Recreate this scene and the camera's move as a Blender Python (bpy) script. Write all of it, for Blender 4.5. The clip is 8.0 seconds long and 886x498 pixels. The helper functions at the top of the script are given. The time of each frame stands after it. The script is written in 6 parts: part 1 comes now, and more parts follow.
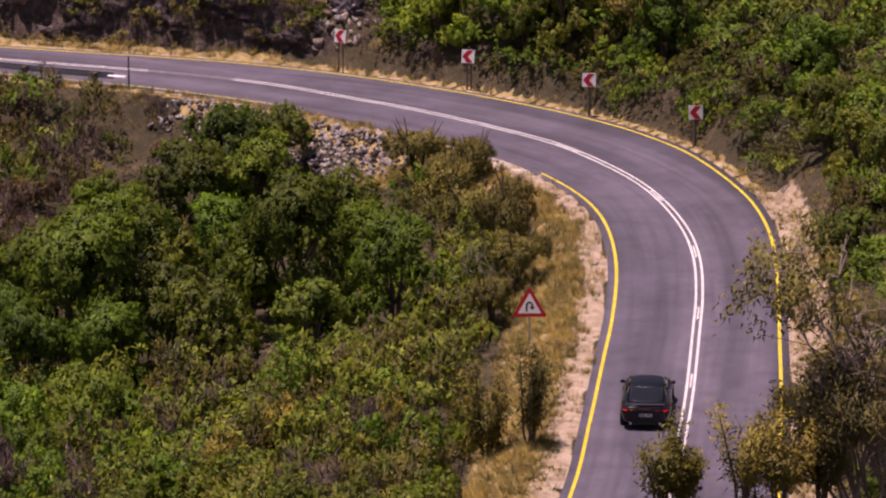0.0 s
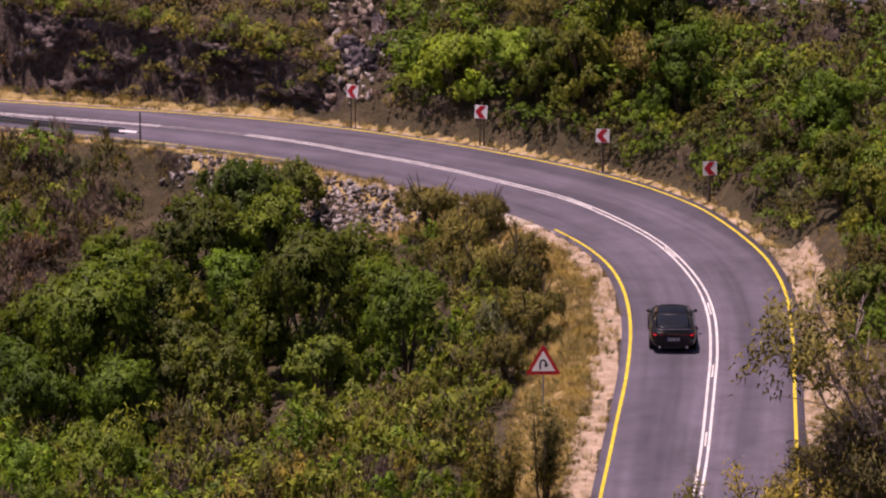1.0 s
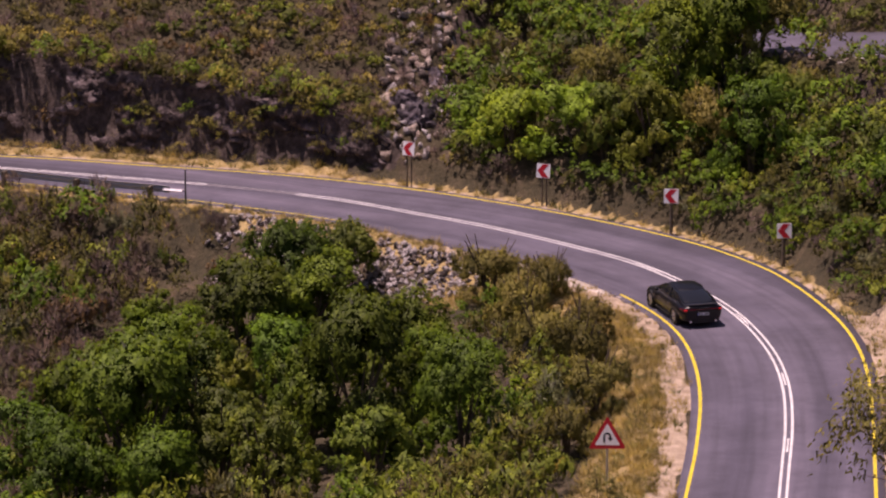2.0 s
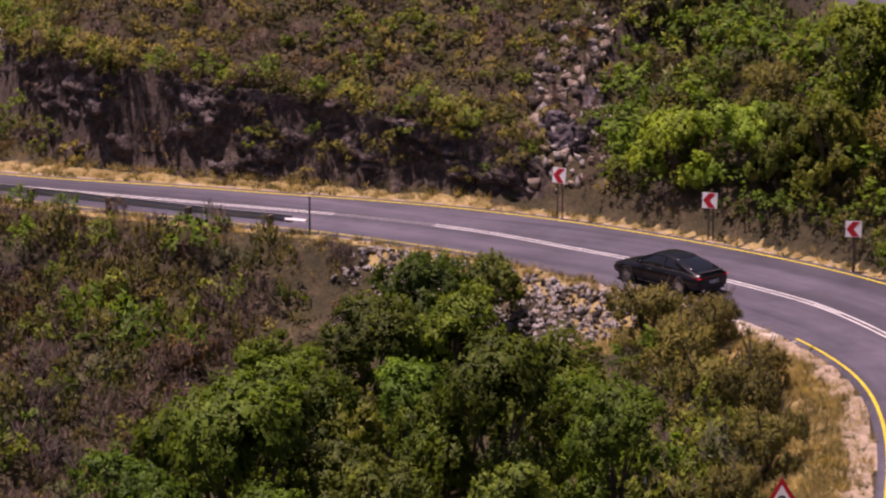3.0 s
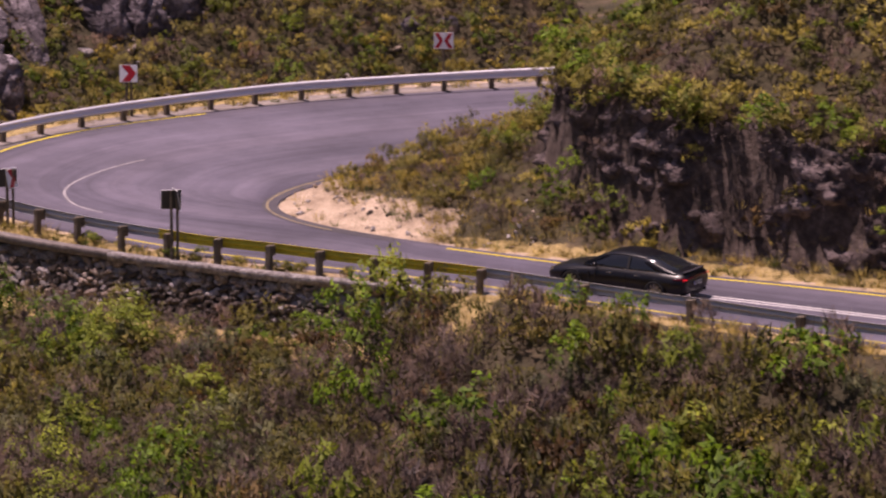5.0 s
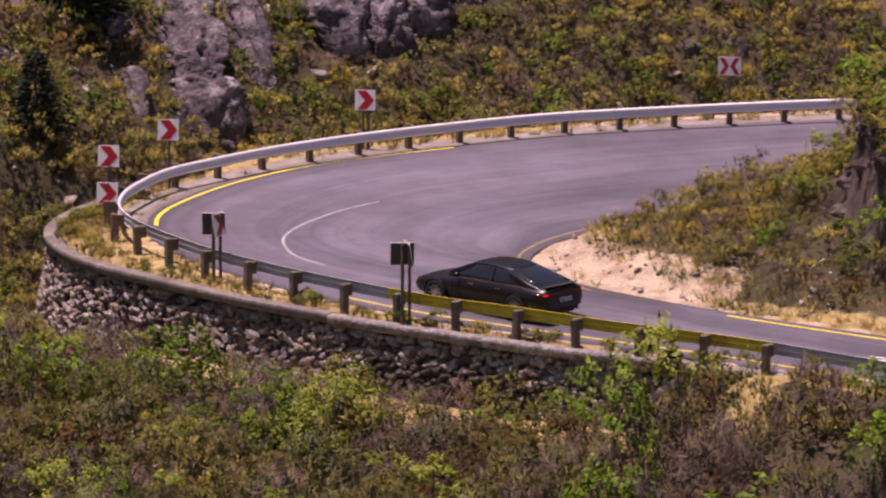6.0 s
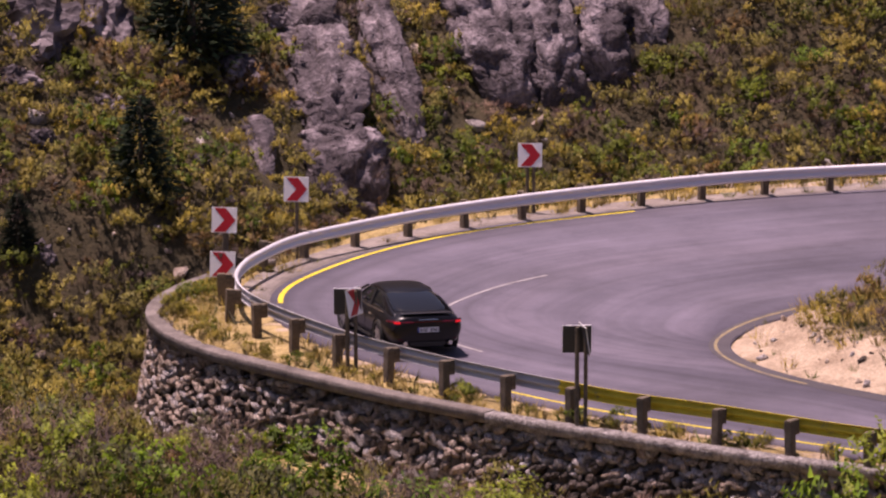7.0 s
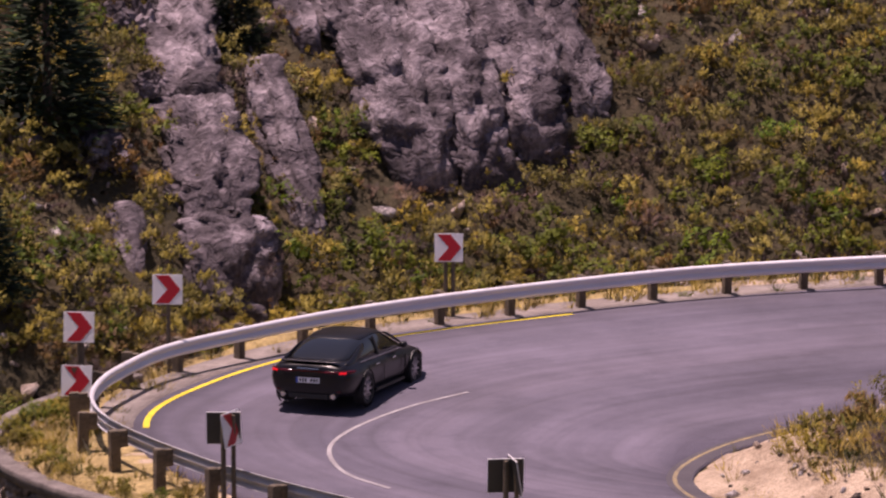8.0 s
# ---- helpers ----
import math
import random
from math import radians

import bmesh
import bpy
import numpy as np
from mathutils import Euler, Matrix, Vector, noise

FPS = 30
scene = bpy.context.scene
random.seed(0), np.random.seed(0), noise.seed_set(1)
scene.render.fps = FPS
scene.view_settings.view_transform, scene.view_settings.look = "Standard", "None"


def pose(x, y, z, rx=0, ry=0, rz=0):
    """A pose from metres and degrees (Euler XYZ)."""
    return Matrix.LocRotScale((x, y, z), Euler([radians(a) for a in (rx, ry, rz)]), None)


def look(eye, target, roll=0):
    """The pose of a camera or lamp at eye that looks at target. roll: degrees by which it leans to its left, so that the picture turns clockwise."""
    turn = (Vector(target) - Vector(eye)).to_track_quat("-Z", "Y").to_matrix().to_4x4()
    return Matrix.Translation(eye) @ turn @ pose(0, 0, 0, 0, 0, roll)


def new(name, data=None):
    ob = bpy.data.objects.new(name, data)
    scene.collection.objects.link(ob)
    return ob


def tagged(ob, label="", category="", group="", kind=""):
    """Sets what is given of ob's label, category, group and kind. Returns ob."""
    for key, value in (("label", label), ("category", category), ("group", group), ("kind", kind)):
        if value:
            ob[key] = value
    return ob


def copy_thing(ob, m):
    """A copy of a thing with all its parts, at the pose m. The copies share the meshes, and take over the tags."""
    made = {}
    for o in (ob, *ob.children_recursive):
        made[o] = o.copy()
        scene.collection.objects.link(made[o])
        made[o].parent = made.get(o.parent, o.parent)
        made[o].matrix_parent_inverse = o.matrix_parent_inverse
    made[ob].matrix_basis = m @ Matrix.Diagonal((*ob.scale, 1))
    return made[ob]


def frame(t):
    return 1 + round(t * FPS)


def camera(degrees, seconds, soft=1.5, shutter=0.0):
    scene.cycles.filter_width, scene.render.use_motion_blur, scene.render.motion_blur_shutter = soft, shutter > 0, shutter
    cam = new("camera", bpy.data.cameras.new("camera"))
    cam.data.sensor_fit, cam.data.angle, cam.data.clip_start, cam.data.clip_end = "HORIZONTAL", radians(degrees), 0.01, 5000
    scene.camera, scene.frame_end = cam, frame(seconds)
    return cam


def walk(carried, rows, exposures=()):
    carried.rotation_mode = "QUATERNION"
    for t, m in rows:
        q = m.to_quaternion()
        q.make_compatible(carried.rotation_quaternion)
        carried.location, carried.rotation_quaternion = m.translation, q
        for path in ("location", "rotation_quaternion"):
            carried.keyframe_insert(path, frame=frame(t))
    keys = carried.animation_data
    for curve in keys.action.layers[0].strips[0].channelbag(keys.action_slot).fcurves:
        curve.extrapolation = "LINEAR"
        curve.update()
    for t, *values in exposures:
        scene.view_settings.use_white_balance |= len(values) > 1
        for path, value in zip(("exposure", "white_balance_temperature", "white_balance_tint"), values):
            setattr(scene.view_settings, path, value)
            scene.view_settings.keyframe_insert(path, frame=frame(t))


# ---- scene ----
cam = camera(10.54, 8.0, soft=2.2, shutter=0.15)
# seconds, x, y, z, pitch, roll, yaw
ROWS = [
    (0.0, 0.05, -1.15, 51.54, -15.351, -0.054, 1.139),
    (0.5, 0.03, -1.60, 51.74, -15.083, -0.031, 1.187),
    (1.0, -0.06, -0.07, 51.45, -14.731, -0.052, 1.272),
    (2.5, 0.06, 19.68, 46.05, -13.587, -0.032, 2.959),
    (3.0, -0.30, 31.65, 42.71, -13.287, 0.028, 4.110),
    (3.5, -1.39, 43.92, 39.80, -13.055, 0.057, 5.439),
    (4.0, -3.91, 58.25, 36.74, -12.818, 0.056, 7.022),
    (4.5, -6.22, 70.85, 34.16, -12.580, -0.003, 8.794),
    (5.0, -8.41, 83.17, 32.21, -12.538, -0.067, 10.953),
    (5.2, -8.58, 87.50, 32.11, -12.709, -0.097, 12.027),
    (6.3, -14.46, 111.66, 27.33, -12.380, -0.075, 15.176),
    (6.5, -15.80, 115.75, 26.50, -12.293, -0.021, 15.625),
    (7.0, -18.45, 126.51, 24.21, -11.628, 0.129, 16.401),
    (7.5, -20.95, 135.99, 22.43, -11.047, 0.185, 16.393),
    (8.0, -23.45, 145.34, 20.56, -10.505, 0.150, 15.505),
]
EXPOSURES = [(0.0, 0.0, 7250, 45), (4.0, 0.0, 7250, 45), (5.0, 0.16, 7250, 45), (6.5, 0.33, 7250, 45), (7.3, 0.33, 7250, 45), (8.0, 0.22, 7250, 45)]
walk(cam, [(t, pose(x, y, z, 90 + p, r, w)) for t, x, y, z, p, r, w in ROWS], EXPOSURES)

# ---- light ----
SUN_DIR = Vector((0.22, -0.04, -1.0)).normalized()
world = bpy.data.worlds.new("sky")
scene.world = world
world.use_nodes = True
wn = world.node_tree.nodes
sky = wn.new("ShaderNodeTexSky")
sky.sky_type = "NISHITA"
sky.sun_disc = False
sky.sun_elevation = math.asin(-SUN_DIR.z)
sky.sun_rotation = math.atan2(-SUN_DIR.x, -SUN_DIR.y)
wn["Background"].inputs["Strength"].default_value = 0.062
world.node_tree.links.new(sky.outputs[0], wn["Background"].inputs["Color"])
sun = new("sun", bpy.data.lights.new("sun", "SUN"))
sun.data.energy = 4.75
sun.data.angle = radians(0.53)
sun.data.color = (1.0, 0.955, 0.88)
sun.matrix_world = look((0, 200, 120), Vector((0, 200, 120)) + SUN_DIR)

# ---- materials ----
def mat(name, color, rough=0.8, metal=0.0):
    m = bpy.data.materials.new(name)
    m.use_nodes = True
    b = m.node_tree.nodes["Principled BSDF"]
    b.inputs["Base Color"].default_value = (*color, 1)
    b.inputs["Roughness"].default_value = rough
    b.inputs["Metallic"].default_value = metal
    return m


def link(m, a, b):
    m.node_tree.links.new(a, b)


def tex(m, scale, detail=4.0, rough=0.6, coords="Object", kind="ShaderNodeTexNoise"):
    n = m.node_tree.nodes
    t = n.new(kind)
    t.inputs["Scale"].default_value = scale
    if kind == "ShaderNodeTexNoise":
        t.inputs["Detail"].default_value = detail
        t.inputs["Roughness"].default_value = rough
    c = n.new("ShaderNodeTexCoord")
    link(m, c.outputs[coords], t.inputs["Vector"])
    return t.outputs[0]


def ramp(m, src, stops):
    r = m.node_tree.nodes.new("ShaderNodeValToRGB")
    e = r.color_ramp.elements
    while len(e) < len(stops):
        e.new(0.5)
    for el, (p, c) in zip(e, stops):
        el.position = p
        el.color = (*c, 1)
    link(m, src, r.inputs[0])
    return r.outputs[0]


def mix(m, fac, a, b, blend="MIX"):
    x = m.node_tree.nodes.new("ShaderNodeMix")
    x.data_type = "RGBA"
    x.blend_type = blend
    for sock, v in ((x.inputs[0], fac), (x.inputs[6], a), (x.inputs[7], b)):
        if isinstance(v, (int, float)):
            sock.default_value = v
        elif isinstance(v, tuple):
            sock.default_value = (*v, 1)
        else:
            link(m, v, sock)
    return x.outputs[2]


def bump(m, src, strength=0.4, distance=0.03):
    b = m.node_tree.nodes.new("ShaderNodeBump")
    b.inputs["Strength"].default_value = strength
    b.inputs["Distance"].default_value = distance
    link(m, src, b.inputs["Height"])
    link(m, b.outputs[0], bsdf(m).inputs["Normal"])


def bsdf(m):
    return m.node_tree.nodes["Principled BSDF"]


def set_color(m, out):
    link(m, out, bsdf(m).inputs["Base Color"])


def island(m):
    return m.node_tree.nodes.new("ShaderNodeNewGeometry").outputs["Random Per Island"]


def per_object(m):
    return m.node_tree.nodes.new("ShaderNodeObjectInfo").outputs["Random"]


def make_asphalt(name, base, lanes=False):
    m = mat(name, base, 0.78)
    lo = tuple(c * 0.66 for c in base)
    hi = tuple(c * 1.28 for c in base)
    large = ramp(m, tex(m, 0.16, 6.0, 0.7), [(0.30, lo), (0.70, hi)])
    grain = ramp(m, tex(m, 24.0, 3.0, 0.8), [(0.3, (0.72,) * 3), (0.75, (1.25,) * 3)])
    worn = ramp(m, tex(m, 0.7, 9.0, 0.72), [(0.32, (0.76, 0.76, 0.78)), (0.48, (1, 1, 1)), (0.7, (1.14, 1.13, 1.12))])
    out = mix(m, 0.9, mix(m, 0.8, large, grain, "MULTIPLY"), worn, "MULTIPLY")
    if lanes:
        # wear drawn out along the way of the wheels
        at = m.node_tree.nodes.new("ShaderNodeAttribute")
        at.attribute_name = "lane"
        for k, (detail, stops) in enumerate(((2.0, [(0.36, (0.70, 0.70, 0.73)), (0.52, (1, 1, 1)), (0.68, (1.24, 1.22, 1.20))]), (6.0, [(0.30, (0.80,) * 3), (0.5, (1, 1, 1)), (0.75, (1.14,) * 3)]))):
            mp = m.node_tree.nodes.new("ShaderNodeMapping")
            mp.inputs["Scale"].default_value = ((0.55, 0.03, 1), (3.0, 0.10, 1))[k]
            link(m, at.outputs["Vector"], mp.inputs[0])
            nz = m.node_tree.nodes.new("ShaderNodeTexNoise")
            nz.inputs["Scale"].default_value = 1.0
            nz.inputs["Detail"].default_value = detail
            link(m, mp.outputs[0], nz.inputs["Vector"])
            out = mix(m, 1.0, out, ramp(m, nz.outputs[0], stops), "MULTIPLY")
    set_color(m, out)
    bump(m, tex(m, 60.0, 2.0), 0.25, 0.006)
    return m


def make_ground():
    """Soil and litter; sand, dry grass and rock where the masks of the plan say so."""
    m = mat("mountain_soil", (0.2, 0.15, 0.1), 0.95)
    n = m.node_tree.nodes

    def layer(stops, scale, fine, lo):
        a = ramp(m, tex(m, scale, 7.0, 0.7), stops)
        b = ramp(m, tex(m, fine, 5.0, 0.7), [(0.3, (lo,) * 3), (0.72, (1.3,) * 3)])
        return mix(m, 0.9, a, b, "MULTIPLY")
    soil = layer([(0.3, (0.036, 0.033, 0.014)), (0.54, (0.082, 0.064, 0.032)), (0.80, (0.21, 0.145, 0.095))], 0.6, 7.0, 0.5)
    sand = layer([(0.33, (0.35, 0.255, 0.175)), (0.6, (0.62, 0.48, 0.35))], 1.3, 14.0, 0.65)
    dry = layer([(0.33, (0.31, 0.22, 0.085)), (0.6, (0.58, 0.43, 0.19))], 1.6, 12.0, 0.55)
    rock = layer([(0.30, (0.024, 0.016, 0.013)), (0.48, (0.075, 0.052, 0.044)), (0.68, (0.19, 0.145, 0.125))], 1.4, 5.0, 0.4)
    at = n.new("ShaderNodeAttribute")
    at.attribute_name = "cover"
    sep = n.new("ShaderNodeSeparateColor")
    link(m, at.outputs["Color"], sep.inputs[0])
    rag = tex(m, 2.6, 8.0, 0.75)
    out = soil
    for ch, tint in (("Green", dry), ("Red", sand), ("Blue", rock)):
        add = n.new("ShaderNodeMath")
        add.operation = "ADD"
        link(m, sep.outputs[ch], add.inputs[0])
        link(m, rag, add.inputs[1])
        out = mix(m, ramp(m, add.outputs[0], [(0.86, (0, 0, 0)), (1.02, (1, 1, 1))]), out, tint)
    set_color(m, out)
    bump(m, tex(m, 5.0, 8.0, 0.7), 0.9, 0.15)
    return m


def make_sand(name, dark, pale):
    m = mat(name, pale, 0.95)
    a = ramp(m, tex(m, 1.3, 6.0, 0.7), [(0.33, dark), (0.6, pale)])
    b = ramp(m, tex(m, 14.0, 4.0, 0.7), [(0.3, (0.65,) * 3), (0.7, (1.2,) * 3)])
    set_color(m, mix(m, 0.8, a, b, "MULTIPLY"))
    bump(m, tex(m, 9.0, 6.0, 0.7), 0.7, 0.06)
    return m


def make_rock(name, dark, mid, pale, scale=1.0, relief=0.22):
    m = mat(name, mid, 0.92)
    a = ramp(m, tex(m, 1.1 * scale, 8.0, 0.72), [(0.30, dark), (0.48, mid), (0.66, pale)])
    v = m.node_tree.nodes.new("ShaderNodeTexNoise")
    v.inputs["Scale"].default_value = 5.0 * scale
    v.inputs["Detail"].default_value = 9.0
    v.inputs["Distortion"].default_value = 1.2
    c = m.node_tree.nodes.new("ShaderNodeTexCoord")
    link(m, c.outputs["Object"], v.inputs["Vector"])
    b = ramp(m, v.outputs[0], [(0.33, (0.42, 0.40, 0.42)), (0.52, (0.95, 0.93, 0.95)), (0.7, (1.3, 1.28, 1.3))])
    set_color(m, mix(m, 0.85, a, b, "MULTIPLY"))
    bump(m, v.outputs[0], 1.0, relief)
    return m


def make_leaf(name, dark, mid, pale, spread=0.16):
    """Leaves vary one by one, and plant by plant."""
    m = mat(name, mid, 0.62)
    b = bsdf(m)
    tone = tuple(0.5 * (p + q) for p, q in zip(mid, pale))
    low = tuple(0.5 * (p + q) for p, q in zip(dark, mid))
    leaf = ramp(m, island(m), [(0.0, low), (0.55, mid), (1.0, tone)])
    stand = ramp(m, tex(m, 0.55, 3.0, 0.6), [(0.34, (0.62, 0.66, 0.72)), (0.5, (1, 1, 1)), (0.66, (1.45, 1.38, 1.2))])
    sprig = ramp(m, tex(m, 2.6, 2.0, 0.6), [(0.32, (0.70, 0.66, 0.74)), (0.5, (1, 1, 1)), (0.68, (1.30, 1.26, 1.05))])
    one = mix(m, 1.0, mix(m, 1.0, leaf, stand, "MULTIPLY"), sprig, "MULTIPLY")
    # leaves of one sprig shade together
    n = m.node_tree.nodes
    soft = n.new("ShaderNodeAttribute")
    soft.attribute_name = "soft"
    turn = n.new("ShaderNodeVectorTransform")
    turn.vector_type, turn.convert_from, turn.convert_to = "NORMAL", "OBJECT", "WORLD"
    link(m, soft.outputs["Vector"], turn.inputs[0])
    own = n.new("ShaderNodeVectorMath")
    own.operation = "SCALE"
    own.inputs[3].default_value = 0.25
    link(m, n.new("ShaderNodeNewGeometry").outputs["Normal"], own.inputs[0])
    both = n.new("ShaderNodeVectorMath")
    both.operation = "ADD"
    link(m, turn.outputs[0], both.inputs[0])
    link(m, own.outputs[0], both.inputs[1])
    unit = n.new("ShaderNodeVectorMath")
    unit.operation = "NORMALIZE"
    link(m, both.outputs[0], unit.inputs[0])
    link(m, unit.outputs[0], b.inputs["Normal"])
    hsv = m.node_tree.nodes.new("ShaderNodeHueSaturation")
    r = m.node_tree.nodes.new("ShaderNodeMapRange")
    r.inputs[3].default_value = 0.5 - spread * 0.22
    r.inputs[4].default_value = 0.5 + spread * 0.16
    link(m, per_object(m), r.inputs[0])
    link(m, r.outputs[0], hsv.inputs["Hue"])
    r2 = m.node_tree.nodes.new("ShaderNodeMapRange")
    r2.inputs[3].default_value = 0.55
    r2.inputs[4].default_value = 1.4
    w = m.node_tree.nodes.new("ShaderNodeTexWhiteNoise")
    w.noise_dimensions = "1D"
    link(m, per_object(m), w.inputs["W"])
    link(m, w.outputs[0], r2.inputs[0])
    link(m, r2.outputs[0], hsv.inputs["Value"])
    link(m, one, hsv.inputs["Color"])
    set_color(m, hsv.outputs[0])
    b.inputs["Specular IOR Level"].default_value = 0.25
    t = m.node_tree.nodes.new("ShaderNodeBsdfTranslucent")
    link(m, hsv.outputs[0], t.inputs["Color"])
    link(m, unit.outputs[0], t.inputs["Normal"])
    s = m.node_tree.nodes.new("ShaderNodeMixShader")
    s.inputs[0].default_value = 0.24
    link(m, b.outputs[0], s.inputs[1])
    link(m, t.outputs[0], s.inputs[2])
    link(m, s.outputs[0], m.node_tree.nodes["Material Output"].inputs[0])
    return m


ASPHALT = make_asphalt("asphalt", (0.110, 0.099, 0.135), True)
SOIL = make_ground()
SAND = make_sand("sand", (0.30, 0.20, 0.125), (0.56, 0.41, 0.29))
CUT_ROCK = make_rock("cut_rock", (0.026, 0.018, 0.017), (0.088, 0.064, 0.060), (0.27, 0.215, 0.21), 0.6)
GREY_ROCK = make_rock("grey_rock", (0.026, 0.021, 0.025), (0.098, 0.081, 0.092), (0.37, 0.32, 0.345), 0.8, 0.15)
RUBBLE = make_rock("rubble", (0.20, 0.145, 0.110), (0.48, 0.375, 0.30), (0.72, 0.62, 0.53), 2.0)
LEAF_DARK = make_leaf("dark_leaf", (0.042, 0.074, 0.005), (0.092, 0.155, 0.009), (0.19, 0.29, 0.024), 0.1)
LEAF_FRESH = make_leaf("fresh_leaf", (0.072, 0.100, 0.011), (0.135, 0.178, 0.019), (0.25, 0.30, 0.042), 0.1)
LEAF_OLIVE = make_leaf("olive_leaf", (0.105, 0.098, 0.020), (0.205, 0.188, 0.038), (0.34, 0.315, 0.08), 0.10)
LEAF_DRY = make_leaf("dry_leaf", (0.058, 0.041, 0.034), (0.120, 0.084, 0.072), (0.25, 0.19, 0.165), 0.1)
GRASS_DRY = make_leaf("dry_grass", (0.36, 0.26, 0.06), (0.60, 0.45, 0.11), (0.78, 0.62, 0.20), 0.1)
BARK = make_sand("bark", (0.06, 0.042, 0.03), (0.17, 0.125, 0.09))
WOOD = make_sand("weathered_wood", (0.090, 0.070, 0.050), (0.21, 0.165, 0.12))
STEEL = mat("galvanised_steel", (0.78, 0.76, 0.80), 0.42, 0.3)
STEEL_DULL = mat("dull_steel", (0.46, 0.45, 0.46), 0.55, 0.25)
for _m in (STEEL, STEEL_DULL):
    bump(_m, tex(_m, 6.0, 4.0), 0.15, 0.01)
    link(_m, ramp(_m, tex(_m, 3.0, 6.0), [(0.3, (0.32,) * 3), (0.7, (0.6,) * 3)]), bsdf(_m).inputs["Roughness"])
YELLOW = make_sand("yellow_paint", (0.60, 0.47, 0.03), (0.80, 0.65, 0.05))
PALE_GRAVEL = make_sand("pale_gravel", (0.50, 0.40, 0.32), (0.78, 0.68, 0.58))
FADED = make_sand("faded_paint", (0.17, 0.14, 0.12), (0.36, 0.28, 0.14))
WHITE = make_sand("white_paint", (0.60, 0.58, 0.58), (0.82, 0.80, 0.80))
WORN_WHITE = make_sand("worn_white_paint", (0.26, 0.24, 0.25), (0.40, 0.38, 0.39))
CONCRETE = make_sand("concrete", (0.11, 0.092, 0.085), (0.25, 0.215, 0.20))
SIGN_WHITE = mat("sign_white", (0.88, 0.87, 0.88), 0.4)
SIGN_RED = mat("sign_red", (0.50, 0.012, 0.022), 0.45)
SIGN_BLACK = mat("sign_black", (0.012, 0.012, 0.014), 0.5)
SIGN_BACK = mat("sign_back", (0.09, 0.085, 0.085), 0.6, 0.3)

# ---- mesh helpers ----
def part(name, bm, material, parent=None, label="", smooth=False):
    me = bpy.data.meshes.new(name)
    bm.to_mesh(me)
    bm.free()
    for mm in material if isinstance(material, (list, tuple)) else [material]:
        me.materials.append(mm)
    if smooth:
        me.polygons.foreach_set("use_smooth", [True] * len(me.polygons))
    ob = new(name, me)
    ob.parent = parent
    if label:
        tagged(ob, label)
    return ob


def array_mesh(name, verts, faces, material, sizes=None, smooth=False):
    """A mesh from arrays: faces of equal size in rows."""
    me = bpy.data.meshes.new(name)
    verts = np.asarray(verts, dtype=np.float32)
    faces = np.asarray(faces, dtype=np.int32)
    k = faces.shape[1]
    me.vertices.add(len(verts))
    me.vertices.foreach_set("co", verts.ravel())
    me.loops.add(faces.size)
    me.loops.foreach_set("vertex_index", faces.ravel())
    me.polygons.add(len(faces))
    me.polygons.foreach_set("loop_start", np.arange(0, faces.size, k, dtype=np.int32))
    me.polygons.foreach_set("loop_total", np.full(len(faces), k, dtype=np.int32))
    if smooth:
        me.polygons.foreach_set("use_smooth", np.ones(len(faces), dtype=bool))
    me.update(calc_edges=True)
    for mm in material if isinstance(material, (list, tuple)) else [material]:
        me.materials.append(mm)
    return me


def set_soft(me, vectors):
    """Stores the direction towards which each leaf corner shades."""
    me.attributes.new("soft", "FLOAT_VECTOR", "POINT")
    me.attributes["soft"].data.foreach_set("vector", np.asarray(vectors, dtype=np.float32).ravel())


def box(bm, m, sx, sy, sz, bevel=0.0):
    r = bmesh.ops.create_cube(bm, size=1.0, matrix=m @ Matrix.Diagonal((sx, sy, sz, 1)))
    if bevel:
        es = list({e for v in r["verts"] for e in v.link_edges})
        bmesh.ops.bevel(bm, geom=es, offset=bevel, segments=2, affect="EDGES")
    return r


def tube(bm, m, r1, r2, depth, seg=12):
    return bmesh.ops.create_cone(bm, cap_ends=True, segments=seg, radius1=r1, radius2=r2, depth=depth, matrix=m)


def spline(pts, step=0.5):
    """Catmull-Rom through the points, at even steps."""
    p = np.array(pts, dtype=float)
    p = np.vstack([2 * p[0] - p[1], p, 2 * p[-1] - p[-2]])
    out = []
    for i in range(1, len(p) - 2):
        t = np.linspace(0, 1, 24, endpoint=False)[:, None]
        a, b, c, d = p[i - 1], p[i], p[i + 1], p[i + 2]
        out.append(0.5 * (2 * b + (c - a) * t + (2 * a - 5 * b + 4 * c - d) * t ** 2 + (3 * b - a - 3 * c + d) * t ** 3))
    out.append(p[-2:-1])
    q = np.vstack(out)
    s = np.concatenate([[0], np.cumsum(np.linalg.norm(np.diff(q, axis=0), axis=1))])
    n = max(2, int(round(s[-1] / step)) + 1)
    u = np.linspace(0, s[-1], n)
    r = np.stack([np.interp(u, s, q[:, k]) for k in range(q.shape[1])], 1)
    for _ in range(3):
        r[1:-1] = 0.25 * r[:-2] + 0.5 * r[1:-1] + 0.25 * r[2:]
    return r


def normals(line):
    """Unit vectors to the left of a plan line."""
    d = np.gradient(line[:, :2], axis=0)
    d /= np.linalg.norm(d, axis=1)[:, None] + 1e-9
    return np.stack([-d[:, 1], d[:, 0]], 1)


def offset(line, d):
    return line[:, :2] + normals(line) * d


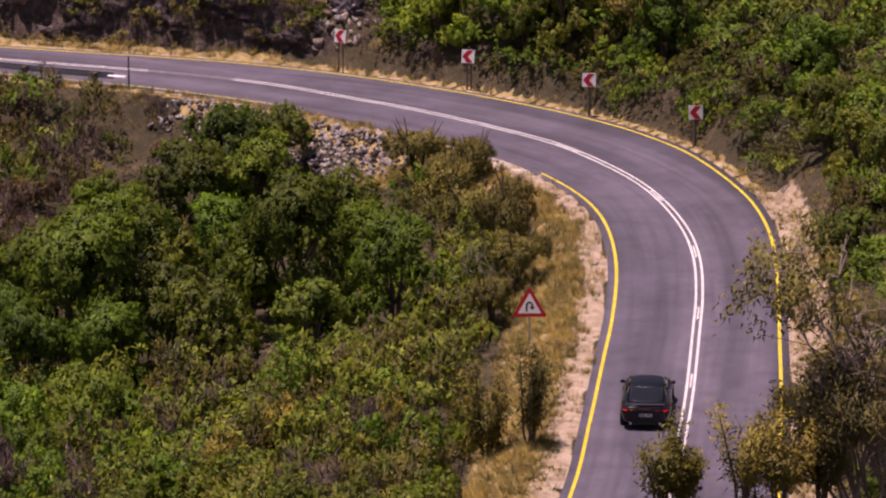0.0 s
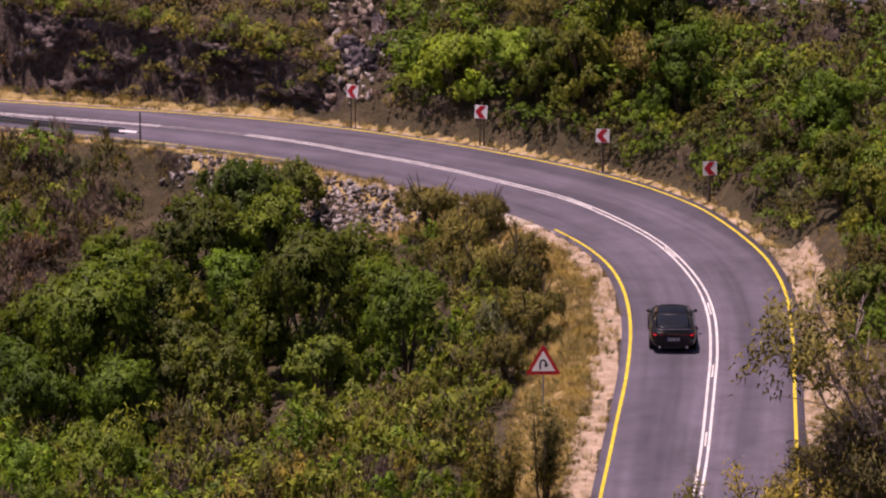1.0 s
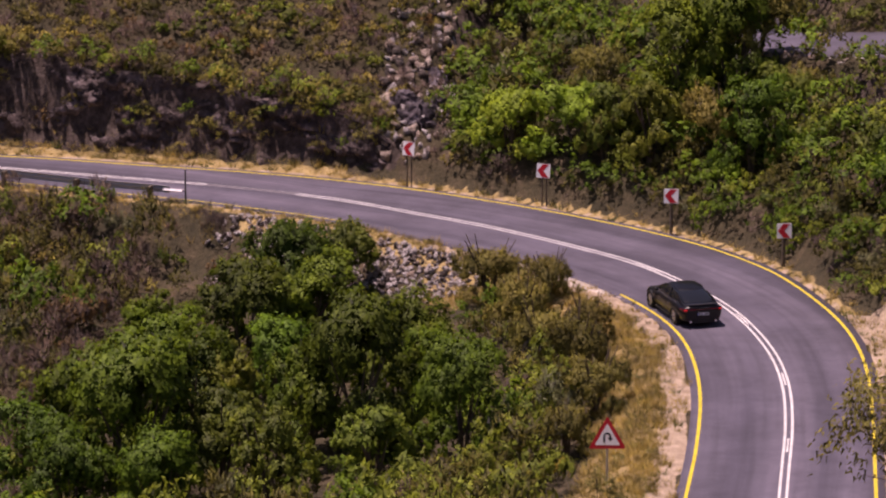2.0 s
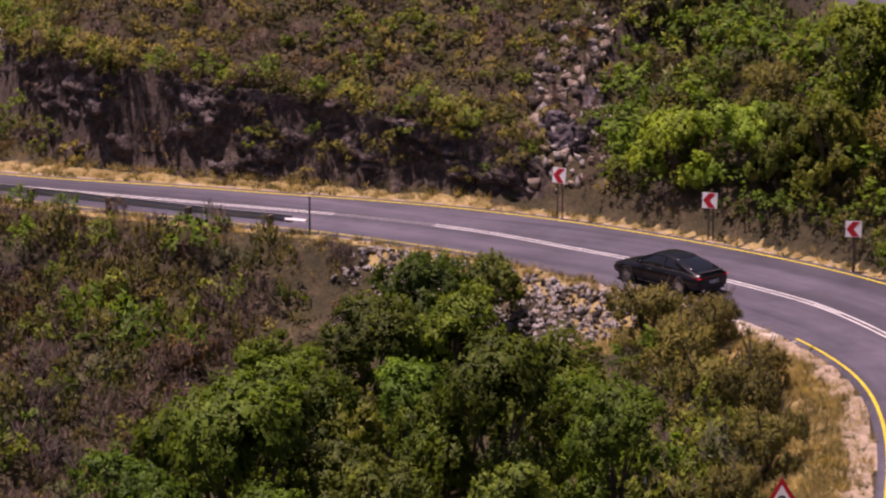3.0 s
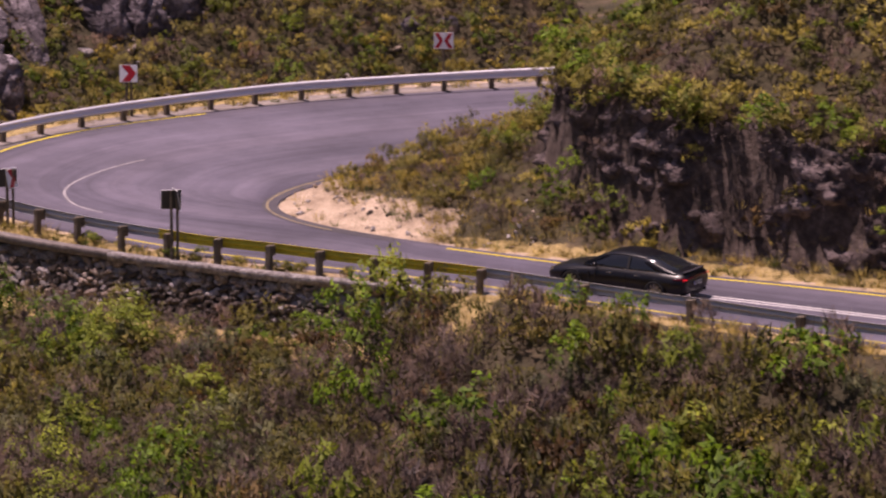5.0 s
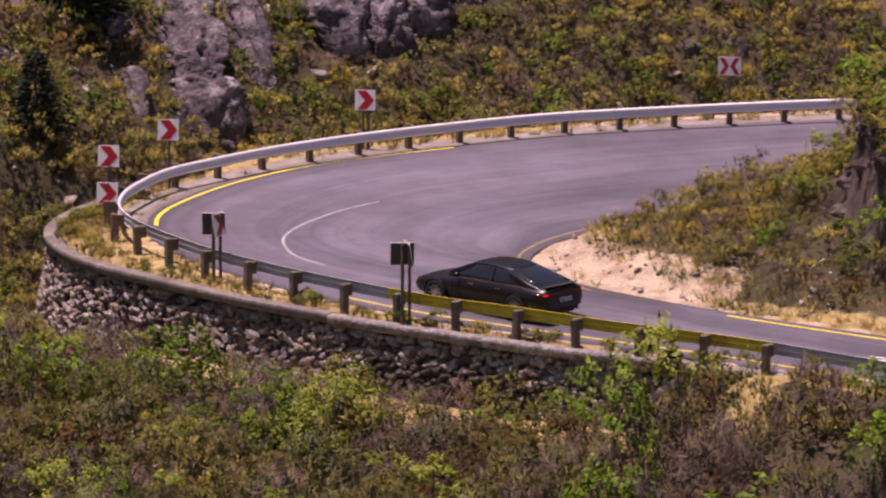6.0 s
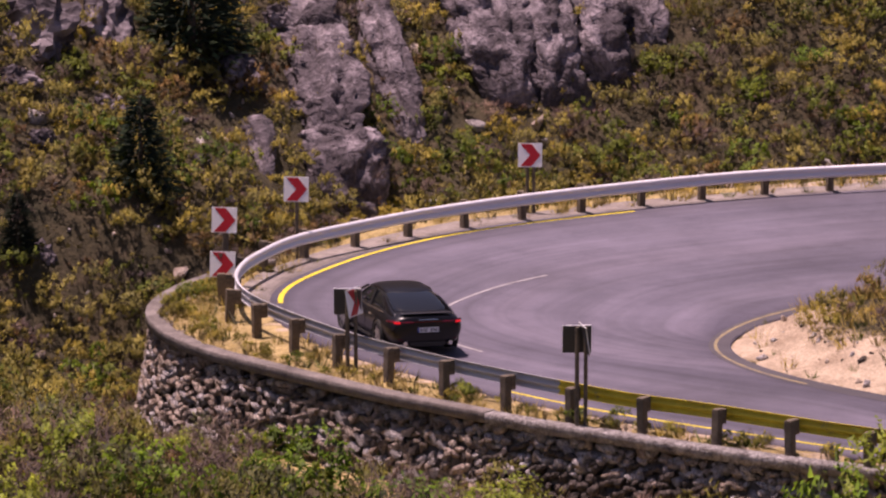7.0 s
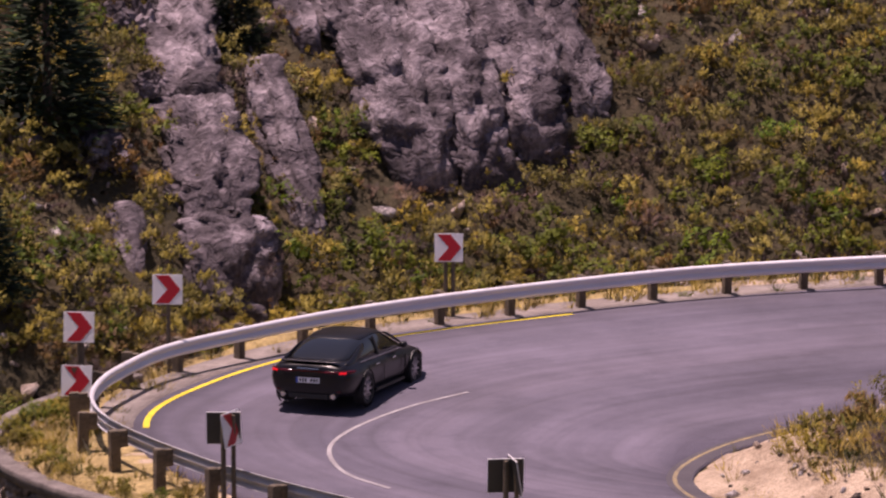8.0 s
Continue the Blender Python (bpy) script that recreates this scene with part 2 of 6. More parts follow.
def near_line(px, py, line):
    """Distance of many points from a plan line, and the nearest index."""
    best = np.full(px.shape, 1e9)
    idx = np.zeros(px.shape, dtype=int)
    for i in range(len(line) - 1):
        a, b = line[i, :2], line[i + 1, :2]
        d = b - a
        t = np.clip(((px - a[0]) * d[0] + (py - a[1]) * d[1]) / (d @ d), 0, 1)
        q = np.hypot(px - a[0] - t * d[0], py - a[1] - t * d[1])
        m = q < best
        best[m], idx[m] = q[m], i
    return best, idx


def inside(px, py, poly):
    r = np.zeros(px.shape, dtype=bool)
    n = len(poly)
    for i in range(n):
        (x1, y1), (x2, y2) = poly[i], poly[(i + 1) % n]
        if y1 == y2:
            continue
        r ^= ((y1 > py) != (y2 > py)) & (px < (x2 - x1) * (py - y1) / (y2 - y1) + x1)
    return r


def smooth01(a, b, x):
    t = np.clip((x - a) / (b - a), 0, 1)
    return t * t * (3 - 2 * t)


# ---- plan of the pass: edge lines of the road, in the direction of travel ----
LEFT_PTS = [(-14, 133), (-4, 140), (0.0, 147), (1.4, 155.3), (2.1, 163.4), (2.65, 170.8), (3.1, 176.9), (3.35, 183.4), (3.2, 188.6), (2.7, 192.6),
            (1.8, 195.8), (0.4, 198.9), (-1.3, 201.6), (-3.9, 204.5), (-6.3, 206.8), (-8.8, 209.0), (-10.7, 210.5), (-13.1, 212.0),
            (-16.3, 213.7), (-18.7, 214.8), (-22.9, 216.3), (-27.1, 217.9), (-30.8, 219.4), (-34.5, 220.9), (-38.0, 221.9), (-41.5, 223.0), (-43.3, 223.6),
            (-46.3, 225.1), (-49.4, 227.1), (-51.8, 229.3), (-53.4, 231.6), (-54.0, 233.6), (-53.9, 235.6), (-53.2, 238.6), (-51.6, 241.8), (-48.7, 245.0),
            (-44.5, 248.6), (-38.8, 252.1), (-30, 256), (-18, 260), (-4, 264)]
RIGHT_PTS = [(-10, 126), (2, 133), (6.6, 142), (8.2, 152), (9.0, 164.6), (9.4, 174.0), (9.7, 181.9), (9.75, 188.7), (9.3, 193.7), (8.5, 197.4),
             (7.4, 201.0), (6.3, 203.6), (4.4, 206.6), (2.5, 208.8), (0.3, 210.9), (-3.0, 213.5), (-6.3, 215.7), (-9.2, 217.4), (-13.2, 219.2),
             (-17.3, 220.5), (-21, 221.4), (-25.6, 222.6), (-30.3, 223.6), (-35.6, 225.4), (-39.9, 227.4), (-41.8, 228.9), (-42.65, 230.3),
             (-42.8, 231.6), (-42.4, 233.6), (-41.6, 235.2), (-39.5, 239.0), (-36.5, 242.6), (-32, 246.2), (-25, 249.5), (-14, 253), (0, 257)]
LEFT = spline(LEFT_PTS)
RIGHT = spline(RIGHT_PTS)
LEFT_OUT = offset(LEFT, 0.35)      # asphalt ends beyond the yellow line
RIGHT_OUT = offset(RIGHT, -0.35)
ROAD_POLY = np.vstack([LEFT_OUT, RIGHT_OUT[::-1]])
# the older bend of the pass higher on the slope
UPPER_PTS = [(5.5, 240, 5.2), (4.6, 233, 5.2), (4.8, 227.5, 5.3), (7.2, 223, 5.7), (12, 219, 6.4), (22, 213.5, 7.6), (34, 209, 9.0), (50, 205, 11.0)]
UPPER = spline(UPPER_PTS)


# outer top edge of the retaining wall round the second bend
COPING = spline([(-32.4, 219.3), (-34.6, 219.85), (-36.8, 220.3), (-38.9, 220.7), (-41.1, 221.3), (-43.4, 222.0), (-44.9, 222.45), (-46.4, 223.1), (-48.3, 223.9), (-50.0, 224.8),
                 (-52.1, 226.0), (-53.7, 227.0), (-55.0, 228.2), (-56.1, 229.8), (-56.6, 231.3), (-56.7, 233.0), (-56.4, 234.8), (-55.6, 237.0)], 0.4)
RAIL = spline([(-19.4, 214.3), (-22.9, 215.5), (-27.0, 217.2), (-30.6, 218.65), (-34.2, 220.1), (-37.7, 221.0), (-39.5, 221.6), (-41.2, 222.15), (-43.0, 222.65), (-46.2, 224.1),
               (-48.0, 225.1), (-50.0, 226.4), (-52.0, 228.1), (-53.6, 229.8), (-54.5, 231.4), (-54.9, 233.0), (-54.95, 234.5), (-54.7, 236.6), (-53.7, 238.8), (-52.4, 241.0),
               (-50.0, 244.0), (-46.4, 247.5), (-42.9, 249.8), (-38.3, 252.3), (-33.0, 254.8)], 0.2)
WALL_POLY = np.vstack([COPING, LEFT_OUT[np.argmin(np.hypot(LEFT_OUT[:, 0] + 53.4, LEFT_OUT[:, 1] - 238)):np.argmin(np.hypot(LEFT_OUT[:, 0] + 32.2, LEFT_OUT[:, 1] - 220)):-1]])


# foot of the rock face of the cutting
FACE = spline([(-32.6, 238.0), (-34.3, 234.4), (-34.7, 231.6), (-33.4, 228.7), (-31.2, 226.3), (-29.2, 224.95), (-25.6, 224.0), (-21.1, 222.8), (-17.4, 221.9), (-13.4, 220.6), (-10.3, 219.2)], 0.15)
FACE = FACE + normals(FACE) * 0.45


def face_top(x):
    return np.interp(x, (-35, -31, -24, -17, -12, -10), (4.6, 4.5, 3.9, 3.2, 2.4, 1.5))


def rough(x, y, scale, seed):
    """Smooth value noise on arrays, about -1 to 1."""
    rng = np.random.RandomState(seed)
    tab = rng.rand(64, 64) * 2 - 1
    u, v = x / scale, y / scale
    i, j = np.floor(u).astype(int), np.floor(v).astype(int)
    f, g = u - i, v - j
    f, g = f * f * (3 - 2 * f), g * g * (3 - 2 * g)
    a, b = tab[i % 64, j % 64], tab[(i + 1) % 64, j % 64]
    c, d = tab[i % 64, (j + 1) % 64], tab[(i + 1) % 64, (j + 1) % 64]
    return (a * (1 - f) + b * f) * (1 - g) + (c * (1 - f) + d * f) * g


def height(x, y):
    """Ground height at many points; also the signed distance from the asphalt (left positive, right negative, 0 on it)."""
    x, y = np.asarray(x, dtype=float), np.asarray(y, dtype=float)
    dl, il = near_line(x, y, LEFT_OUT)
    dr, ir = near_line(x, y, RIGHT_OUT)
    on = inside(x, y, ROAD_POLY)
    left = (dl <= dr) & ~on
    rx, ry = RIGHT_OUT[ir, 0], RIGHT_OUT[ir, 1]
    lx, ly = LEFT_OUT[il, 0], LEFT_OUT[il, 1]
    bumps = 0.5 * rough(x, y, 6.0, 1) + 0.25 * rough(x, y, 2.3, 2) + 0.12 * rough(x, y, 0.9, 3)
    # uphill side: verge, cut face, slope
    face = smooth01(-34.5, -31.0, rx) * (1 - smooth01(-14, -8, rx))
    face = np.where(ry > 236, 0.2 * smooth01(-37.0, -34.0, x), face)
    isle = 1 - smooth01(-36.5, -32.5, x)
    verge = 0.9 + 0.5 * smooth01(-2, 8, rx) * (ry < 200) + 0.3 * rough(x, y, 3.0, 9)
    verge = np.where(ry > 232, 0.3, verge)
    d = np.maximum(dr - verge, 0)
    wob = 0.35 * rough(x, y, 1.7, 5) + 0.25 * rough(x, y, 0.8, 6)
    cut = np.minimum(np.maximum(d + wob * smooth01(0, 1.0, d), 0) * 2.4, 3.2 + 1.0 * (1 - smooth01(-30, -21, rx)) + 0.5 * rough(x, y, 5.0, 7)) + 0.62 * np.maximum(d - 1.4, 0)
    bank = 1.3 * (1 - np.exp(-d / 1.0)) + 0.34 * d
    mound = 0.30 * d + 0.25 * (1 - np.exp(-d / 0.5))
    zr = face * cut + (1 - face) * np.where(isle > 0.5, mound, bank)
    zr = np.where((isle > 0) & (isle < 1), face * cut + (1 - face) * (isle * mound + (1 - isle) * bank), zr)
    zr = np.minimum(zr, 34) + bumps * smooth01(0.3, 3, d) * (0.55 - 0.3 * isle)
    df, jf = near_line(x, y, FACE)
    nf = normals(FACE)[jf]
    sd = (x - FACE[jf, 0]) * nf[:, 0] + (y - FACE[jf, 1]) * nf[:, 1] if x.ndim == 1 else np.zeros(x.shape)
    within = (jf > 0) & (jf < len(FACE) - 2) & (df < 14)
    steep = (face_top(FACE[jf, 0]) - 0.1) * smooth01(0.0, 0.9, sd) + 0.62 * np.maximum(sd - 0.9, 0) + bumps * smooth01(0.9, 3, sd) * 0.5
    shelf = np.minimum(zr, np.where(x < -31.5, mound, 0.12 + 0.06 * dr))
    zr = np.where(within & (df < 5) & (sd <= 0), shelf, np.where(within & (sd > 0), steep, zr))
    # downhill side
    hair = 1 - smooth01(-36.0, -33.0, lx)
    d = np.maximum(dl - (1.3 + 0.5 * smooth01(-6, 2, lx) * (ly < 206)), 0)
    fall = np.where(ly > 203, 0.95, 0.5)
    low = 4.6 - 1.6 * (1 - smooth01(-24, -8, lx))
    zl = -low * (1 - np.exp(-d * fall / low)) - 0.05 * np.maximum(d - 8, 0) + bumps * smooth01(0.3, 3, d)
    dc, ic = near_line(x, y, COPING)
    top = inside(x, y, WALL_POLY) | (dl < 0.3)
    wd = np.where(top, 0.0, dc)
    foot = 1.9 + 0.8 * (1 - smooth01(-56, -50, COPING[ic, 0]))
    zw = np.where(top & (dc > 0.48), -0.05, -foot - 0.10 * np.maximum(wd - 0.5, 0) + bumps * 0.6 * smooth01(0.4, 3, wd))
    q = (x + 58) * -0.74 + (y - 234) * 0.67
    back = smooth01(-0.5, 2.0, (x + 56.5) * -0.60 + (y - 237.0) * 0.80)
    hill = -0.6 * smooth01(1.5, 2.5, dl) + 0.72 * np.maximum(dl - 3.2, 0) + bumps * 0.9 * smooth01(1.5, 4, dl)
    west = np.maximum(-2.8 + 0.72 * np.maximum(q, 0), zw) + bumps * 0.3
    zw = np.where(x < -56.6, np.maximum(zw, west * (1 - back) + back * np.minimum(hill, west + 1.5)), zw * (1 - back) + back * hill)
    zl = hair * zw + (1 - hair) * zl
    # the near spur between the road and the far side of the valley
    crest = 8.6 * np.exp(-((y - 124) / 11.0) ** 2) * smooth01(-22, -8, x)
    zl = zl + crest * smooth01(0.5, 6.0, dl)
    zr = zr + 0.55 * crest * smooth01(0.5, 6.0, dr)
    z = np.where(left, zl, zr)
    # bench of the upper road
    du, iu = near_line(x, y, UPPER)
    zu = UPPER[iu, 2]
    k = 1 - smooth01(3.6, 6.0, du)
    z = np.where(left | on, z, z * (1 - k) + k * (zu - 0.06))
    z = np.where(on, -0.10, z)
    edge = np.minimum(dl, dr)
    z = np.where(~on & (edge < 0.25), np.minimum(z, 0.0), z)
    return z, np.where(on, 0.0, np.where(left, dl, -dr))


def build_ground():
    gx = np.unique(np.concatenate([np.arange(-3000, -200, 350), np.arange(-200, -72, 8), np.arange(-72, 36, 0.46), np.arange(36, 200, 8), np.arange(200, 3001, 350)]))
    gy = np.unique(np.concatenate([np.arange(-3000, -150, 350), np.arange(-150, 114, 6), np.arange(114, 152, 1.2), np.arange(152, 268, 0.46), np.arange(268, 420, 8), np.arange(420, 3001, 350)]))
    X, Y = np.meshgrid(gx, gy)
    z = np.zeros(X.shape)
    dist = np.zeros(X.shape)
    for k in range(len(gy)):
        z[k], dist[k] = height(X[k], Y[k])
    far = smooth01(60, 400, np.hypot(X + 20, Y - 205))
    z = z * (1 - far) + far * (20 * rough(X, Y, 260.0, 11))
    nx, ny = len(gx), len(gy)
    idx = np.arange(nx * ny).reshape(ny, nx)
    faces = np.stack([idx[:-1, :-1], idx[:-1, 1:], idx[1:, 1:], idx[1:, :-1]], -1).reshape(-1, 4)
    verts = np.stack([X, Y, z], -1).reshape(-1, 3)
    me = array_mesh("ground", verts, faces, SOIL, smooth=True)
    x, y, d = X.ravel(), Y.ravel(), dist.ravel()
    gz = np.stack(np.gradient(z, gy, gx), 0)
    steep = np.hypot(gz[0], gz[1]).ravel()
    right, left = d < 0, d > 0
    a = np.abs(d)
    near = (np.abs(x + 20) < 55) & (y > 145) & (y < 262)
    cover = np.zeros((len(x), 4), dtype=np.float32)
    cover[:, 3] = 1
    inner = left & (y < 208) & (x > -8)
    bank = right & (y < 196) & (x > 0)
    isle = right & (x < -36) & (y < 242)
    cover[:, 1] = near * np.where(right, 1 - smooth01(np.where((x > -12) & (y > 196), 0.25, 0.6), np.where((x > -12) & (y > 196), 0.85, 1.5), a), np.where(x < -33, 1 - smooth01(2.0, 3.4, a), np.where(x < -16, 1 - smooth01(0.5, 1.2, a), 1 - smooth01(1.2, 2.4, a)))) * (a > 0)
    cover[:, 1] = np.maximum(cover[:, 1], inner * (1 - smooth01(2.6, 4.4, a)))
    cover[:, 0] = inner * (1 - smooth01(0.6, 1.5, a)) + bank * (1 - smooth01(0.9, 2.2, a)) + isle * (1 - smooth01(1.3, 3.2, a)) * 0.95
    cover[:, 0] = np.maximum(cover[:, 0], near * (a > 0) * (1 - smooth01(0.05, 0.5, a)) * 0.8)
    cover[:, 0] = np.maximum(cover[:, 0], left * (x > -46) * (y > 246) * (1 - smooth01(2.6, 3.8, a)) * 0.85)
    cover[:, 2] = near * right * smooth01(0.95, 1.7, steep) * (a > 0.9)
    me.attributes.new("cover", "FLOAT_COLOR", "POINT")
    me.attributes["cover"].data.foreach_set("color", cover.ravel())
    g = new("ground", me)
    tagged(g, "sandy mountain slope with soil, dry grass and rock cuttings", "ground", kind="structure")


def strip_mesh(name, a, b, z, mat_, thick=0.0, rows=1):
    """A ribbon between two plan lines of equal length, with a skirt at both edges."""
    n = len(a)
    cols = [a + (b - a) * (k / rows) for k in range(rows + 1)]
    lv = [np.column_stack([c, np.broadcast_to(z, n)]) for c in cols]
    if thick:
        lo = np.column_stack([a, np.broadcast_to(z, n) - thick])
        hi = np.column_stack([b, np.broadcast_to(z, n) - thick])
        lv = [lo] + lv + [hi]
    verts = np.vstack(lv)
    faces = []
    for c in range(len(lv) - 1):
        i = np.arange(n - 1)
        faces.append(np.stack([c * n + i, (c + 1) * n + i, (c + 1) * n + i + 1, c * n + i + 1], 1))
    return array_mesh(name, verts, np.vstack(faces)[:, ::-1], mat_)


def resample(line, n):
    s = np.concatenate([[0], np.cumsum(np.linalg.norm(np.diff(line[:, :2], axis=0), axis=1))])
    u = np.linspace(0, s[-1], n)
    return np.stack([np.interp(u, s, line[:, k]) for k in range(line.shape[1])], 1)


def pair_lines():
    """Left and right edges matched rung by rung along the middle line."""
    keys = [((-14, 133), (-10, 126)), ((1.4, 155.3), (8.2, 155)), ((3.35, 183.4), (9.7, 183)), ((1.8, 195.8), (8.0, 199)), ((-3.9, 204.5), (0.3, 210.9)),
            ((-10.7, 210.5), (-13.2, 219.2)), ((-18.7, 214.7), (-21, 221.4)), ((-34.9, 220.3), (-37, 226)), ((-46.3, 225.6), (-41.8, 228.9)),
            ((-53.9, 233.6), (-42.8, 231.6)), ((-48.6, 245.4), (-41.6, 235.2)), ((-38.8, 252.3), (-32, 246.2)), ((-4, 264), (0, 257))]
    la, ra = [], []
    il = [int(np.argmin(np.hypot(*(LEFT_OUT - np.array(k[0])).T))) for k in keys]
    ir = [int(np.argmin(np.hypot(*(RIGHT_OUT - np.array(k[1])).T))) for k in keys]
    for a in range(len(keys) - 1):
        n = max(il[a + 1] - il[a], ir[a + 1] - ir[a]) + 1
        la.append(resample(LEFT_OUT[il[a]:il[a + 1] + 1], n)[:-1])
        ra.append(resample(RIGHT_OUT[ir[a]:ir[a + 1] + 1], n)[:-1])
    return np.vstack(la), np.vstack(ra)


def paint(name, line, width, material, lo=0, hi=None, z=0.006):
    n = line[lo:hi]
    a, b = offset(n, width / 2), offset(n, -width / 2)
    ob = new(name, strip_mesh(name, a, b, z, material))
    return ob


def cut_line(line, p0, p1):
    i = int(np.argmin(np.hypot(line[:, 0] - p0[0], line[:, 1] - p0[1])))
    j = int(np.argmin(np.hypot(line[:, 0] - p1[0], line[:, 1] - p1[1])))
    return line[min(i, j):max(i, j) + 1]


CENTRE = spline([(1.6, 140), (4.3, 150), (5.2, 159.9), (5.75, 166.6), (6.25, 174.7), (6.55, 180.2), (6.6, 185.6), (6.2, 190.4), (5.2, 195.3), (3.8, 199.2), (1.4, 203.6),
                 (-1.2, 206.6), (-5.0, 210.1), (-8.4, 212.6), (-12.2, 215.2), (-17, 217.4), (-24, 219.6), (-32, 222.1), (-37, 224.2)], 0.25)


DARK_BAND = make_asphalt("dark_asphalt", (0.075, 0.066, 0.078))


def build_road():
    a, b = pair_lines()
    me = strip_mesh("road", a, b, 0.0, ASPHALT, 0.12, 6)
    mid = (a + b) / 2
    run = np.concatenate([[0], np.cumsum(np.linalg.norm(np.diff(mid, axis=0), axis=1))])
    wide = np.linalg.norm(b - a, axis=1)
    share = [0.0] + [k / 6 for k in range(7)] + [1.0]
    lane = np.vstack([np.column_stack([wide * q, run, np.zeros(len(run))]) for q in share])
    me.attributes.new("lane", "FLOAT_VECTOR", "POINT")
    me.attributes["lane"].data.foreach_set("vector", lane.astype(np.float32).ravel())
    road = new("road", me)
    tagged(road, "grey asphalt mountain road with a double bend", "road", kind="structure")

    def line(name, label, *args):
        ob = paint(name, *args)
        ob.parent = road
        tagged(ob, label)
    line("edge_line", "yellow painted edge line", cut_line(LEFT, (-14, 133), (0.4, 198.9)), 0.13, YELLOW)
    line("edge_line", "faded yellow edge line", cut_line(LEFT, (-11, 210.5), (-46, 225.5)), 0.09, YELLOW)
    line("edge_line", "yellow painted edge line", cut_line(LEFT, (-53.6, 232.4), (-48.6, 245.4)), 0.13, YELLOW)
    line("edge_line", "yellow painted edge line", cut_line(RIGHT, (-10, 126), (-35.6, 225.4)), 0.13, YELLOW)
    line("edge_line", "faded yellow edge line", cut_line(RIGHT, (-39.9, 227.4), (-41.6, 235.2)), 0.08, FADED)
    inner = cut_line(RIGHT, (-37.5, 226.2), (-40.4, 237.4))
    band = new("edge_band", strip_mesh("edge_band", offset(inner, 0.16), offset(inner, -0.33), 0.004, DARK_BAND))
    band.parent = road
    tagged(band, "darker asphalt band along the inner edge")
    c = cut_line(CENTRE, (1.6, 140), (-14, 216.2))
    k = len(c)
    line("centre_line", "white painted no-overtaking line", offset(c, 0.13), 0.10, WHITE)
    line("centre_line", "white painted no-overtaking line", offset(c, -0.13), 0.10, WHITE)
    far = cut_line(CENTRE, (-18, 217.8), (-31.5, 222))
    line("centre_line", "white painted no-overtaking line", offset(far, 0.12), 0.10, WHITE)
    line("centre_line", "white painted no-overtaking line", offset(far, -0.12), 0.10, WHITE)
    gap = cut_line(CENTRE, (-14, 216.2), (-18, 217.8))
    line("centre_line", "worn white no-overtaking line", offset(gap, 0.12), 0.08, WORN_WHITE)
    line("centre_line", "worn white no-overtaking line", offset(gap, -0.12), 0.08, WORN_WHITE)
    for s in range(40, k - 60, 36):
        line("centre_dash", "white painted dash", c[s:s + 8], 0.07, WHITE)
    arc = spline([(-47.6, 228.5), (-48.7, 229.4), (-49.5, 230.9), (-49.75, 232.2), (-49.6, 233.8), (-49.1, 235.6), (-48.4, 237.0)], 0.25)
    line("centre_line", "worn white centre line", arc, 0.09, WORN_WHITE)
    seg = cut_line(LEFT, (-3.6, 204.2), (0.6, 198.5))
    w = np.sin(np.linspace(0.15, 2.7, len(seg)))[:, None]
    apron = new("gravel_apron", strip_mesh("gravel_apron", seg + normals(seg) * 1.25 * w, seg + normals(seg) * 0.3, 0.012, PALE_GRAVEL, 0.08))
    apron.parent = road
    tagged(apron, "pale gravel patch at the road edge")
    sh = cut_line(np.column_stack([LEFT_OUT, np.zeros(len(LEFT_OUT))]), (-53.8, 232.0), (-24, 258.5))
    w = np.interp(np.arange(len(sh)), np.arange(0, len(sh), 3), 0.75 + 0.28 * np.random.RandomState(2).rand(len(np.arange(0, len(sh), 3))))[:, None]
    shoulder = new("gravel_shoulder", strip_mesh("gravel_shoulder", sh[:, :2] + normals(sh) * w, sh[:, :2] - normals(sh) * 0.10, 0.006, make_sand("grey_gravel", (0.20, 0.165, 0.15), (0.33, 0.285, 0.26)), 0.1))
    shoulder.parent = road
    tagged(shoulder, "grey gravel shoulder under the guardrail")
    up = UPPER
    a, b = offset(up, 3.1), offset(up, -3.1)
    u = new("upper_road", strip_mesh("upper_road", a, b, up[:, 2] + 0.02, ASPHALT, 0.15, 4))
    tagged(u, "grey asphalt road higher on the slope", "road", kind="structure")


build_ground()
build_road()

# ---- signs ----
def ground_z(x, y):
    return float(height(np.array([x]), np.array([y]))[0][0])


def prism(bm, pts, y0, y1):
    """A plate with the outline pts in x and z, from depth y0 to y1."""
    a = [bm.verts.new((x, y0, z)) for x, z in pts]
    b = [bm.verts.new((x, y1, z)) for x, z in pts]
    bm.faces.new(a)
    bm.faces.new(b[::-1])
    for i in range(len(pts)):
        j = (i + 1) % len(pts)
        bm.faces.new((a[j], a[i], b[i], b[j]))
    bmesh.ops.recalc_face_normals(bm, faces=bm.faces)


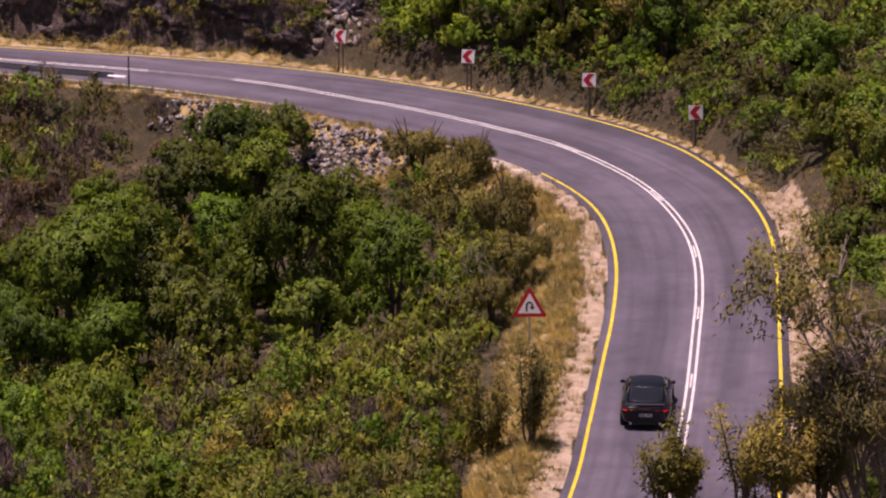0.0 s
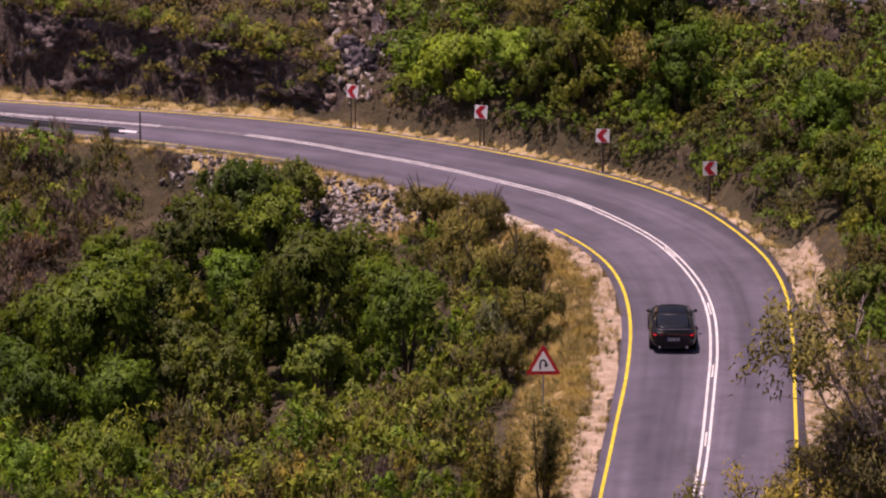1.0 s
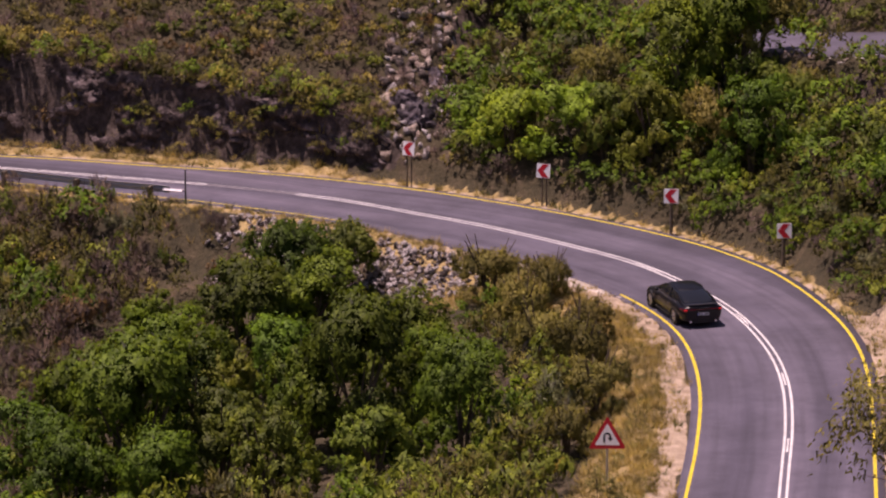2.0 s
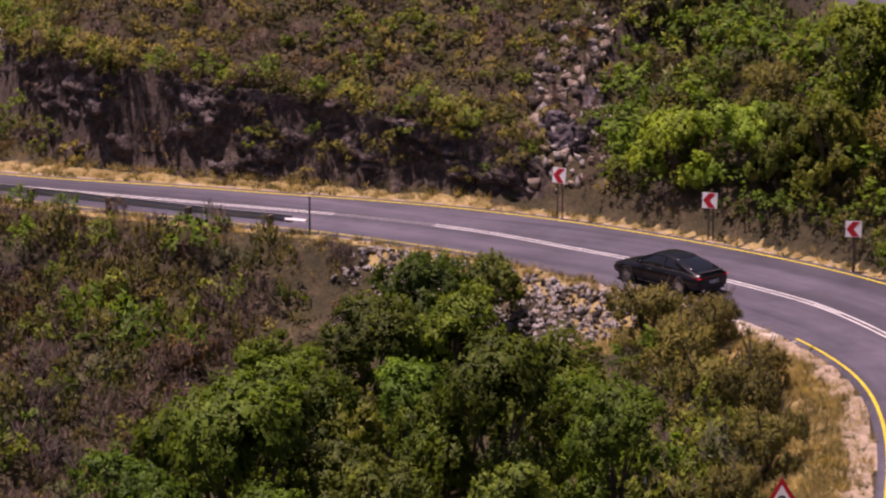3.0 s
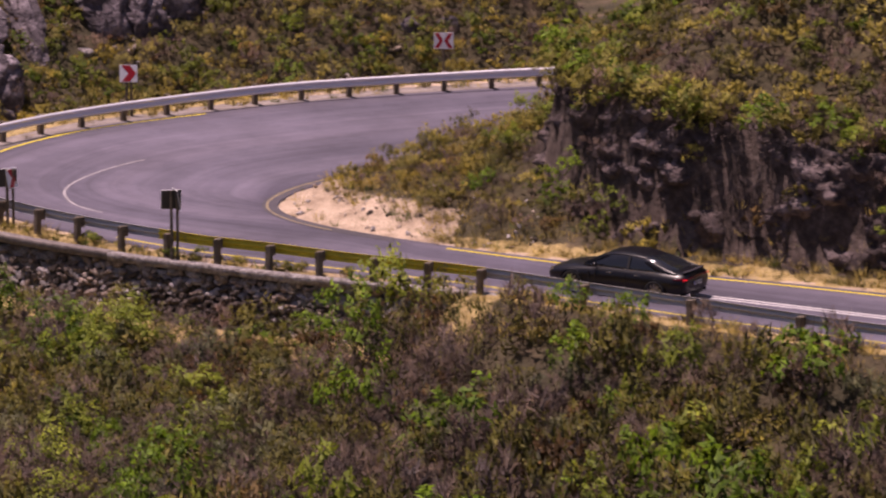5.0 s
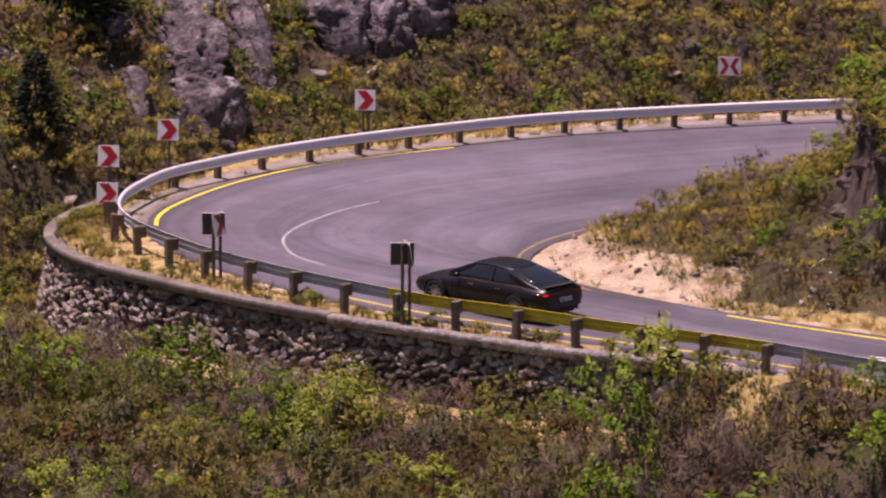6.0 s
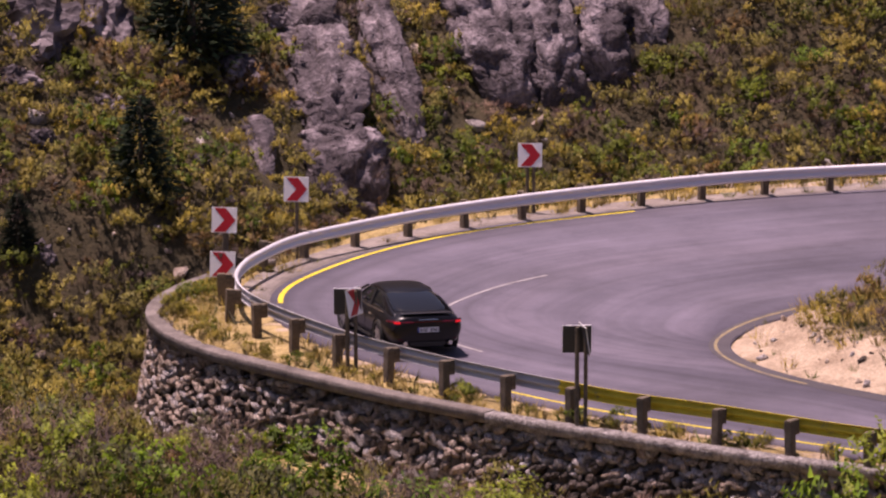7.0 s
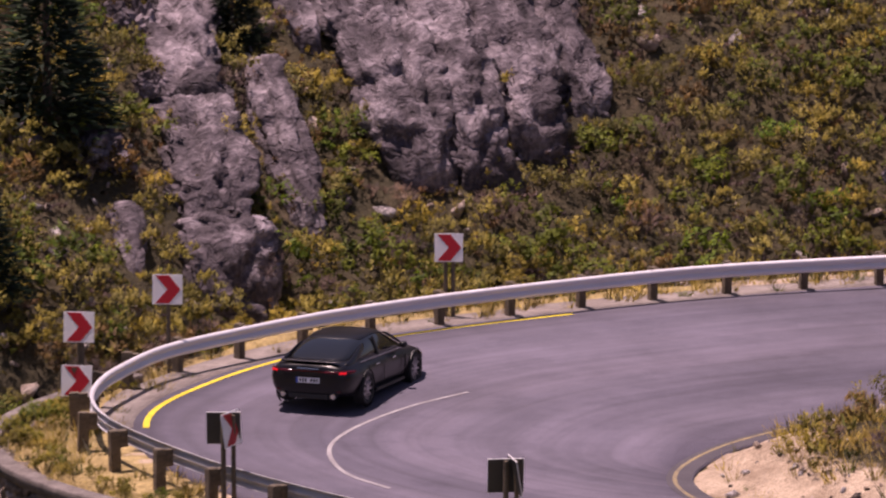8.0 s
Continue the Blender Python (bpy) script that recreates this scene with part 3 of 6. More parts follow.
def add_board(thing, z, way, size=0.62, m=None, tag=""):
    """A square chevron board on a thing; way: 1 points to the reader's right, -1 to the left."""
    m = m or Matrix()
    h = size / 2
    bm = bmesh.new()
    box(bm, Matrix(), size, 0.02, size, 0.004)
    board = part("board", bm, SIGN_WHITE, thing, tag)
    board.matrix_basis = m @ pose(0, -0.10, z, -9)
    bm = bmesh.new()
    w = way * size
    prism(bm, [(-0.40 * w, 0.46 * size), (0.06 * w, 0.46 * size), (0.44 * w, 0), (0.06 * w, -0.46 * size), (-0.40 * w, -0.46 * size), (0.0, 0)], -0.0165, -0.012)
    part("chevron", bm, SIGN_RED, board, "red chevron")
    bm = bmesh.new()
    box(bm, pose(0, 0.0125, 0), size * 0.98, 0.004, size * 0.98)
    part("back_plate", bm, SIGN_BACK, board, "dull grey metal back")
    return board


def add_post(thing, x, y, top, r=0.045, material=None, bottom=-0.5):
    bm = bmesh.new()
    tube(bm, pose(0, 0, (top + bottom) / 2), r, r * 0.93, top - bottom, 10)
    p = part("post", bm, material or WOOD, thing)
    p.matrix_basis = pose(x, y, 0)
    return p


def chevron_sign(x, y, centre, way, turn, posts=(-0.12, 0.12), label="", group="", r=0.045):
    thing = new("chevron_sign")
    z0 = ground_z(x, y)
    add_board(thing, centre - z0, way)
    for px in posts:
        add_post(thing, px, 0.015, centre - z0 + 0.26, r)
    thing.matrix_basis = pose(x, y, z0, 0, 0, turn)
    return tagged(thing, label, "road sign", group, "thing")


FIRST = "red and white chevron sign on wooden posts beyond the bend"
chevron_sign(-9.0, 217.6, 1.78, -1, -32, (-0.16, 0.08), FIRST, "chevrons round the first bend", 0.035)
chevron_sign(-3.0, 214.3, 1.6, -1, -18, (-0.09, 0.11), FIRST, "chevrons round the first bend", 0.04)
chevron_sign(2.5, 209.4, 1.68, -1, -8, (0.0,), FIRST, "chevrons round the first bend", 0.075)
chevron_sign(7.1, 203.9, 1.55, -1, 8, (0.0,), FIRST, "chevrons round the first bend", 0.085)
SECOND = "red and white chevron sign on a post beyond the guardrail"
chevron_sign(-55.55, 233.8, 1.62, 1, 8, (0.0,), "red and white chevron sign on a tall post by the guardrail", "chevrons round the second bend", 0.08)
chevron_sign(-55.4, 233.2, 0.66, 1, 8, (-0.05,), "low red and white chevron sign before the guardrail curve", "chevrons round the second bend", 0.12)
chevron_sign(-54.85, 237.2, 1.78, 1, 12, (0.0,), SECOND, "chevrons round the second bend", 0.045)
chevron_sign(-50.85, 244.4, 1.55, 1, 14, (-0.07, 0.09), SECOND, "chevrons round the second bend", 0.05)


def backed_sign(x, y, centre, turn_a, turn_b, label):
    """Two chevron boards on one pair of posts, back to back at an angle."""
    thing = new("chevron_sign")
    z0 = ground_z(x, y)
    add_board(thing, centre - z0, 1, 0.62, pose(0, 0, 0, 0, 0, turn_a), "chevron board seen from its dark back")
    b = add_board(thing, centre - z0 + 0.02, 1, 0.62, pose(0.06, 0.0, 0, 0, 0, turn_b), "chevron board seen at a slant")
    b.matrix_basis = pose(0.06, 0, 0, 0, 0, turn_b) @ pose(0, -0.10, centre - z0 + 0.02, -9)
    add_post(thing, 0.0, -0.02, centre - z0 + 0.28, 0.05)
    add_post(thing, 0.17, 0.05, centre - z0 + 0.26, 0.045)
    thing.matrix_basis = pose(x, y, z0)
    return tagged(thing, label, "road sign", "signs behind the guardrail", "thing")


backed_sign(-50.0, 226.0, 1.53, 196, 78, "pair of chevron boards on wooden posts, one turned away")
backed_sign(-43.75, 222.35, 1.85, 200, 118, "dark-backed chevron boards on two wooden posts")


def double_sign(x, y, centre):
    thing = new("chevron_sign")
    z0 = ground_z(x, y)
    bm = bmesh.new()
    box(bm, pose(0, 0, centre - z0), 0.72, 0.02, 0.6, 0.004)
    board = part("board", bm, SIGN_WHITE, thing)
    for way in (-1, 1):
        bm = bmesh.new()
        c = centre - z0
        prism(bm, [(way * 0.33, c + 0.27), (way * 0.17, c + 0.27), (way * 0.02, c), (way * 0.17, c - 0.27), (way * 0.33, c - 0.27), (way * 0.16, c)], -0.0165, -0.011)
        part("chevron", bm, SIGN_RED, board, "red chevron")
    add_post(thing, 0, 0.05, centre - z0 + 0.2, 0.05)
    thing.matrix_basis = pose(x, y, z0, 0, 0, 10)
    tagged(thing, "white board with two facing red chevrons beyond the rail", "road sign", "chevrons round the second bend", "thing")


double_sign(-41.1, 252.4, 1.65)


def warning_sign(x, y, centre):
    thing = new("warning_sign")
    z0 = ground_z(x, y)
    c = centre - z0

    def tri(size, y0, y1, round_=0.07):
        pts = []
        for k in range(3):
            a = math.pi / 2 + k * 2 * math.pi / 3
            for da in (-0.42, -0.14, 0.14, 0.42):
                r = size * (1 - round_) 
                pts.append((r * math.cos(a) + size * round_ * math.cos(a + da * 2.2), c + r * math.sin(a) + size * round_ * math.sin(a + da * 2.2)))
        bm = bmesh.new()
        prism(bm, pts, y0, y1)
        return bm
    plate = part("plate", tri(0.72, -0.012, 0.012), SIGN_RED, thing, "red triangular border plate")
    part("face", tri(0.50, -0.0175, -0.013, 0.03), SIGN_WHITE, plate, "white triangular face")
    bm = bmesh.new()
    pts_out, pts_in = [], []
    for k in range(13):
        a = math.pi - math.pi * k / 12
        pts_out.append((-0.005 + 0.14 * math.cos(a), c + 0.05 + 0.14 * math.sin(a)))
        pts_in.append((-0.005 + 0.075 * math.cos(a), c + 0.05 + 0.075 * math.sin(a)))
    prism(bm, [(-0.145, c - 0.19), *pts_out, (0.135, c + 0.0), (0.07, c + 0.0), *pts_in[::-1], (-0.08, c - 0.19)], -0.0215, -0.018)
    part("arrow_stem", bm, SIGN_BLACK, plate, "black bent arrow")
    bm = bmesh.new()
    prism(bm, [(0.0, c + 0.0), (0.205, c + 0.0), (0.1025, c - 0.12)], -0.0215, -0.018)
    part("arrow_head", bm, SIGN_BLACK, plate)
    plate.matrix_basis = pose(0, -0.05, c, -9) @ pose(0, 0, -c)
    add_post(thing, 0, 0.06, c + 0.4, 0.038, STEEL_DULL)
    thing.matrix_basis = pose(x, y, z0, 0, 0, 2)
    tagged(thing, "red-bordered triangular sharp bend warning sign on a post", "road sign", "", "thing")


warning_sign(-0.1, 172.6, 1.62)
thing = new("marker_pole")
bm = bmesh.new()
tube(bm, pose(0, 0, 0.6), 0.045, 0.035, 1.6, 10)
part("pole", bm, SIGN_BACK, thing)
bm = bmesh.new()
tube(bm, pose(0, 0, 1.41), 0.05, 0.05, 0.04, 10)
part("cap", bm, SIGN_BLACK, thing)
thing.matrix_basis = pose(-18.7, 214.45, 0.0)
tagged(thing, "thin dark marker pole at the road edge", "pole", "", "thing")

# ---- guardrail ----
# steel coloured yellow, broken by dull brown-grey patches
YELLOW_STEEL = mat("patchy_yellow_steel", (0.5, 0.38, 0.04), 0.6, 0.1)
set_color(YELLOW_STEEL, ramp(YELLOW_STEEL, tex(YELLOW_STEEL, 2.2, 6.0, 0.7), [(0.34, (0.22, 0.19, 0.12)), (0.43, (0.62, 0.48, 0.03)), (0.75, (0.78, 0.63, 0.05))]))
PROFILE = [(0.0, 0.155), (-0.055, 0.147), (-0.085, 0.110), (-0.08, 0.055), (-0.015, 0.02), (-0.015, -0.02), (-0.08, -0.055), (-0.08, -0.105), (-0.03, -0.150), (0.0, -0.155)]


def beam_mesh(line, z, side, material):
    """A folded steel beam along a plan line; side 1: its face looks to the right of the line."""
    nrm = -normals(line) * side
    rows_ = []
    for dx, dz in PROFILE:
        rows_.append(np.column_stack([line[:, :2] - nrm * dx, np.full(len(line), z + dz)]))
    for dx, dz in PROFILE[::-1]:
        rows_.append(np.column_stack([line[:, :2] - nrm * (dx + 0.006), np.full(len(line), z + dz)]))
    n, k = len(line), len(rows_)
    i = np.arange(n - 1)
    faces = [np.stack([c * n + i, ((c + 1) % k) * n + i, ((c + 1) % k) * n + i + 1, c * n + i + 1], 1) for c in range(k)]
    return array_mesh("beam", np.vstack(rows_), np.vstack(faces), material, smooth=False)


def build_guardrail():
    rail = new("guardrail")
    rail.matrix_basis = pose(0, 0, 0)
    tagged(rail, "galvanised steel guardrail on wooden posts round the bend", "guardrail", "", "thing")
    n = len(RAIL)
    step = 19
    for s in range(0, n - 2, step):
        seg = RAIL[s:min(s + step + 1, n)]
        mid = seg[len(seg) // 2]
        yellow = -44.6 < mid[0] < -33.5 and mid[1] < 225.5
        # plain beams below y 228.5 get a darker steel than the others
        b = new("beam", beam_mesh(seg, 0.58 + 0.003 * ((s // step) % 2), 1, YELLOW_STEEL if yellow else (STEEL_DULL if mid[1] < 228.5 else STEEL)))
        b.parent = rail
        tagged(b, "patchy yellow steel beam" if yellow else "folded galvanised steel beam")
    nrm = normals(RAIL)
    bm = bmesh.new()
    box(bm, pose(0, 0, -0.02), 0.2, 0.17, 1.5, 0.015)
    proto = None
    back = None
    for k, s in enumerate(range(4, n - 2, 9)):
        p, q = RAIL[s], nrm[s]
        if p[0] > -34.5 and p[1] < 230 and k % 2:
            continue
        a = math.degrees(math.atan2(q[1], q[0]))
        if proto is None:
            proto = part("post", bm, WOOD, rail)
            ob = proto
            bm2 = bmesh.new()
            box(bm2, pose(0, 0, 0), 0.16, 0.15, 0.32, 0.01)
            back = part("spacer_block", bm2, WOOD, proto)
            back.matrix_basis = pose(-0.18, 0, 0.55)
        else:
            ob = new("post", proto.data)
            ob.parent = rail
            o2 = new("spacer_block", back.data)
            o2.parent = ob
            o2.matrix_basis = back.matrix_basis.copy()
        r1, r2 = random.uniform(-2, 2), random.uniform(-2, 2)
        ob.matrix_basis = pose(p[0] + q[0] * 0.30, p[1] + q[1] * 0.30, random.uniform(-0.03, 0.03), r1, r2, a)
    # flared end
    bm = bmesh.new()
    tube(bm, pose(0, 0, 0), 0.155, 0.155, 0.9, 14)
    bmesh.ops.scale(bm, vec=(0.35, 1, 1), verts=bm.verts)
    e = part("end_terminal", bm, STEEL, rail, "bright flared steel end piece")
    d = RAIL[0] - RAIL[3]
    e.matrix_basis = pose(RAIL[0][0] + 0.2, RAIL[0][1] - 0.05, 0.56) @ Matrix.Rotation(math.atan2(d[1], d[0]), 4, "Z") @ pose(0, 0, 0, 0, 90, 0)


build_guardrail()

# ---- retaining wall of the second bend ----
def stone_mesh(seed, k=1.0):
    rng = random.Random(seed)
    bm = bmesh.new()
    for _ in range(11):
        p = Vector((rng.uniform(-0.42, 0.42), rng.uniform(-0.46, 0.46), rng.uniform(-0.42, 0.42)))
        c = rng.randrange(3)
        p[c] = math.copysign(rng.uniform(0.34, 0.44), p[c])
        bm.verts.new(p)
    r = bmesh.ops.convex_hull(bm, input=bm.verts)
    bmesh.ops.delete(bm, geom=[v for v in r["geom_interior"] if isinstance(v, bmesh.types.BMVert)], context="VERTS")
    bmesh.ops.triangulate(bm, faces=bm.faces[:])
    me = bpy.data.meshes.new("stone")
    bm.to_mesh(me)
    bm.free()
    return me


STONES = []
for mm_, count in ((RUBBLE, 6), (make_rock("dark_stone", (0.035, 0.028, 0.026), (0.095, 0.076, 0.066), (0.21, 0.17, 0.145), 2.0), 5), (make_rock("pale_stone", (0.28, 0.245, 0.235), (0.54, 0.49, 0.475), (0.78, 0.735, 0.72), 2.0), 3)):
    for _k in range(count):
        me_ = stone_mesh(len(STONES) + 3)
        me_.materials.append(mm_)
        STONES.append(me_)


def merge(name, items, label, category, parent=None):
    """Many placed copies of meshes joined into one piece of stuff: items of mesh and matrix."""
    groups = {}
    for me, m in items:
        groups.setdefault(me.materials[0].name, []).append((me, m))
    vs, fs, ns, mi, mats, base = [], [], [], [], [], 0
    cache = {}
    for g, (mname, lst) in enumerate(groups.items()):
        mats.append(bpy.data.materials[mname])
        for me, m in lst:
            if me.name not in cache:
                v = np.empty(len(me.vertices) * 3)
                me.vertices.foreach_get("co", v)
                f = np.empty(len(me.loops), dtype=np.int32)
                me.loops.foreach_get("vertex_index", f)
                q = np.zeros(len(v))
                if "soft" in me.attributes:
                    me.attributes["soft"].data.foreach_get("vector", q)
                cache[me.name] = (v.reshape(-1, 3), f.reshape(len(me.polygons), -1), q.reshape(-1, 3))
            v, f, q = cache[me.name]
            a = np.array(m)
            q = q @ np.linalg.inv(a[:3, :3])
            ns.append(q / (np.linalg.norm(q, axis=1)[:, None] + 1e-9))
            vs.append(v @ a[:3, :3].T + a[:3, 3])
            fs.append(f + base)
            mi.append(np.full(len(f), g, dtype=np.int32))
            base += len(v)
    me = array_mesh(name, np.vstack(vs), np.vstack(fs), mats)
    me.polygons.foreach_set("material_index", np.concatenate(mi))
    if any("soft" in q.attributes for q, _ in items):
        set_soft(me, np.vstack(ns))
    ob = new(name, me)
    ob.parent = parent
    return tagged(ob, label, category, kind="stuff")


LIMED = make_rock("limed_stone", (0.16, 0.135, 0.125), (0.44, 0.40, 0.38), (0.72, 0.68, 0.66), 3.0)


def build_wall():
    line = COPING
    nrm = normals(line)           # left of travel: outward
    rng = random.Random(5)
    n = len(line)
    core_t = line[:, :2] - nrm * 0.25
    core_b = line[:, :2] + nrm * 0.30
    foot = np.array([-2.6 - 0.9 * (1 - smooth01(-56, -50, p[0])) for p in line])
    top = np.column_stack([core_t, np.full(n, -0.22)])
    bot = np.column_stack([core_b, foot - 0.4])
    tin = np.column_stack([core_t - nrm * 0.5, np.full(n, -0.22)])
    bin_ = np.column_stack([core_t - nrm * 0.5, foot - 0.4])
    i = np.arange(n - 1)
    faces = [np.stack([a * n + i, b * n + i, b * n + i + 1, a * n + i + 1], 1) for a, b in ((0, 1), (1, 3), (3, 2), (2, 0))]
    mortar = make_sand("mortar", (0.10, 0.08, 0.07), (0.22, 0.18, 0.15))
    wall = new("wall_retaining", array_mesh("wall_retaining", np.vstack([top, bot, tin, bin_]), np.vstack(faces), mortar))
    tagged(wall, "rubble stone retaining wall with a concrete coping", "wall", kind="structure")
    # coping slab
    prof = [(-0.32, -0.22), (0.04, -0.22), (0.05, 0.0), (0.03, 0.02), (-0.30, 0.02), (-0.32, 0.0)]
    cl = line[: int(np.argmin(np.hypot(line[:, 0] + 46.0, line[:, 1] - 222.9))) + 1]
    for name, seg, zz in (("coping", line[len(cl) - 1:], 0.0), ("low_coping", cl, -0.02)):
        nn = normals(seg)
        rows_ = [np.column_stack([seg[:, :2] + nn * dx, np.full(len(seg), dz + zz)]) for dx, dz in prof]
        k, m = len(rows_), len(seg)
        i = np.arange(m - 1)
        f = [np.stack([c * m + i, c * m + i + 1, ((c + 1) % k) * m + i + 1, ((c + 1) % k) * m + i], 1) for c in range(k)]
        ob = new("coping", array_mesh("coping", np.vstack(rows_), np.vstack(f), CONCRETE if name == "coping" else LIMED))
        ob.parent = wall
        tagged(ob, "weathered concrete coping" if name == "coping" else "whitened stone coping")
    s = np.concatenate([[0], np.cumsum(np.linalg.norm(np.diff(line[:, :2], axis=0), axis=1))])
    placed = []
    u = 0.0
    row = 0
    z = -0.30
    while z > -3.3:
        h = rng.uniform(0.11, 0.19)
        u = rng.uniform(0, 0.3)
        while u < s[-1]:
            w = rng.uniform(0.12, 0.34) * (1.7 if rng.random() < 0.15 else 1.0)
            x, y = np.interp(u, s, line[:, 0]), np.interp(u, s, line[:, 1])
            nx, ny = np.interp(u, s, nrm[:, 0]), np.interp(u, s, nrm[:, 1])
            lim = -2.5 - 0.8 * (1 - smooth01(-56, -50, x))
            if z > lim:
                lean = -0.20 + 0.55 * (-z) / 3.0
                a = math.atan2(ny, nx)
                pale = rng.random()
                right = smooth01(-47, -43, x)
                stain = right * (1 - smooth01(-41.5, -38.5, x)) * (z < -0.6) + 0.35 * right * (z < -1.0)
                k = rng.choice((11, 12, 13)) if pale < 0.24 + 0.34 * right * (z > -0.9) - 0.2 * stain else (rng.randrange(6, 11) if pale < 0.34 + 0.60 * stain else rng.randrange(0, 6))
                m = Matrix.Translation((x + nx * lean, y + ny * lean, z - h / 2 + rng.uniform(-0.07, 0.07))) @ Matrix.Rotation(a, 4, "Z") @ Matrix.Rotation(rng.uniform(-0.5, 0.5), 4, "X") @ Matrix.Diagonal((0.22 + rng.uniform(0, 0.10), w * 1.4, h * rng.uniform(1.4, 1.9), 1))
                placed.append((STONES[k], m, x))
            u += w
        z -= h
    near = sorted(range(len(placed)), key=lambda j: abs(placed[j][2] + 49))
    chosen = set(near[:290])
    for j in near[:290]:
        ob = new("stone", placed[j][0])
        ob.parent = wall
        ob.matrix_basis = placed[j][1]
    rest = merge("stones", [placed[j][:2] for j in range(len(placed)) if j not in chosen], "rough angular grey and brown wall stones", "", wall)


build_wall()

# ---- car ----
PAINT = mat("black_paint", (0.0035, 0.003, 0.005), 0.34)
bsdf(PAINT).inputs["Coat Weight"].default_value = 0.12
bsdf(PAINT).inputs["Specular IOR Level"].default_value = 0.38
bsdf(PAINT).inputs["Coat Roughness"].default_value = 0.08
GLASS = mat("dark_glass", (0.012, 0.014, 0.018), 0.06)
bsdf(GLASS).inputs["Specular IOR Level"].default_value = 0.7
TRIM = mat("black_trim", (0.014, 0.014, 0.015), 0.55)
CHROME = mat("satin_chrome", (0.62, 0.62, 0.64), 0.22, 1.0)
RUBBER = mat("tyre_rubber", (0.018, 0.018, 0.018), 0.8)
ALLOY = mat("alloy_rim", (0.42, 0.40, 0.41), 0.35, 0.7)
TAIL = mat("tail_lens", (0.085, 0.004, 0.010), 0.15)
BRAKE = mat("brake_light", (0.5, 0.01, 0.01), 0.3)
bsdf(BRAKE).inputs["Emission Color"].default_value = (1.0, 0.02, 0.03, 1)
bsdf(BRAKE).inputs["Emission Strength"].default_value = 0.45
PLATE = mat("number_plate", (0.70, 0.71, 0.74), 0.5)
PLATE_BLUE = mat("plate_blue", (0.03, 0.07, 0.35), 0.5)


def loft(name, sections, material, parent, label="", levels=2, caps=True):
    """A closed shell through equal rings of points, one ring a section, rounded by subdivision."""
    bm = bmesh.new()
    rings = [[bm.verts.new(p) for p in s] for s in sections]
    k = len(rings[0])
    for a, b in zip(rings, rings[1:]):
        for i in range(k):
            bm.faces.new((a[i], a[(i + 1) % k], b[(i + 1) % k], b[i]))
    if caps:
        bm.faces.new(rings[0][::-1])
        bm.faces.new(rings[-1])
    bmesh.ops.recalc_face_normals(bm, faces=bm.faces)
    ob = part(name, bm, material, parent, label, smooth=True)
    s = ob.modifiers.new("round", "SUBSURF")
    s.levels = s.render_levels = levels
    return ob


def ring(y, w_bot, w_mid, w_top, z_bot, z_mid, z_sh, z_top, crown):
    """A body section: half widths at the sill, side and shoulder; heights; raised middle."""
    half = [(0.0, z_bot), (w_bot * 0.8, z_bot), (w_bot, z_bot + 0.06), (w_mid, z_mid), (w_mid * 0.995, (z_mid + z_sh) / 2), (w_top, z_sh), (w_top * 0.80, z_top), (w_top * 0.4, z_top + crown * 0.8), (0.0, z_top + crown)]
    pts = [(x, y, z) for x, z in half] + [(-x, y, z) for x, z in half[-2:0:-1]]
    return pts


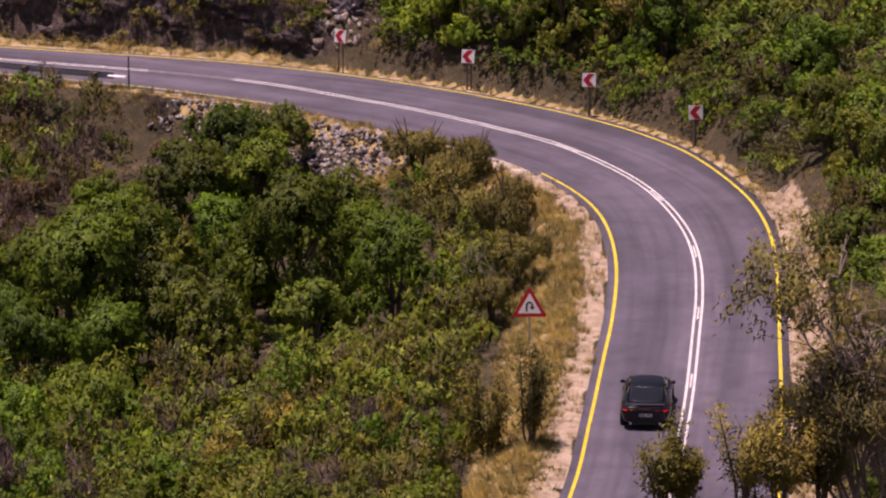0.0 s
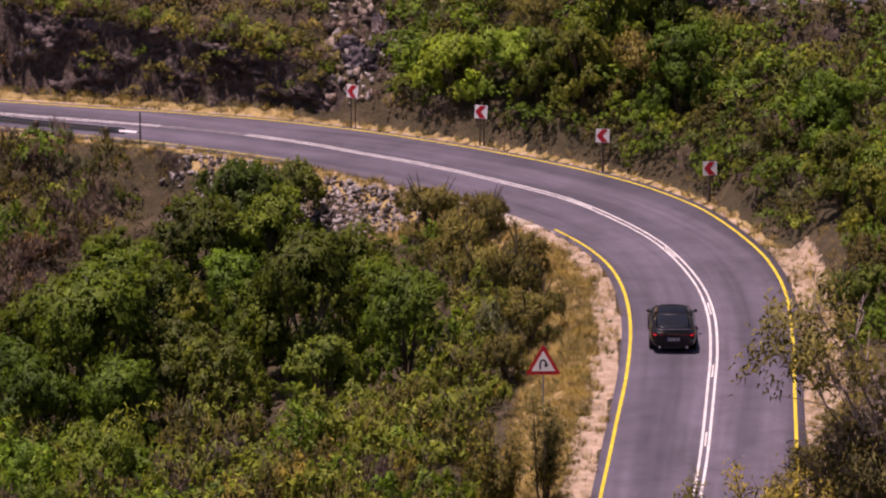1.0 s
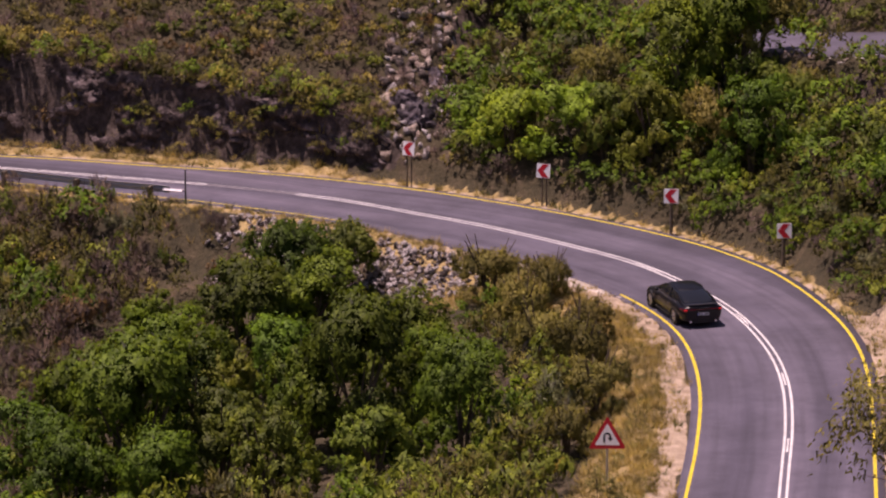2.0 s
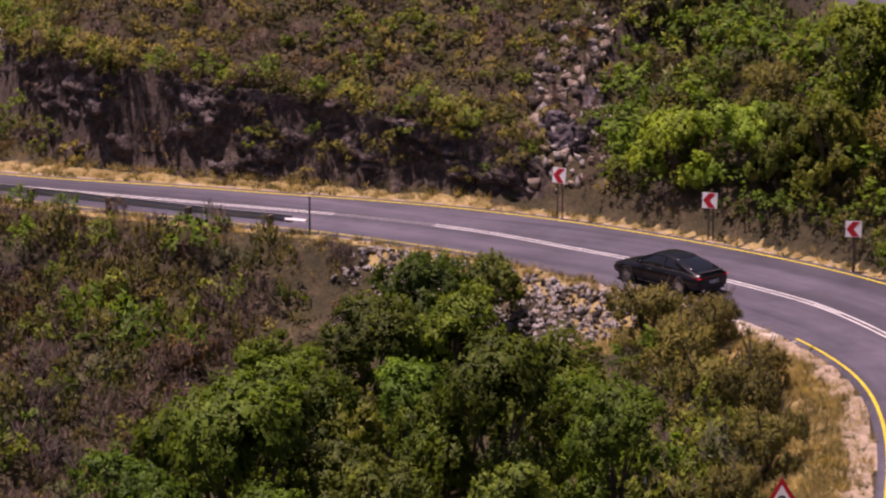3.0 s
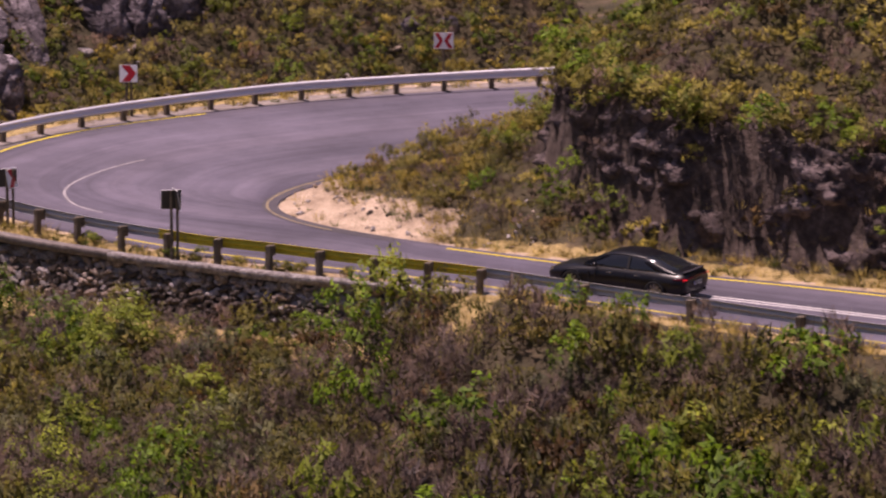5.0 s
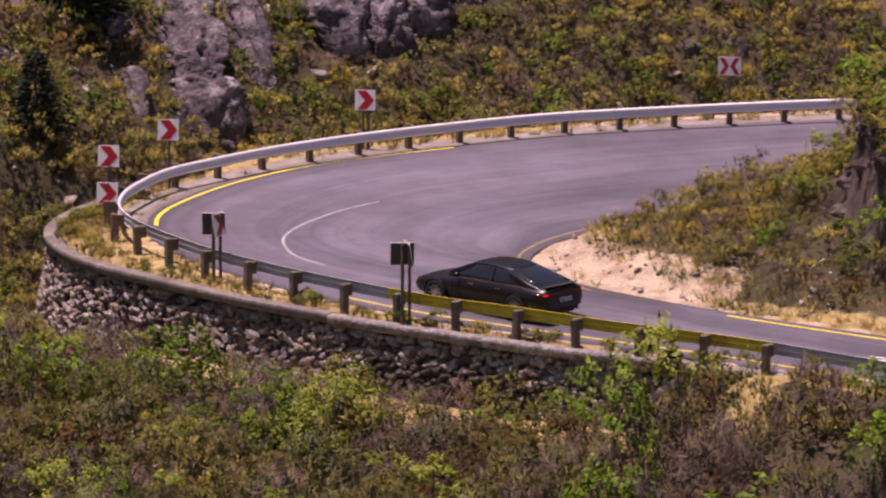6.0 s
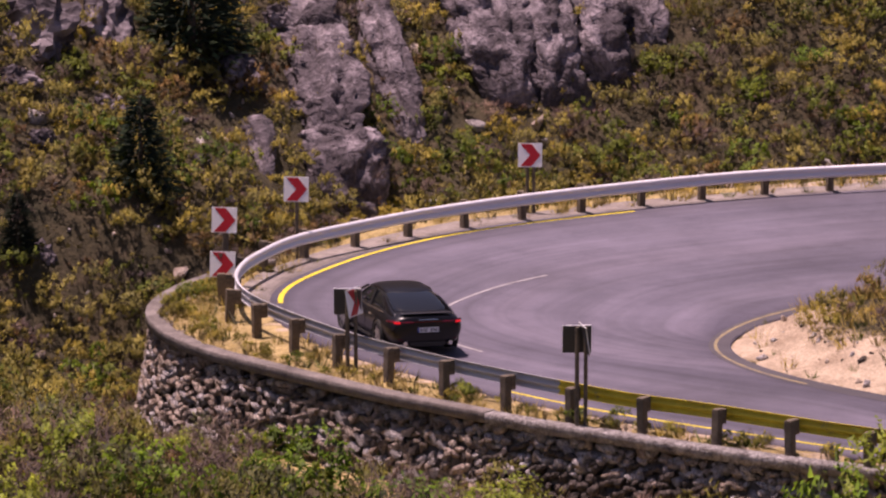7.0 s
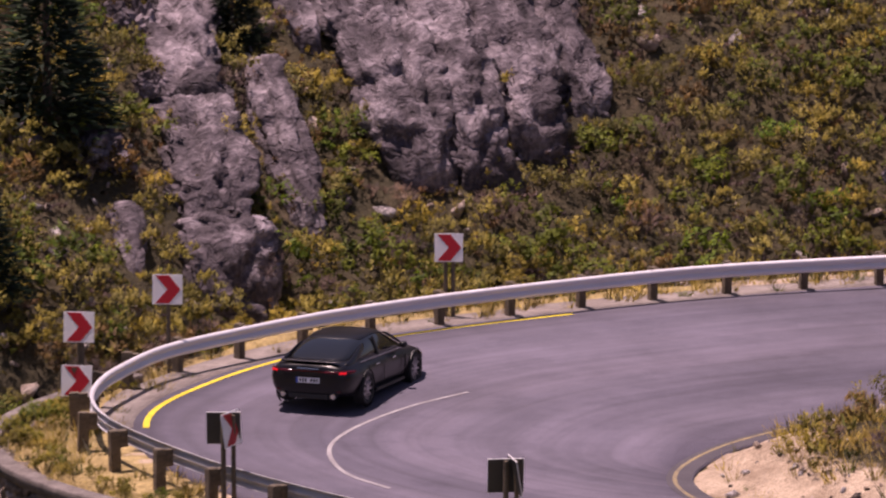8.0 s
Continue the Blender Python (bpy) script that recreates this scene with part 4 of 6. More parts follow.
def build_car():
    """Origin on the ground under the rear axle; forward is +y."""
    car = new("car")
    tagged(car, "black four-door sports saloon with silver alloy wheels", "car", "", "thing")
    #          y      bot   mid   top   zb    zm    zsh   ztop  crown
    body = [(-1.02, 0.60, 0.66, 0.58, 0.42, 0.60, 0.78, 0.84, 0.02),
            (-0.98, 0.74, 0.82, 0.72, 0.30, 0.58, 0.86, 0.93, 0.03),
            (-0.80, 0.84, 0.93, 0.80, 0.24, 0.58, 0.90, 0.98, 0.03),
            (-0.35, 0.88, 0.968, 0.84, 0.20, 0.60, 0.92, 1.00, 0.02),
            (0.15, 0.88, 0.965, 0.86, 0.19, 0.60, 0.92, 0.97, 0.0),
            (0.80, 0.87, 0.945, 0.87, 0.19, 0.58, 0.90, 0.94, 0.0),
            (1.60, 0.87, 0.935, 0.87, 0.19, 0.56, 0.88, 0.92, 0.0),
            (2.30, 0.88, 0.945, 0.86, 0.19, 0.56, 0.86, 0.90, 0.03),
            (2.95, 0.88, 0.96, 0.83, 0.20, 0.58, 0.83, 0.86, 0.03),
            (3.45, 0.84, 0.93, 0.78, 0.21, 0.54, 0.76, 0.79, 0.03),
            (3.80, 0.76, 0.84, 0.68, 0.22, 0.48, 0.66, 0.68, 0.03),
            (3.98, 0.60, 0.68, 0.54, 0.26, 0.44, 0.56, 0.58, 0.02)]
    loft("body", [ring(*s) for s in body], PAINT, car, "glossy black bodywork")
    # cabin: dark glass shell, then the roof skin and pillars over it
    cab = [(-0.62, 0.60, 0.52, 0.94, 0.985, 0.985), (-0.25, 0.72, 0.56, 0.93, 1.13, 1.15), (0.25, 0.78, 0.58, 0.92, 1.27, 1.31), (0.75, 0.80, 0.585, 0.90, 1.335, 1.385), (1.25, 0.805, 0.59, 0.90, 1.35, 1.405),
           (1.70, 0.80, 0.585, 0.90, 1.32, 1.375), (2.10, 0.79, 0.58, 0.90, 1.20, 1.24), (2.50, 0.77, 0.60, 0.89, 1.01, 1.04), (2.78, 0.74, 0.62, 0.86, 0.90, 0.91)]

    def cab_ring(y, wb, wt, zb, zs, zt, grow=0.0):
        half = [(0.0, zb - 0.05), (wb * 0.9, zb - 0.05), (wb + grow, zb), ((wb + wt) / 2 + 0.025 + grow, (zb + zs) / 2 + 0.02), (wt + 0.02 + grow, zs + grow), (wt * 0.75, zt + grow), (0.0, zt + 0.012 + grow)]
        return [(x, y, z) for x, z in half] + [(-x, y, z) for x, z in half[-2:0:-1]]
    loft("cabin_glass", [cab_ring(*s) for s in cab], GLASS, car, "dark tinted window glass")
    roof = []
    for y, wb, wt, zb, zs, zt in cab[2:7]:
        half = [(0.0, zt - 0.03), (wt * 0.7, zt - 0.04), (wt + 0.012, zs - 0.035), (wt + 0.034, zs + 0.006), (wt * 0.76, zt + 0.016), (0.0, zt + 0.03)]
        roof.append([(x, y, z) for x, z in half] + [(-x, y, z) for x, z in half[-2:0:-1]])
    loft("roof", roof, PAINT, car, "glossy black roof")
    for sx in (-1, 1):
        # rear quarter, flowing from the roof to the tail
        q = []
        for y, x, z, w, h in ((0.55, 0.66, 1.24, 0.05, 0.10), (0.15, 0.72, 1.15, 0.06, 0.16), (-0.15, 0.755, 1.06, 0.08, 0.16), (-0.45, 0.775, 0.98, 0.10, 0.12), (-0.75, 0.74, 0.95, 0.08, 0.06)):
            q.append([(sx * (x - w), y, z - h), (sx * (x + w * 0.55), y, z - h), (sx * (x + w * 0.2), y, z), (sx * (x - w * 0.9), y, z + h * 0.6)])
        loft("rear_pillar", q, PAINT, car, levels=2)
        a = []
        for y, x, z in ((2.62, 0.745, 0.93), (2.30, 0.715, 1.08), (2.0, 0.665, 1.215), (1.72, 0.615, 1.315)):
            a.append([(sx * (x - 0.03), y - 0.03, z - 0.02), (sx * (x + 0.035), y - 0.03, z - 0.02), (sx * (x + 0.035), y + 0.05, z + 0.02), (sx * (x - 0.03), y + 0.05, z + 0.03)])
        loft("windscreen_pillar", a, PAINT, car, levels=1)
        bm = bmesh.new()
        box(bm, pose(sx * 0.735, 1.02, 1.12, 0, -sx * 22, 0), 0.03, 0.09, 0.42, 0.008)
        part("door_pillar", bm, TRIM, car)
        bm = bmesh.new()
        box(bm, pose(sx * 0.855, 1.05, 0.925, -0.5, 0, 0), 0.02, 2.5, 0.018, 0.004)
        part("window_trim", bm, CHROME, car, "thin bright window trim")
        mir = []
        for y, w, h in ((2.02, 0.05, 0.04), (2.06, 0.10, 0.075), (2.14, 0.10, 0.08), (2.22, 0.06, 0.05)):
            mir.append([(sx * 0.98 - w, y, 1.0 - h), (sx * 0.98 + w, y, 1.0 - h), (sx * 0.98 + w, y, 1.0 + h), (sx * 0.98 - w, y, 1.0 + h)])
        mo = loft("mirror", mir, PAINT, car, "black door mirror", levels=2)
        bm = bmesh.new()
        box(bm, pose(sx * 0.88, 2.13, 0.955), 0.12, 0.06, 0.03, 0.008)
        part("arm", bm, TRIM, mo)
        for y in (0.62, 1.62):
            bm = bmesh.new()
            box(bm, pose(sx * 0.952, y, 0.80), 0.03, 0.22, 0.028, 0.010)
            part("door_handle", bm, CHROME, car, "bright door handle")
        for y in (0.12, 1.05, 2.12):
            bm = bmesh.new()
            box(bm, pose(sx * 0.948, y, 0.58), 0.008, 0.012, 0.52)
            part("door_gap", bm, TRIM, car)
        bm = bmesh.new()
        box(bm, pose(sx * 0.925, 1.45, 0.25), 0.06, 1.75, 0.07, 0.02)
        part("sill", bm, TRIM, car)
        bm = bmesh.new()
        box(bm, pose(sx * 0.948, 2.36, 0.62), 0.012, 0.05, 0.30, 0.004)
        part("side_vent", bm, TRIM, car)
        # tail lamp wraps the corner
        t_ = []
        for y, x, z, h in ((-1.035, 0.30, 0.80, 0.022), (-1.02, 0.52, 0.80, 0.04), (-0.96, 0.74, 0.80, 0.05), (-0.84, 0.875, 0.80, 0.05), (-0.62, 0.945, 0.81, 0.025)):
            t_.append([(sx * (x - 0.03), y + 0.06, z - h), (sx * (x + 0.015), y - 0.015, z - h), (sx * (x + 0.015), y - 0.015, z + h), (sx * (x - 0.03), y + 0.06, z + h)])
        lamp = loft("tail_lamp", t_, TAIL, car, "dark red tail lamp", levels=1)
        bm = bmesh.new()
        box(bm, pose(sx * 0.76, -0.985, 0.80, 0, 0, sx * 28), 0.17, 0.03, 0.045, 0.01)
        part("brake_light", bm, BRAKE, lamp, "glowing red brake light")
        bm = bmesh.new()
        box(bm, pose(sx * 0.62, -0.975, 0.40), 0.22, 0.03, 0.035, 0.008)
        part("reflector", bm, TAIL, car, "red rear reflector")
        bm = bmesh.new()
        tube(bm, pose(sx * 0.56, -0.98, 0.30, 90), 0.055, 0.055, 0.12, 16)
        part("exhaust", bm, CHROME, car, "chrome tailpipe")
        bm = bmesh.new()
        box(bm, pose(sx * 0.66, 3.80, 0.62, -30, 0, -sx * 35), 0.26, 0.14, 0.09, 0.03)
        part("headlight", bm, CHROME, car, "clear headlight")
        for yw in (0.0, 2.95):
            bm = bmesh.new()
            bmesh.ops.create_cone(bm, cap_ends=False, segments=28, radius1=0.40, radius2=0.40, depth=0.05, matrix=pose(sx * 0.945, yw, 0.36, 0, 90, 0))
            part("arch_trim", bm, TRIM, car)
    bm = bmesh.new()
    box(bm, pose(0, -1.03, 0.81), 0.72, 0.02, 0.025, 0.004)
    part("light_bar", bm, TAIL, car, "thin red light strip")
    sp = []
    for x in (-0.66, -0.55, -0.2, 0.2, 0.55, 0.66):
        k = 0.05 * (abs(x) / 0.66) ** 2
        sp.append([(x, -0.86 + k, 0.975), (x, -0.99 + k, 1.00), (x, -0.99 + k, 1.022), (x, -0.80 + k, 1.012)])
    loft("spoiler", sp, mat("spoiler_paint", (0.05, 0.047, 0.055), 0.25), car, "rear spoiler lip", levels=1)
    bm = bmesh.new()
    box(bm, pose(0, -0.31, 1.085, -24.5), 0.36, 0.04, 0.022, 0.004)
    part("high_brake_light", bm, BRAKE, car, "glowing high brake light")
    bm = bmesh.new()
    box(bm, pose(0, -1.035, 0.62, -4), 0.52, 0.012, 0.115, 0.004)
    plate = part("number_plate", bm, PLATE, car, "white number plate with dark marks")
    bm = bmesh.new()
    box(bm, pose(-0.24, -1.043, 0.62, -4), 0.04, 0.006, 0.112)
    part("plate_band", bm, PLATE_BLUE, plate)
    for k in range(7):
        if k == 3:
            continue
        bm = bmesh.new()
        box(bm, pose(-0.17 + k * 0.062, -1.043, 0.62, -4), 0.036, 0.006, 0.07)
        part("plate_bar", bm, SIGN_BLACK, plate)
    for k in range(7):
        bm = bmesh.new()
        box(bm, pose(-0.21 + k * 0.07, -1.045, 0.868, -12), 0.045, 0.008, 0.024, 0.002)
        part("badge_bar", bm, CHROME, car, "bright badge mark")
    bm = bmesh.new()
    box(bm, pose(0, -0.955, 0.29), 0.92, 0.08, 0.14, 0.03)
    part("diffuser", bm, TRIM, car, "black lower bumper")
    bm = bmesh.new()
    box(bm, pose(0, 3.93, 0.36), 1.0, 0.08, 0.16, 0.03)
    part("grille", bm, TRIM, car)
    wheels = []
    tb = bmesh.new()
    prof = [(0.255, -0.13), (0.33, -0.14), (0.352, -0.11), (0.357, 0.0), (0.352, 0.11), (0.33, 0.14), (0.255, 0.13)]
    seg = 36
    vs = [[tb.verts.new((x, r * math.cos(2 * math.pi * s / seg), r * math.sin(2 * math.pi * s / seg))) for r, x in prof] for s in range(seg)]
    for s in range(seg):
        for k in range(len(prof)):
            tb.faces.new((vs[s][k], vs[s][(k + 1) % len(prof)], vs[(s + 1) % seg][(k + 1) % len(prof)], vs[(s + 1) % seg][k]))
    bmesh.ops.recalc_face_normals(tb, faces=tb.faces)
    tyre_me = None
    for yw in (0.0, 2.95):
        for sx in (-1, 1):
            w = new("wheel")
            w.parent = car
            w.matrix_basis = pose(sx * 0.835, yw, 0.357)
            if tyre_me is None:
                t0 = part("tyre", tb, RUBBER, w, "black rubber tyre", True)
                tyre_me = t0.data
            else:
                t0 = new("tyre", tyre_me)
                t0.parent = w
                tagged(t0, "black rubber tyre")
            rb = bmesh.new()
            bmesh.ops.create_cone(rb, cap_ends=False, segments=36, radius1=0.262, radius2=0.262, depth=0.22, matrix=pose(0, 0, 0, 0, 90, 0))
            for k in range(10):
                a = 36 * k
                box(rb, Matrix.Rotation(radians(a), 4, "X") @ pose(sx * 0.105, 0, 0.15), 0.03, 0.045, 0.22, 0.006)
            tube(rb, pose(sx * 0.105, 0, 0, 0, 90, 0), 0.07, 0.06, 0.045, 16)
            r0 = part("rim", rb, ALLOY, w, "silver multi-spoke alloy rim")
            db = bmesh.new()
            tube(db, pose(sx * 0.05, 0, 0, 0, 90, 0), 0.2, 0.2, 0.03, 24)
            part("brake_disc", db, STEEL_DULL, w)
            wheels.append(w)
    return car, wheels


car, wheels = build_car()

# the whole car at its true size
CAR_SIZE = 0.945
_done = set()
for _o in car.children_recursive:
    _o.matrix_basis.translation = _o.matrix_basis.translation * CAR_SIZE
    if _o.data and _o.data.name not in _done:
        _done.add(_o.data.name)
        _o.data.transform(Matrix.Diagonal((CAR_SIZE, CAR_SIZE, CAR_SIZE, 1)))

# ---- rocks ----
def rock_mesh(name, seed, material, detail=3, sharp=0.30, strata=0.0):
    """A weathered rock about 1 m across: broken planes, cracks and fine roughness."""
    rng = random.Random(seed)
    bm = bmesh.new()
    bmesh.ops.create_icosphere(bm, subdivisions=detail, radius=0.5)
    off = Vector((rng.uniform(-50, 50), rng.uniform(-50, 50), rng.uniform(-50, 50)))
    cuts = [(Vector((rng.gauss(0, 1), rng.gauss(0, 1), rng.gauss(0, 0.7))).normalized(), rng.uniform(0.30, 0.44)) for _ in range(18)]
    for v in bm.verts:
        p = v.co.copy()
        for nrm_, lim in cuts:
            k = p.dot(nrm_)
            if k > lim:
                p -= nrm_ * (k - lim) * 0.85
        q = p * 2.6 + off
        r = noise.fractal(q, 0.9, 2.2, 5) * 0.075 * (sharp / 0.30)
        r += 0.045 * (abs(noise.noise(q * 3.1)) - 0.25)
        cell = noise.cell(q * 1.9) * 0.05
        crack = -0.06 if abs(noise.noise(q * 1.4)) < 0.06 else 0.0
        layer = strata * 0.04 * math.sin((p.x * 0.8 - p.z * 0.3 + 0.3 * p.y) * 30 + 3 * noise.noise(q))
        d = p.normalized() if p.length > 1e-6 else Vector((0, 0, 1))
        v.co = p + d * (r + cell + crack + layer)
    me = bpy.data.meshes.new(name)
    bm.to_mesh(me)
    bm.free()
    me.materials.append(material)
    return me


GREYS = [rock_mesh("rock", 10 + k, GREY_ROCK, 4, 0.34, 1.0) for k in range(6)]
SMALLS = [rock_mesh("rock", 30 + k, GREY_ROCK, 2, 0.3) for k in range(4)]
# ribs of rock down the slope: x, y, z of the slope and width, from the foot up
RIBS = [[(-56.1, 244.7, 0.3, 1.9), (-56.4, 245.6, 1.2, 2.2), (-56.6, 246.2, 1.7, 1.9)], [(-56.6, 245.7, 1.5, 1.5), (-57.1, 246.8, 2.3, 2.0), (-57.9, 248.4, 3.5, 1.6), (-58.2, 249.0, 3.8, 1.2)],
        [(-58.2, 248.8, 3.7, 1.5), (-58.7, 250.0, 4.5, 1.6), (-59.3, 251.7, 5.4, 1.5), (-59.7, 253.6, 6.5, 1.4)],
        [(-55.1, 247.9, 1.2, 0.8), (-55.9, 248.9, 2.4, 1.1), (-56.6, 250.0, 3.5, 1.1), (-57.3, 251.3, 4.5, 0.8)], [(-56.6, 252.6, 4.8, 0.7), (-57.2, 253.6, 5.6, 0.8), (-57.8, 254.7, 6.4, 0.8)],
        [(-54.6, 251.8, 2.8, 0.9), (-55.2, 253.0, 4.2, 1.4), (-56.2, 254.5, 5.6, 2.0), (-56.8, 255.7, 6.6, 2.2)],
        [(-53.3, 250.7, 1.9, 1.5), (-54.1, 252.0, 3.3, 2.0), (-55.0, 253.6, 4.6, 2.0), (-55.8, 255.4, 6.0, 2.0), (-56.3, 256.8, 7.0, 2.0)],
        [(-52.2, 251.7, 2.0, 1.5), (-53.1, 252.8, 3.3, 2.1), (-54.0, 254.3, 4.6, 2.1), (-55.0, 256.2, 6.0, 2.0), (-55.5, 257.2, 6.8, 2.0)],
        [(-51.3, 253.4, 2.5, 1.6), (-52.1, 254.6, 3.7, 2.1), (-53.1, 255.9, 5.0, 2.1), (-54.2, 257.6, 6.4, 2.0)],
        [(-50.5, 255.2, 2.9, 1.2), (-51.2, 256.1, 4.0, 1.6), (-52.0, 257.1, 5.0, 1.6), (-52.7, 258.5, 6.2, 1.5)],
        [(-57.5, 242.7, 1.0, 0.5), (-57.9, 243.4, 1.7, 0.8), (-58.4, 244.2, 2.2, 0.6)]]
# x, y, z, width, height, lean
OUTCROP = [(-59.2, 245.3, 3.2, 1.25, 1.0, -10), (-59.9, 250.5, 5.2, 0.9, 1.3, 10), (-60.5, 250.1, 5.4, 0.7, 0.8, 0), (-59.0, 247.9, 4.2, 0.6, 0.45, 0), (-54.6, 252.4, 3.6, 0.55, 0.5, 0),
           (-63.5, 241.5, 4.5, 2.2, 2.0, 0), (-62.3, 243.5, 4.5, 1.5, 1.8, 0), (-63.1, 239.3, 3.7, 1.1, 0.8, 0), (-61.8, 237.8, 2.4, 0.75, 0.7, 0), (-61.0, 240.6, 2.8, 0.8, 0.9, 0), (-60.8, 235.3, 0.2, 0.42, 0.7, 30)]


def crag(axis, seed):
    """A rib of rock along an axis on the slope, split by joints that run along it."""
    x, y, z, w = axis[0]
    p = spline([(x + 0.1, y + 0.1, z - 1.3, w * 1.1)] + axis, 0.10)
    n, seg = len(p), 44
    rng = random.Random(seed)
    off = Vector((rng.uniform(-60, 60), rng.uniform(-60, 60), rng.uniform(-60, 60)))
    a = np.gradient(p[:, :3], axis=0).mean(0)
    a /= np.linalg.norm(a)
    up = np.array([0.25, -0.85, 0.45])
    up = up - a * (up @ a)
    up /= np.linalg.norm(up)
    side = np.cross(a, up)
    verts = []
    for i in range(n):
        end = (n - 1 - i) * 0.10 / (0.45 * p[i, 3])
        taper = math.sqrt(max(0.0, 1 - (1 - min(end, 1.0)) ** 2)) * 0.9 + 0.1
        for k in range(seg):
            t = 2 * math.pi * k / seg
            c, d = math.cos(t), math.sin(t)
            # squarish section with a lower shaded flank
            r = 0.62 * p[i, 3] * taper / max(abs(c) ** 2.6 + abs(d) ** 2.6, 1e-6) ** (1 / 2.6)
            q = Vector((c * r * 1.5, d * r * 1.5, i * 0.10 * 0.42)) + off
            dist, _ = noise.voronoi(q)
            crack = math.exp(-((dist[1] - dist[0]) / 0.10) ** 2)
            dist2, _ = noise.voronoi(q * 2.3)
            r += min(p[i, 3], 1.7) * (0.13 * noise.fractal(q * 0.9, 0.9, 2.1, 5) + 0.10 * (noise.cell(q * 1.3) - 0.5) + 0.05 * (noise.cell(q * 2.9) - 0.5) + 0.05 * noise.noise(q * 5.3) - 0.17 * crack - 0.05 * math.exp(-((dist2[1] - dist2[0]) / 0.12) ** 2))
            verts.append(p[i, :3] + side * (c * r) + up * (d * r * 0.72 + 0.12 * p[i, 3]))
    f = []
    for i in range(n - 1):
        for k in range(seg):
            m = (k + 1) % seg
            f.append((i * seg + k, i * seg + m, (i + 1) * seg + m, (i + 1) * seg + k))
    for row, turn in ((0, -1), ((n - 1) * seg, 1)):
        for k in range(1, seg // 2):
            quad = (row + k - 1, row + k, row + seg - 1 - k, row + (seg - k) % seg)
            f.append(quad[::turn])
    ob = new("rock", array_mesh("rock", np.array(verts), np.array(f), GREY_ROCK))
    return tagged(ob, "pale grey jointed rock rib on the scrubby slope", "rock", "rock ribs of the slope", "thing")


for k, axis_ in enumerate(RIBS):
    crag(axis_, 200 + k)
OUTCROP3 = [(-58.8, 241.1, 1.5, 0.4, 0.4, 0), (-54.6, 248.9, 1.6, 0.4, 0.4, 0), (-59.2, 248.4, 4.2, 0.8, 0.7, 0), (-60.5, 250.3, 5.4, 1.1, 0.8, 0), (-58.7, 241.2, 1.5, 0.45, 0.4, 0), (-60.5, 244.0, 3.5, 0.9, 0.6, 0), (-43.3, 256.8, 1.3, 1.1, 0.8, 0),
            (-41.9, 257.2, 1.4, 0.8, 0.7, 0), (-11.8, 166.8, -3.7, 1.25, 1.5, 30), (-10.3, 164.4, -3.0, 1.2, 1.0, 0), (-7.0, 164.4, -2.4, 0.8, 0.8, 0), (-20.0, 174.6, -4.9, 1.3, 2.0, 0)]


def place_rock(mesh, x, y, z, w, h, lean, label, group, depth=None):
    ob = new("rock", mesh)
    a = random.uniform(0, 360)
    d = depth or (w + h) * 0.45
    ob.matrix_basis = pose(x, y, z, 0, -lean, 0) @ Matrix.Diagonal((w * 1.42, d * 1.1, h * 1.3, 1)) @ pose(0, 0, 0, 0, 0, random.choice((0, 90, 180, 270)))
    return tagged(ob, label, "rock", group, "thing")


for k, r in enumerate(OUTCROP):
    place_rock(GREYS[k % 6], *r, "pale grey weathered rock outcrop on the scrubby slope", "rocks of the slope")
for k, r in enumerate(OUTCROP3):
    place_rock(SMALLS[k % 4], *r, "small pale grey boulder among low shrubs", "boulders of the slope")
def rock_face():
    """The fractured face of the cutting, from the verge up to the turf."""
    nrm = -normals(FACE)
    n, rows_ = len(FACE), 40
    verts = []
    for k in range(rows_):
        v = k / 31
        for i in range(n):
            x, y = FACE[i]
            h = float(face_top(x)) + 0.5 * noise.noise(Vector((x * 0.4, y * 0.4, 7)))
            z = -0.25 + (h + 0.25) * min(v, 1.0)
            back = 0.16 * z + 6.4 * max(v - 1.0, 0.0)
            q = Vector((x * 0.75 + z * 0.35, y * 0.75, z * 1.45))
            dist, _ = noise.voronoi(q)
            d2, _ = noise.voronoi(q * 2.6)
            out = 0.55 * noise.fractal(q * 0.6, 0.9, 2.1, 6) + 0.24 * (noise.cell(q * 0.9) - 0.4) + 0.16 * (noise.cell(q * 2.2) - 0.5) - 0.26 * math.exp(-((dist[1] - dist[0]) / 0.08) ** 2) - 0.10 * math.exp(-((d2[1] - d2[0]) / 0.10) ** 2)
            out = max(out, -0.3) * min(1.0, 0.35 + z) - max(v - 1.0, 0) * 0.6
            verts.append((x + nrm[i, 0] * (out - back), y + nrm[i, 1] * (out - back), z + max(v - 1, 0) * 0.5))
    f = np.array([(k * n + i, k * n + i + 1, (k + 1) * n + i + 1, (k + 1) * n + i) for k in range(rows_ - 1) for i in range(n - 1)])
    ob = new("rock_face", array_mesh("rock_face", np.array(verts), f, CUT_ROCK))
    tagged(ob, "dark brown and grey fractured rock face of the road cutting", "rock face", kind="structure")


rock_face()
PALE_ROCKS = [(-9.4, 221.9, 2.6, 1.2, 1.5, 10), (-8.7, 221.1, 2.0, 1.7, 1.7, 0), (-8.1, 224.1, 3.3, 1.5, 1.5, 0), (-7.8, 222.0, 2.2, 1.5, 2.0, 0), (-8.4, 225.6, 4.3, 1.7, 1.0, 0)]
for k, r in enumerate(PALE_ROCKS):
    place_rock(GREYS[(k + 16) % 6], *r, "pale fractured rock in the cutting", "rocks of the cutting", 1.5)


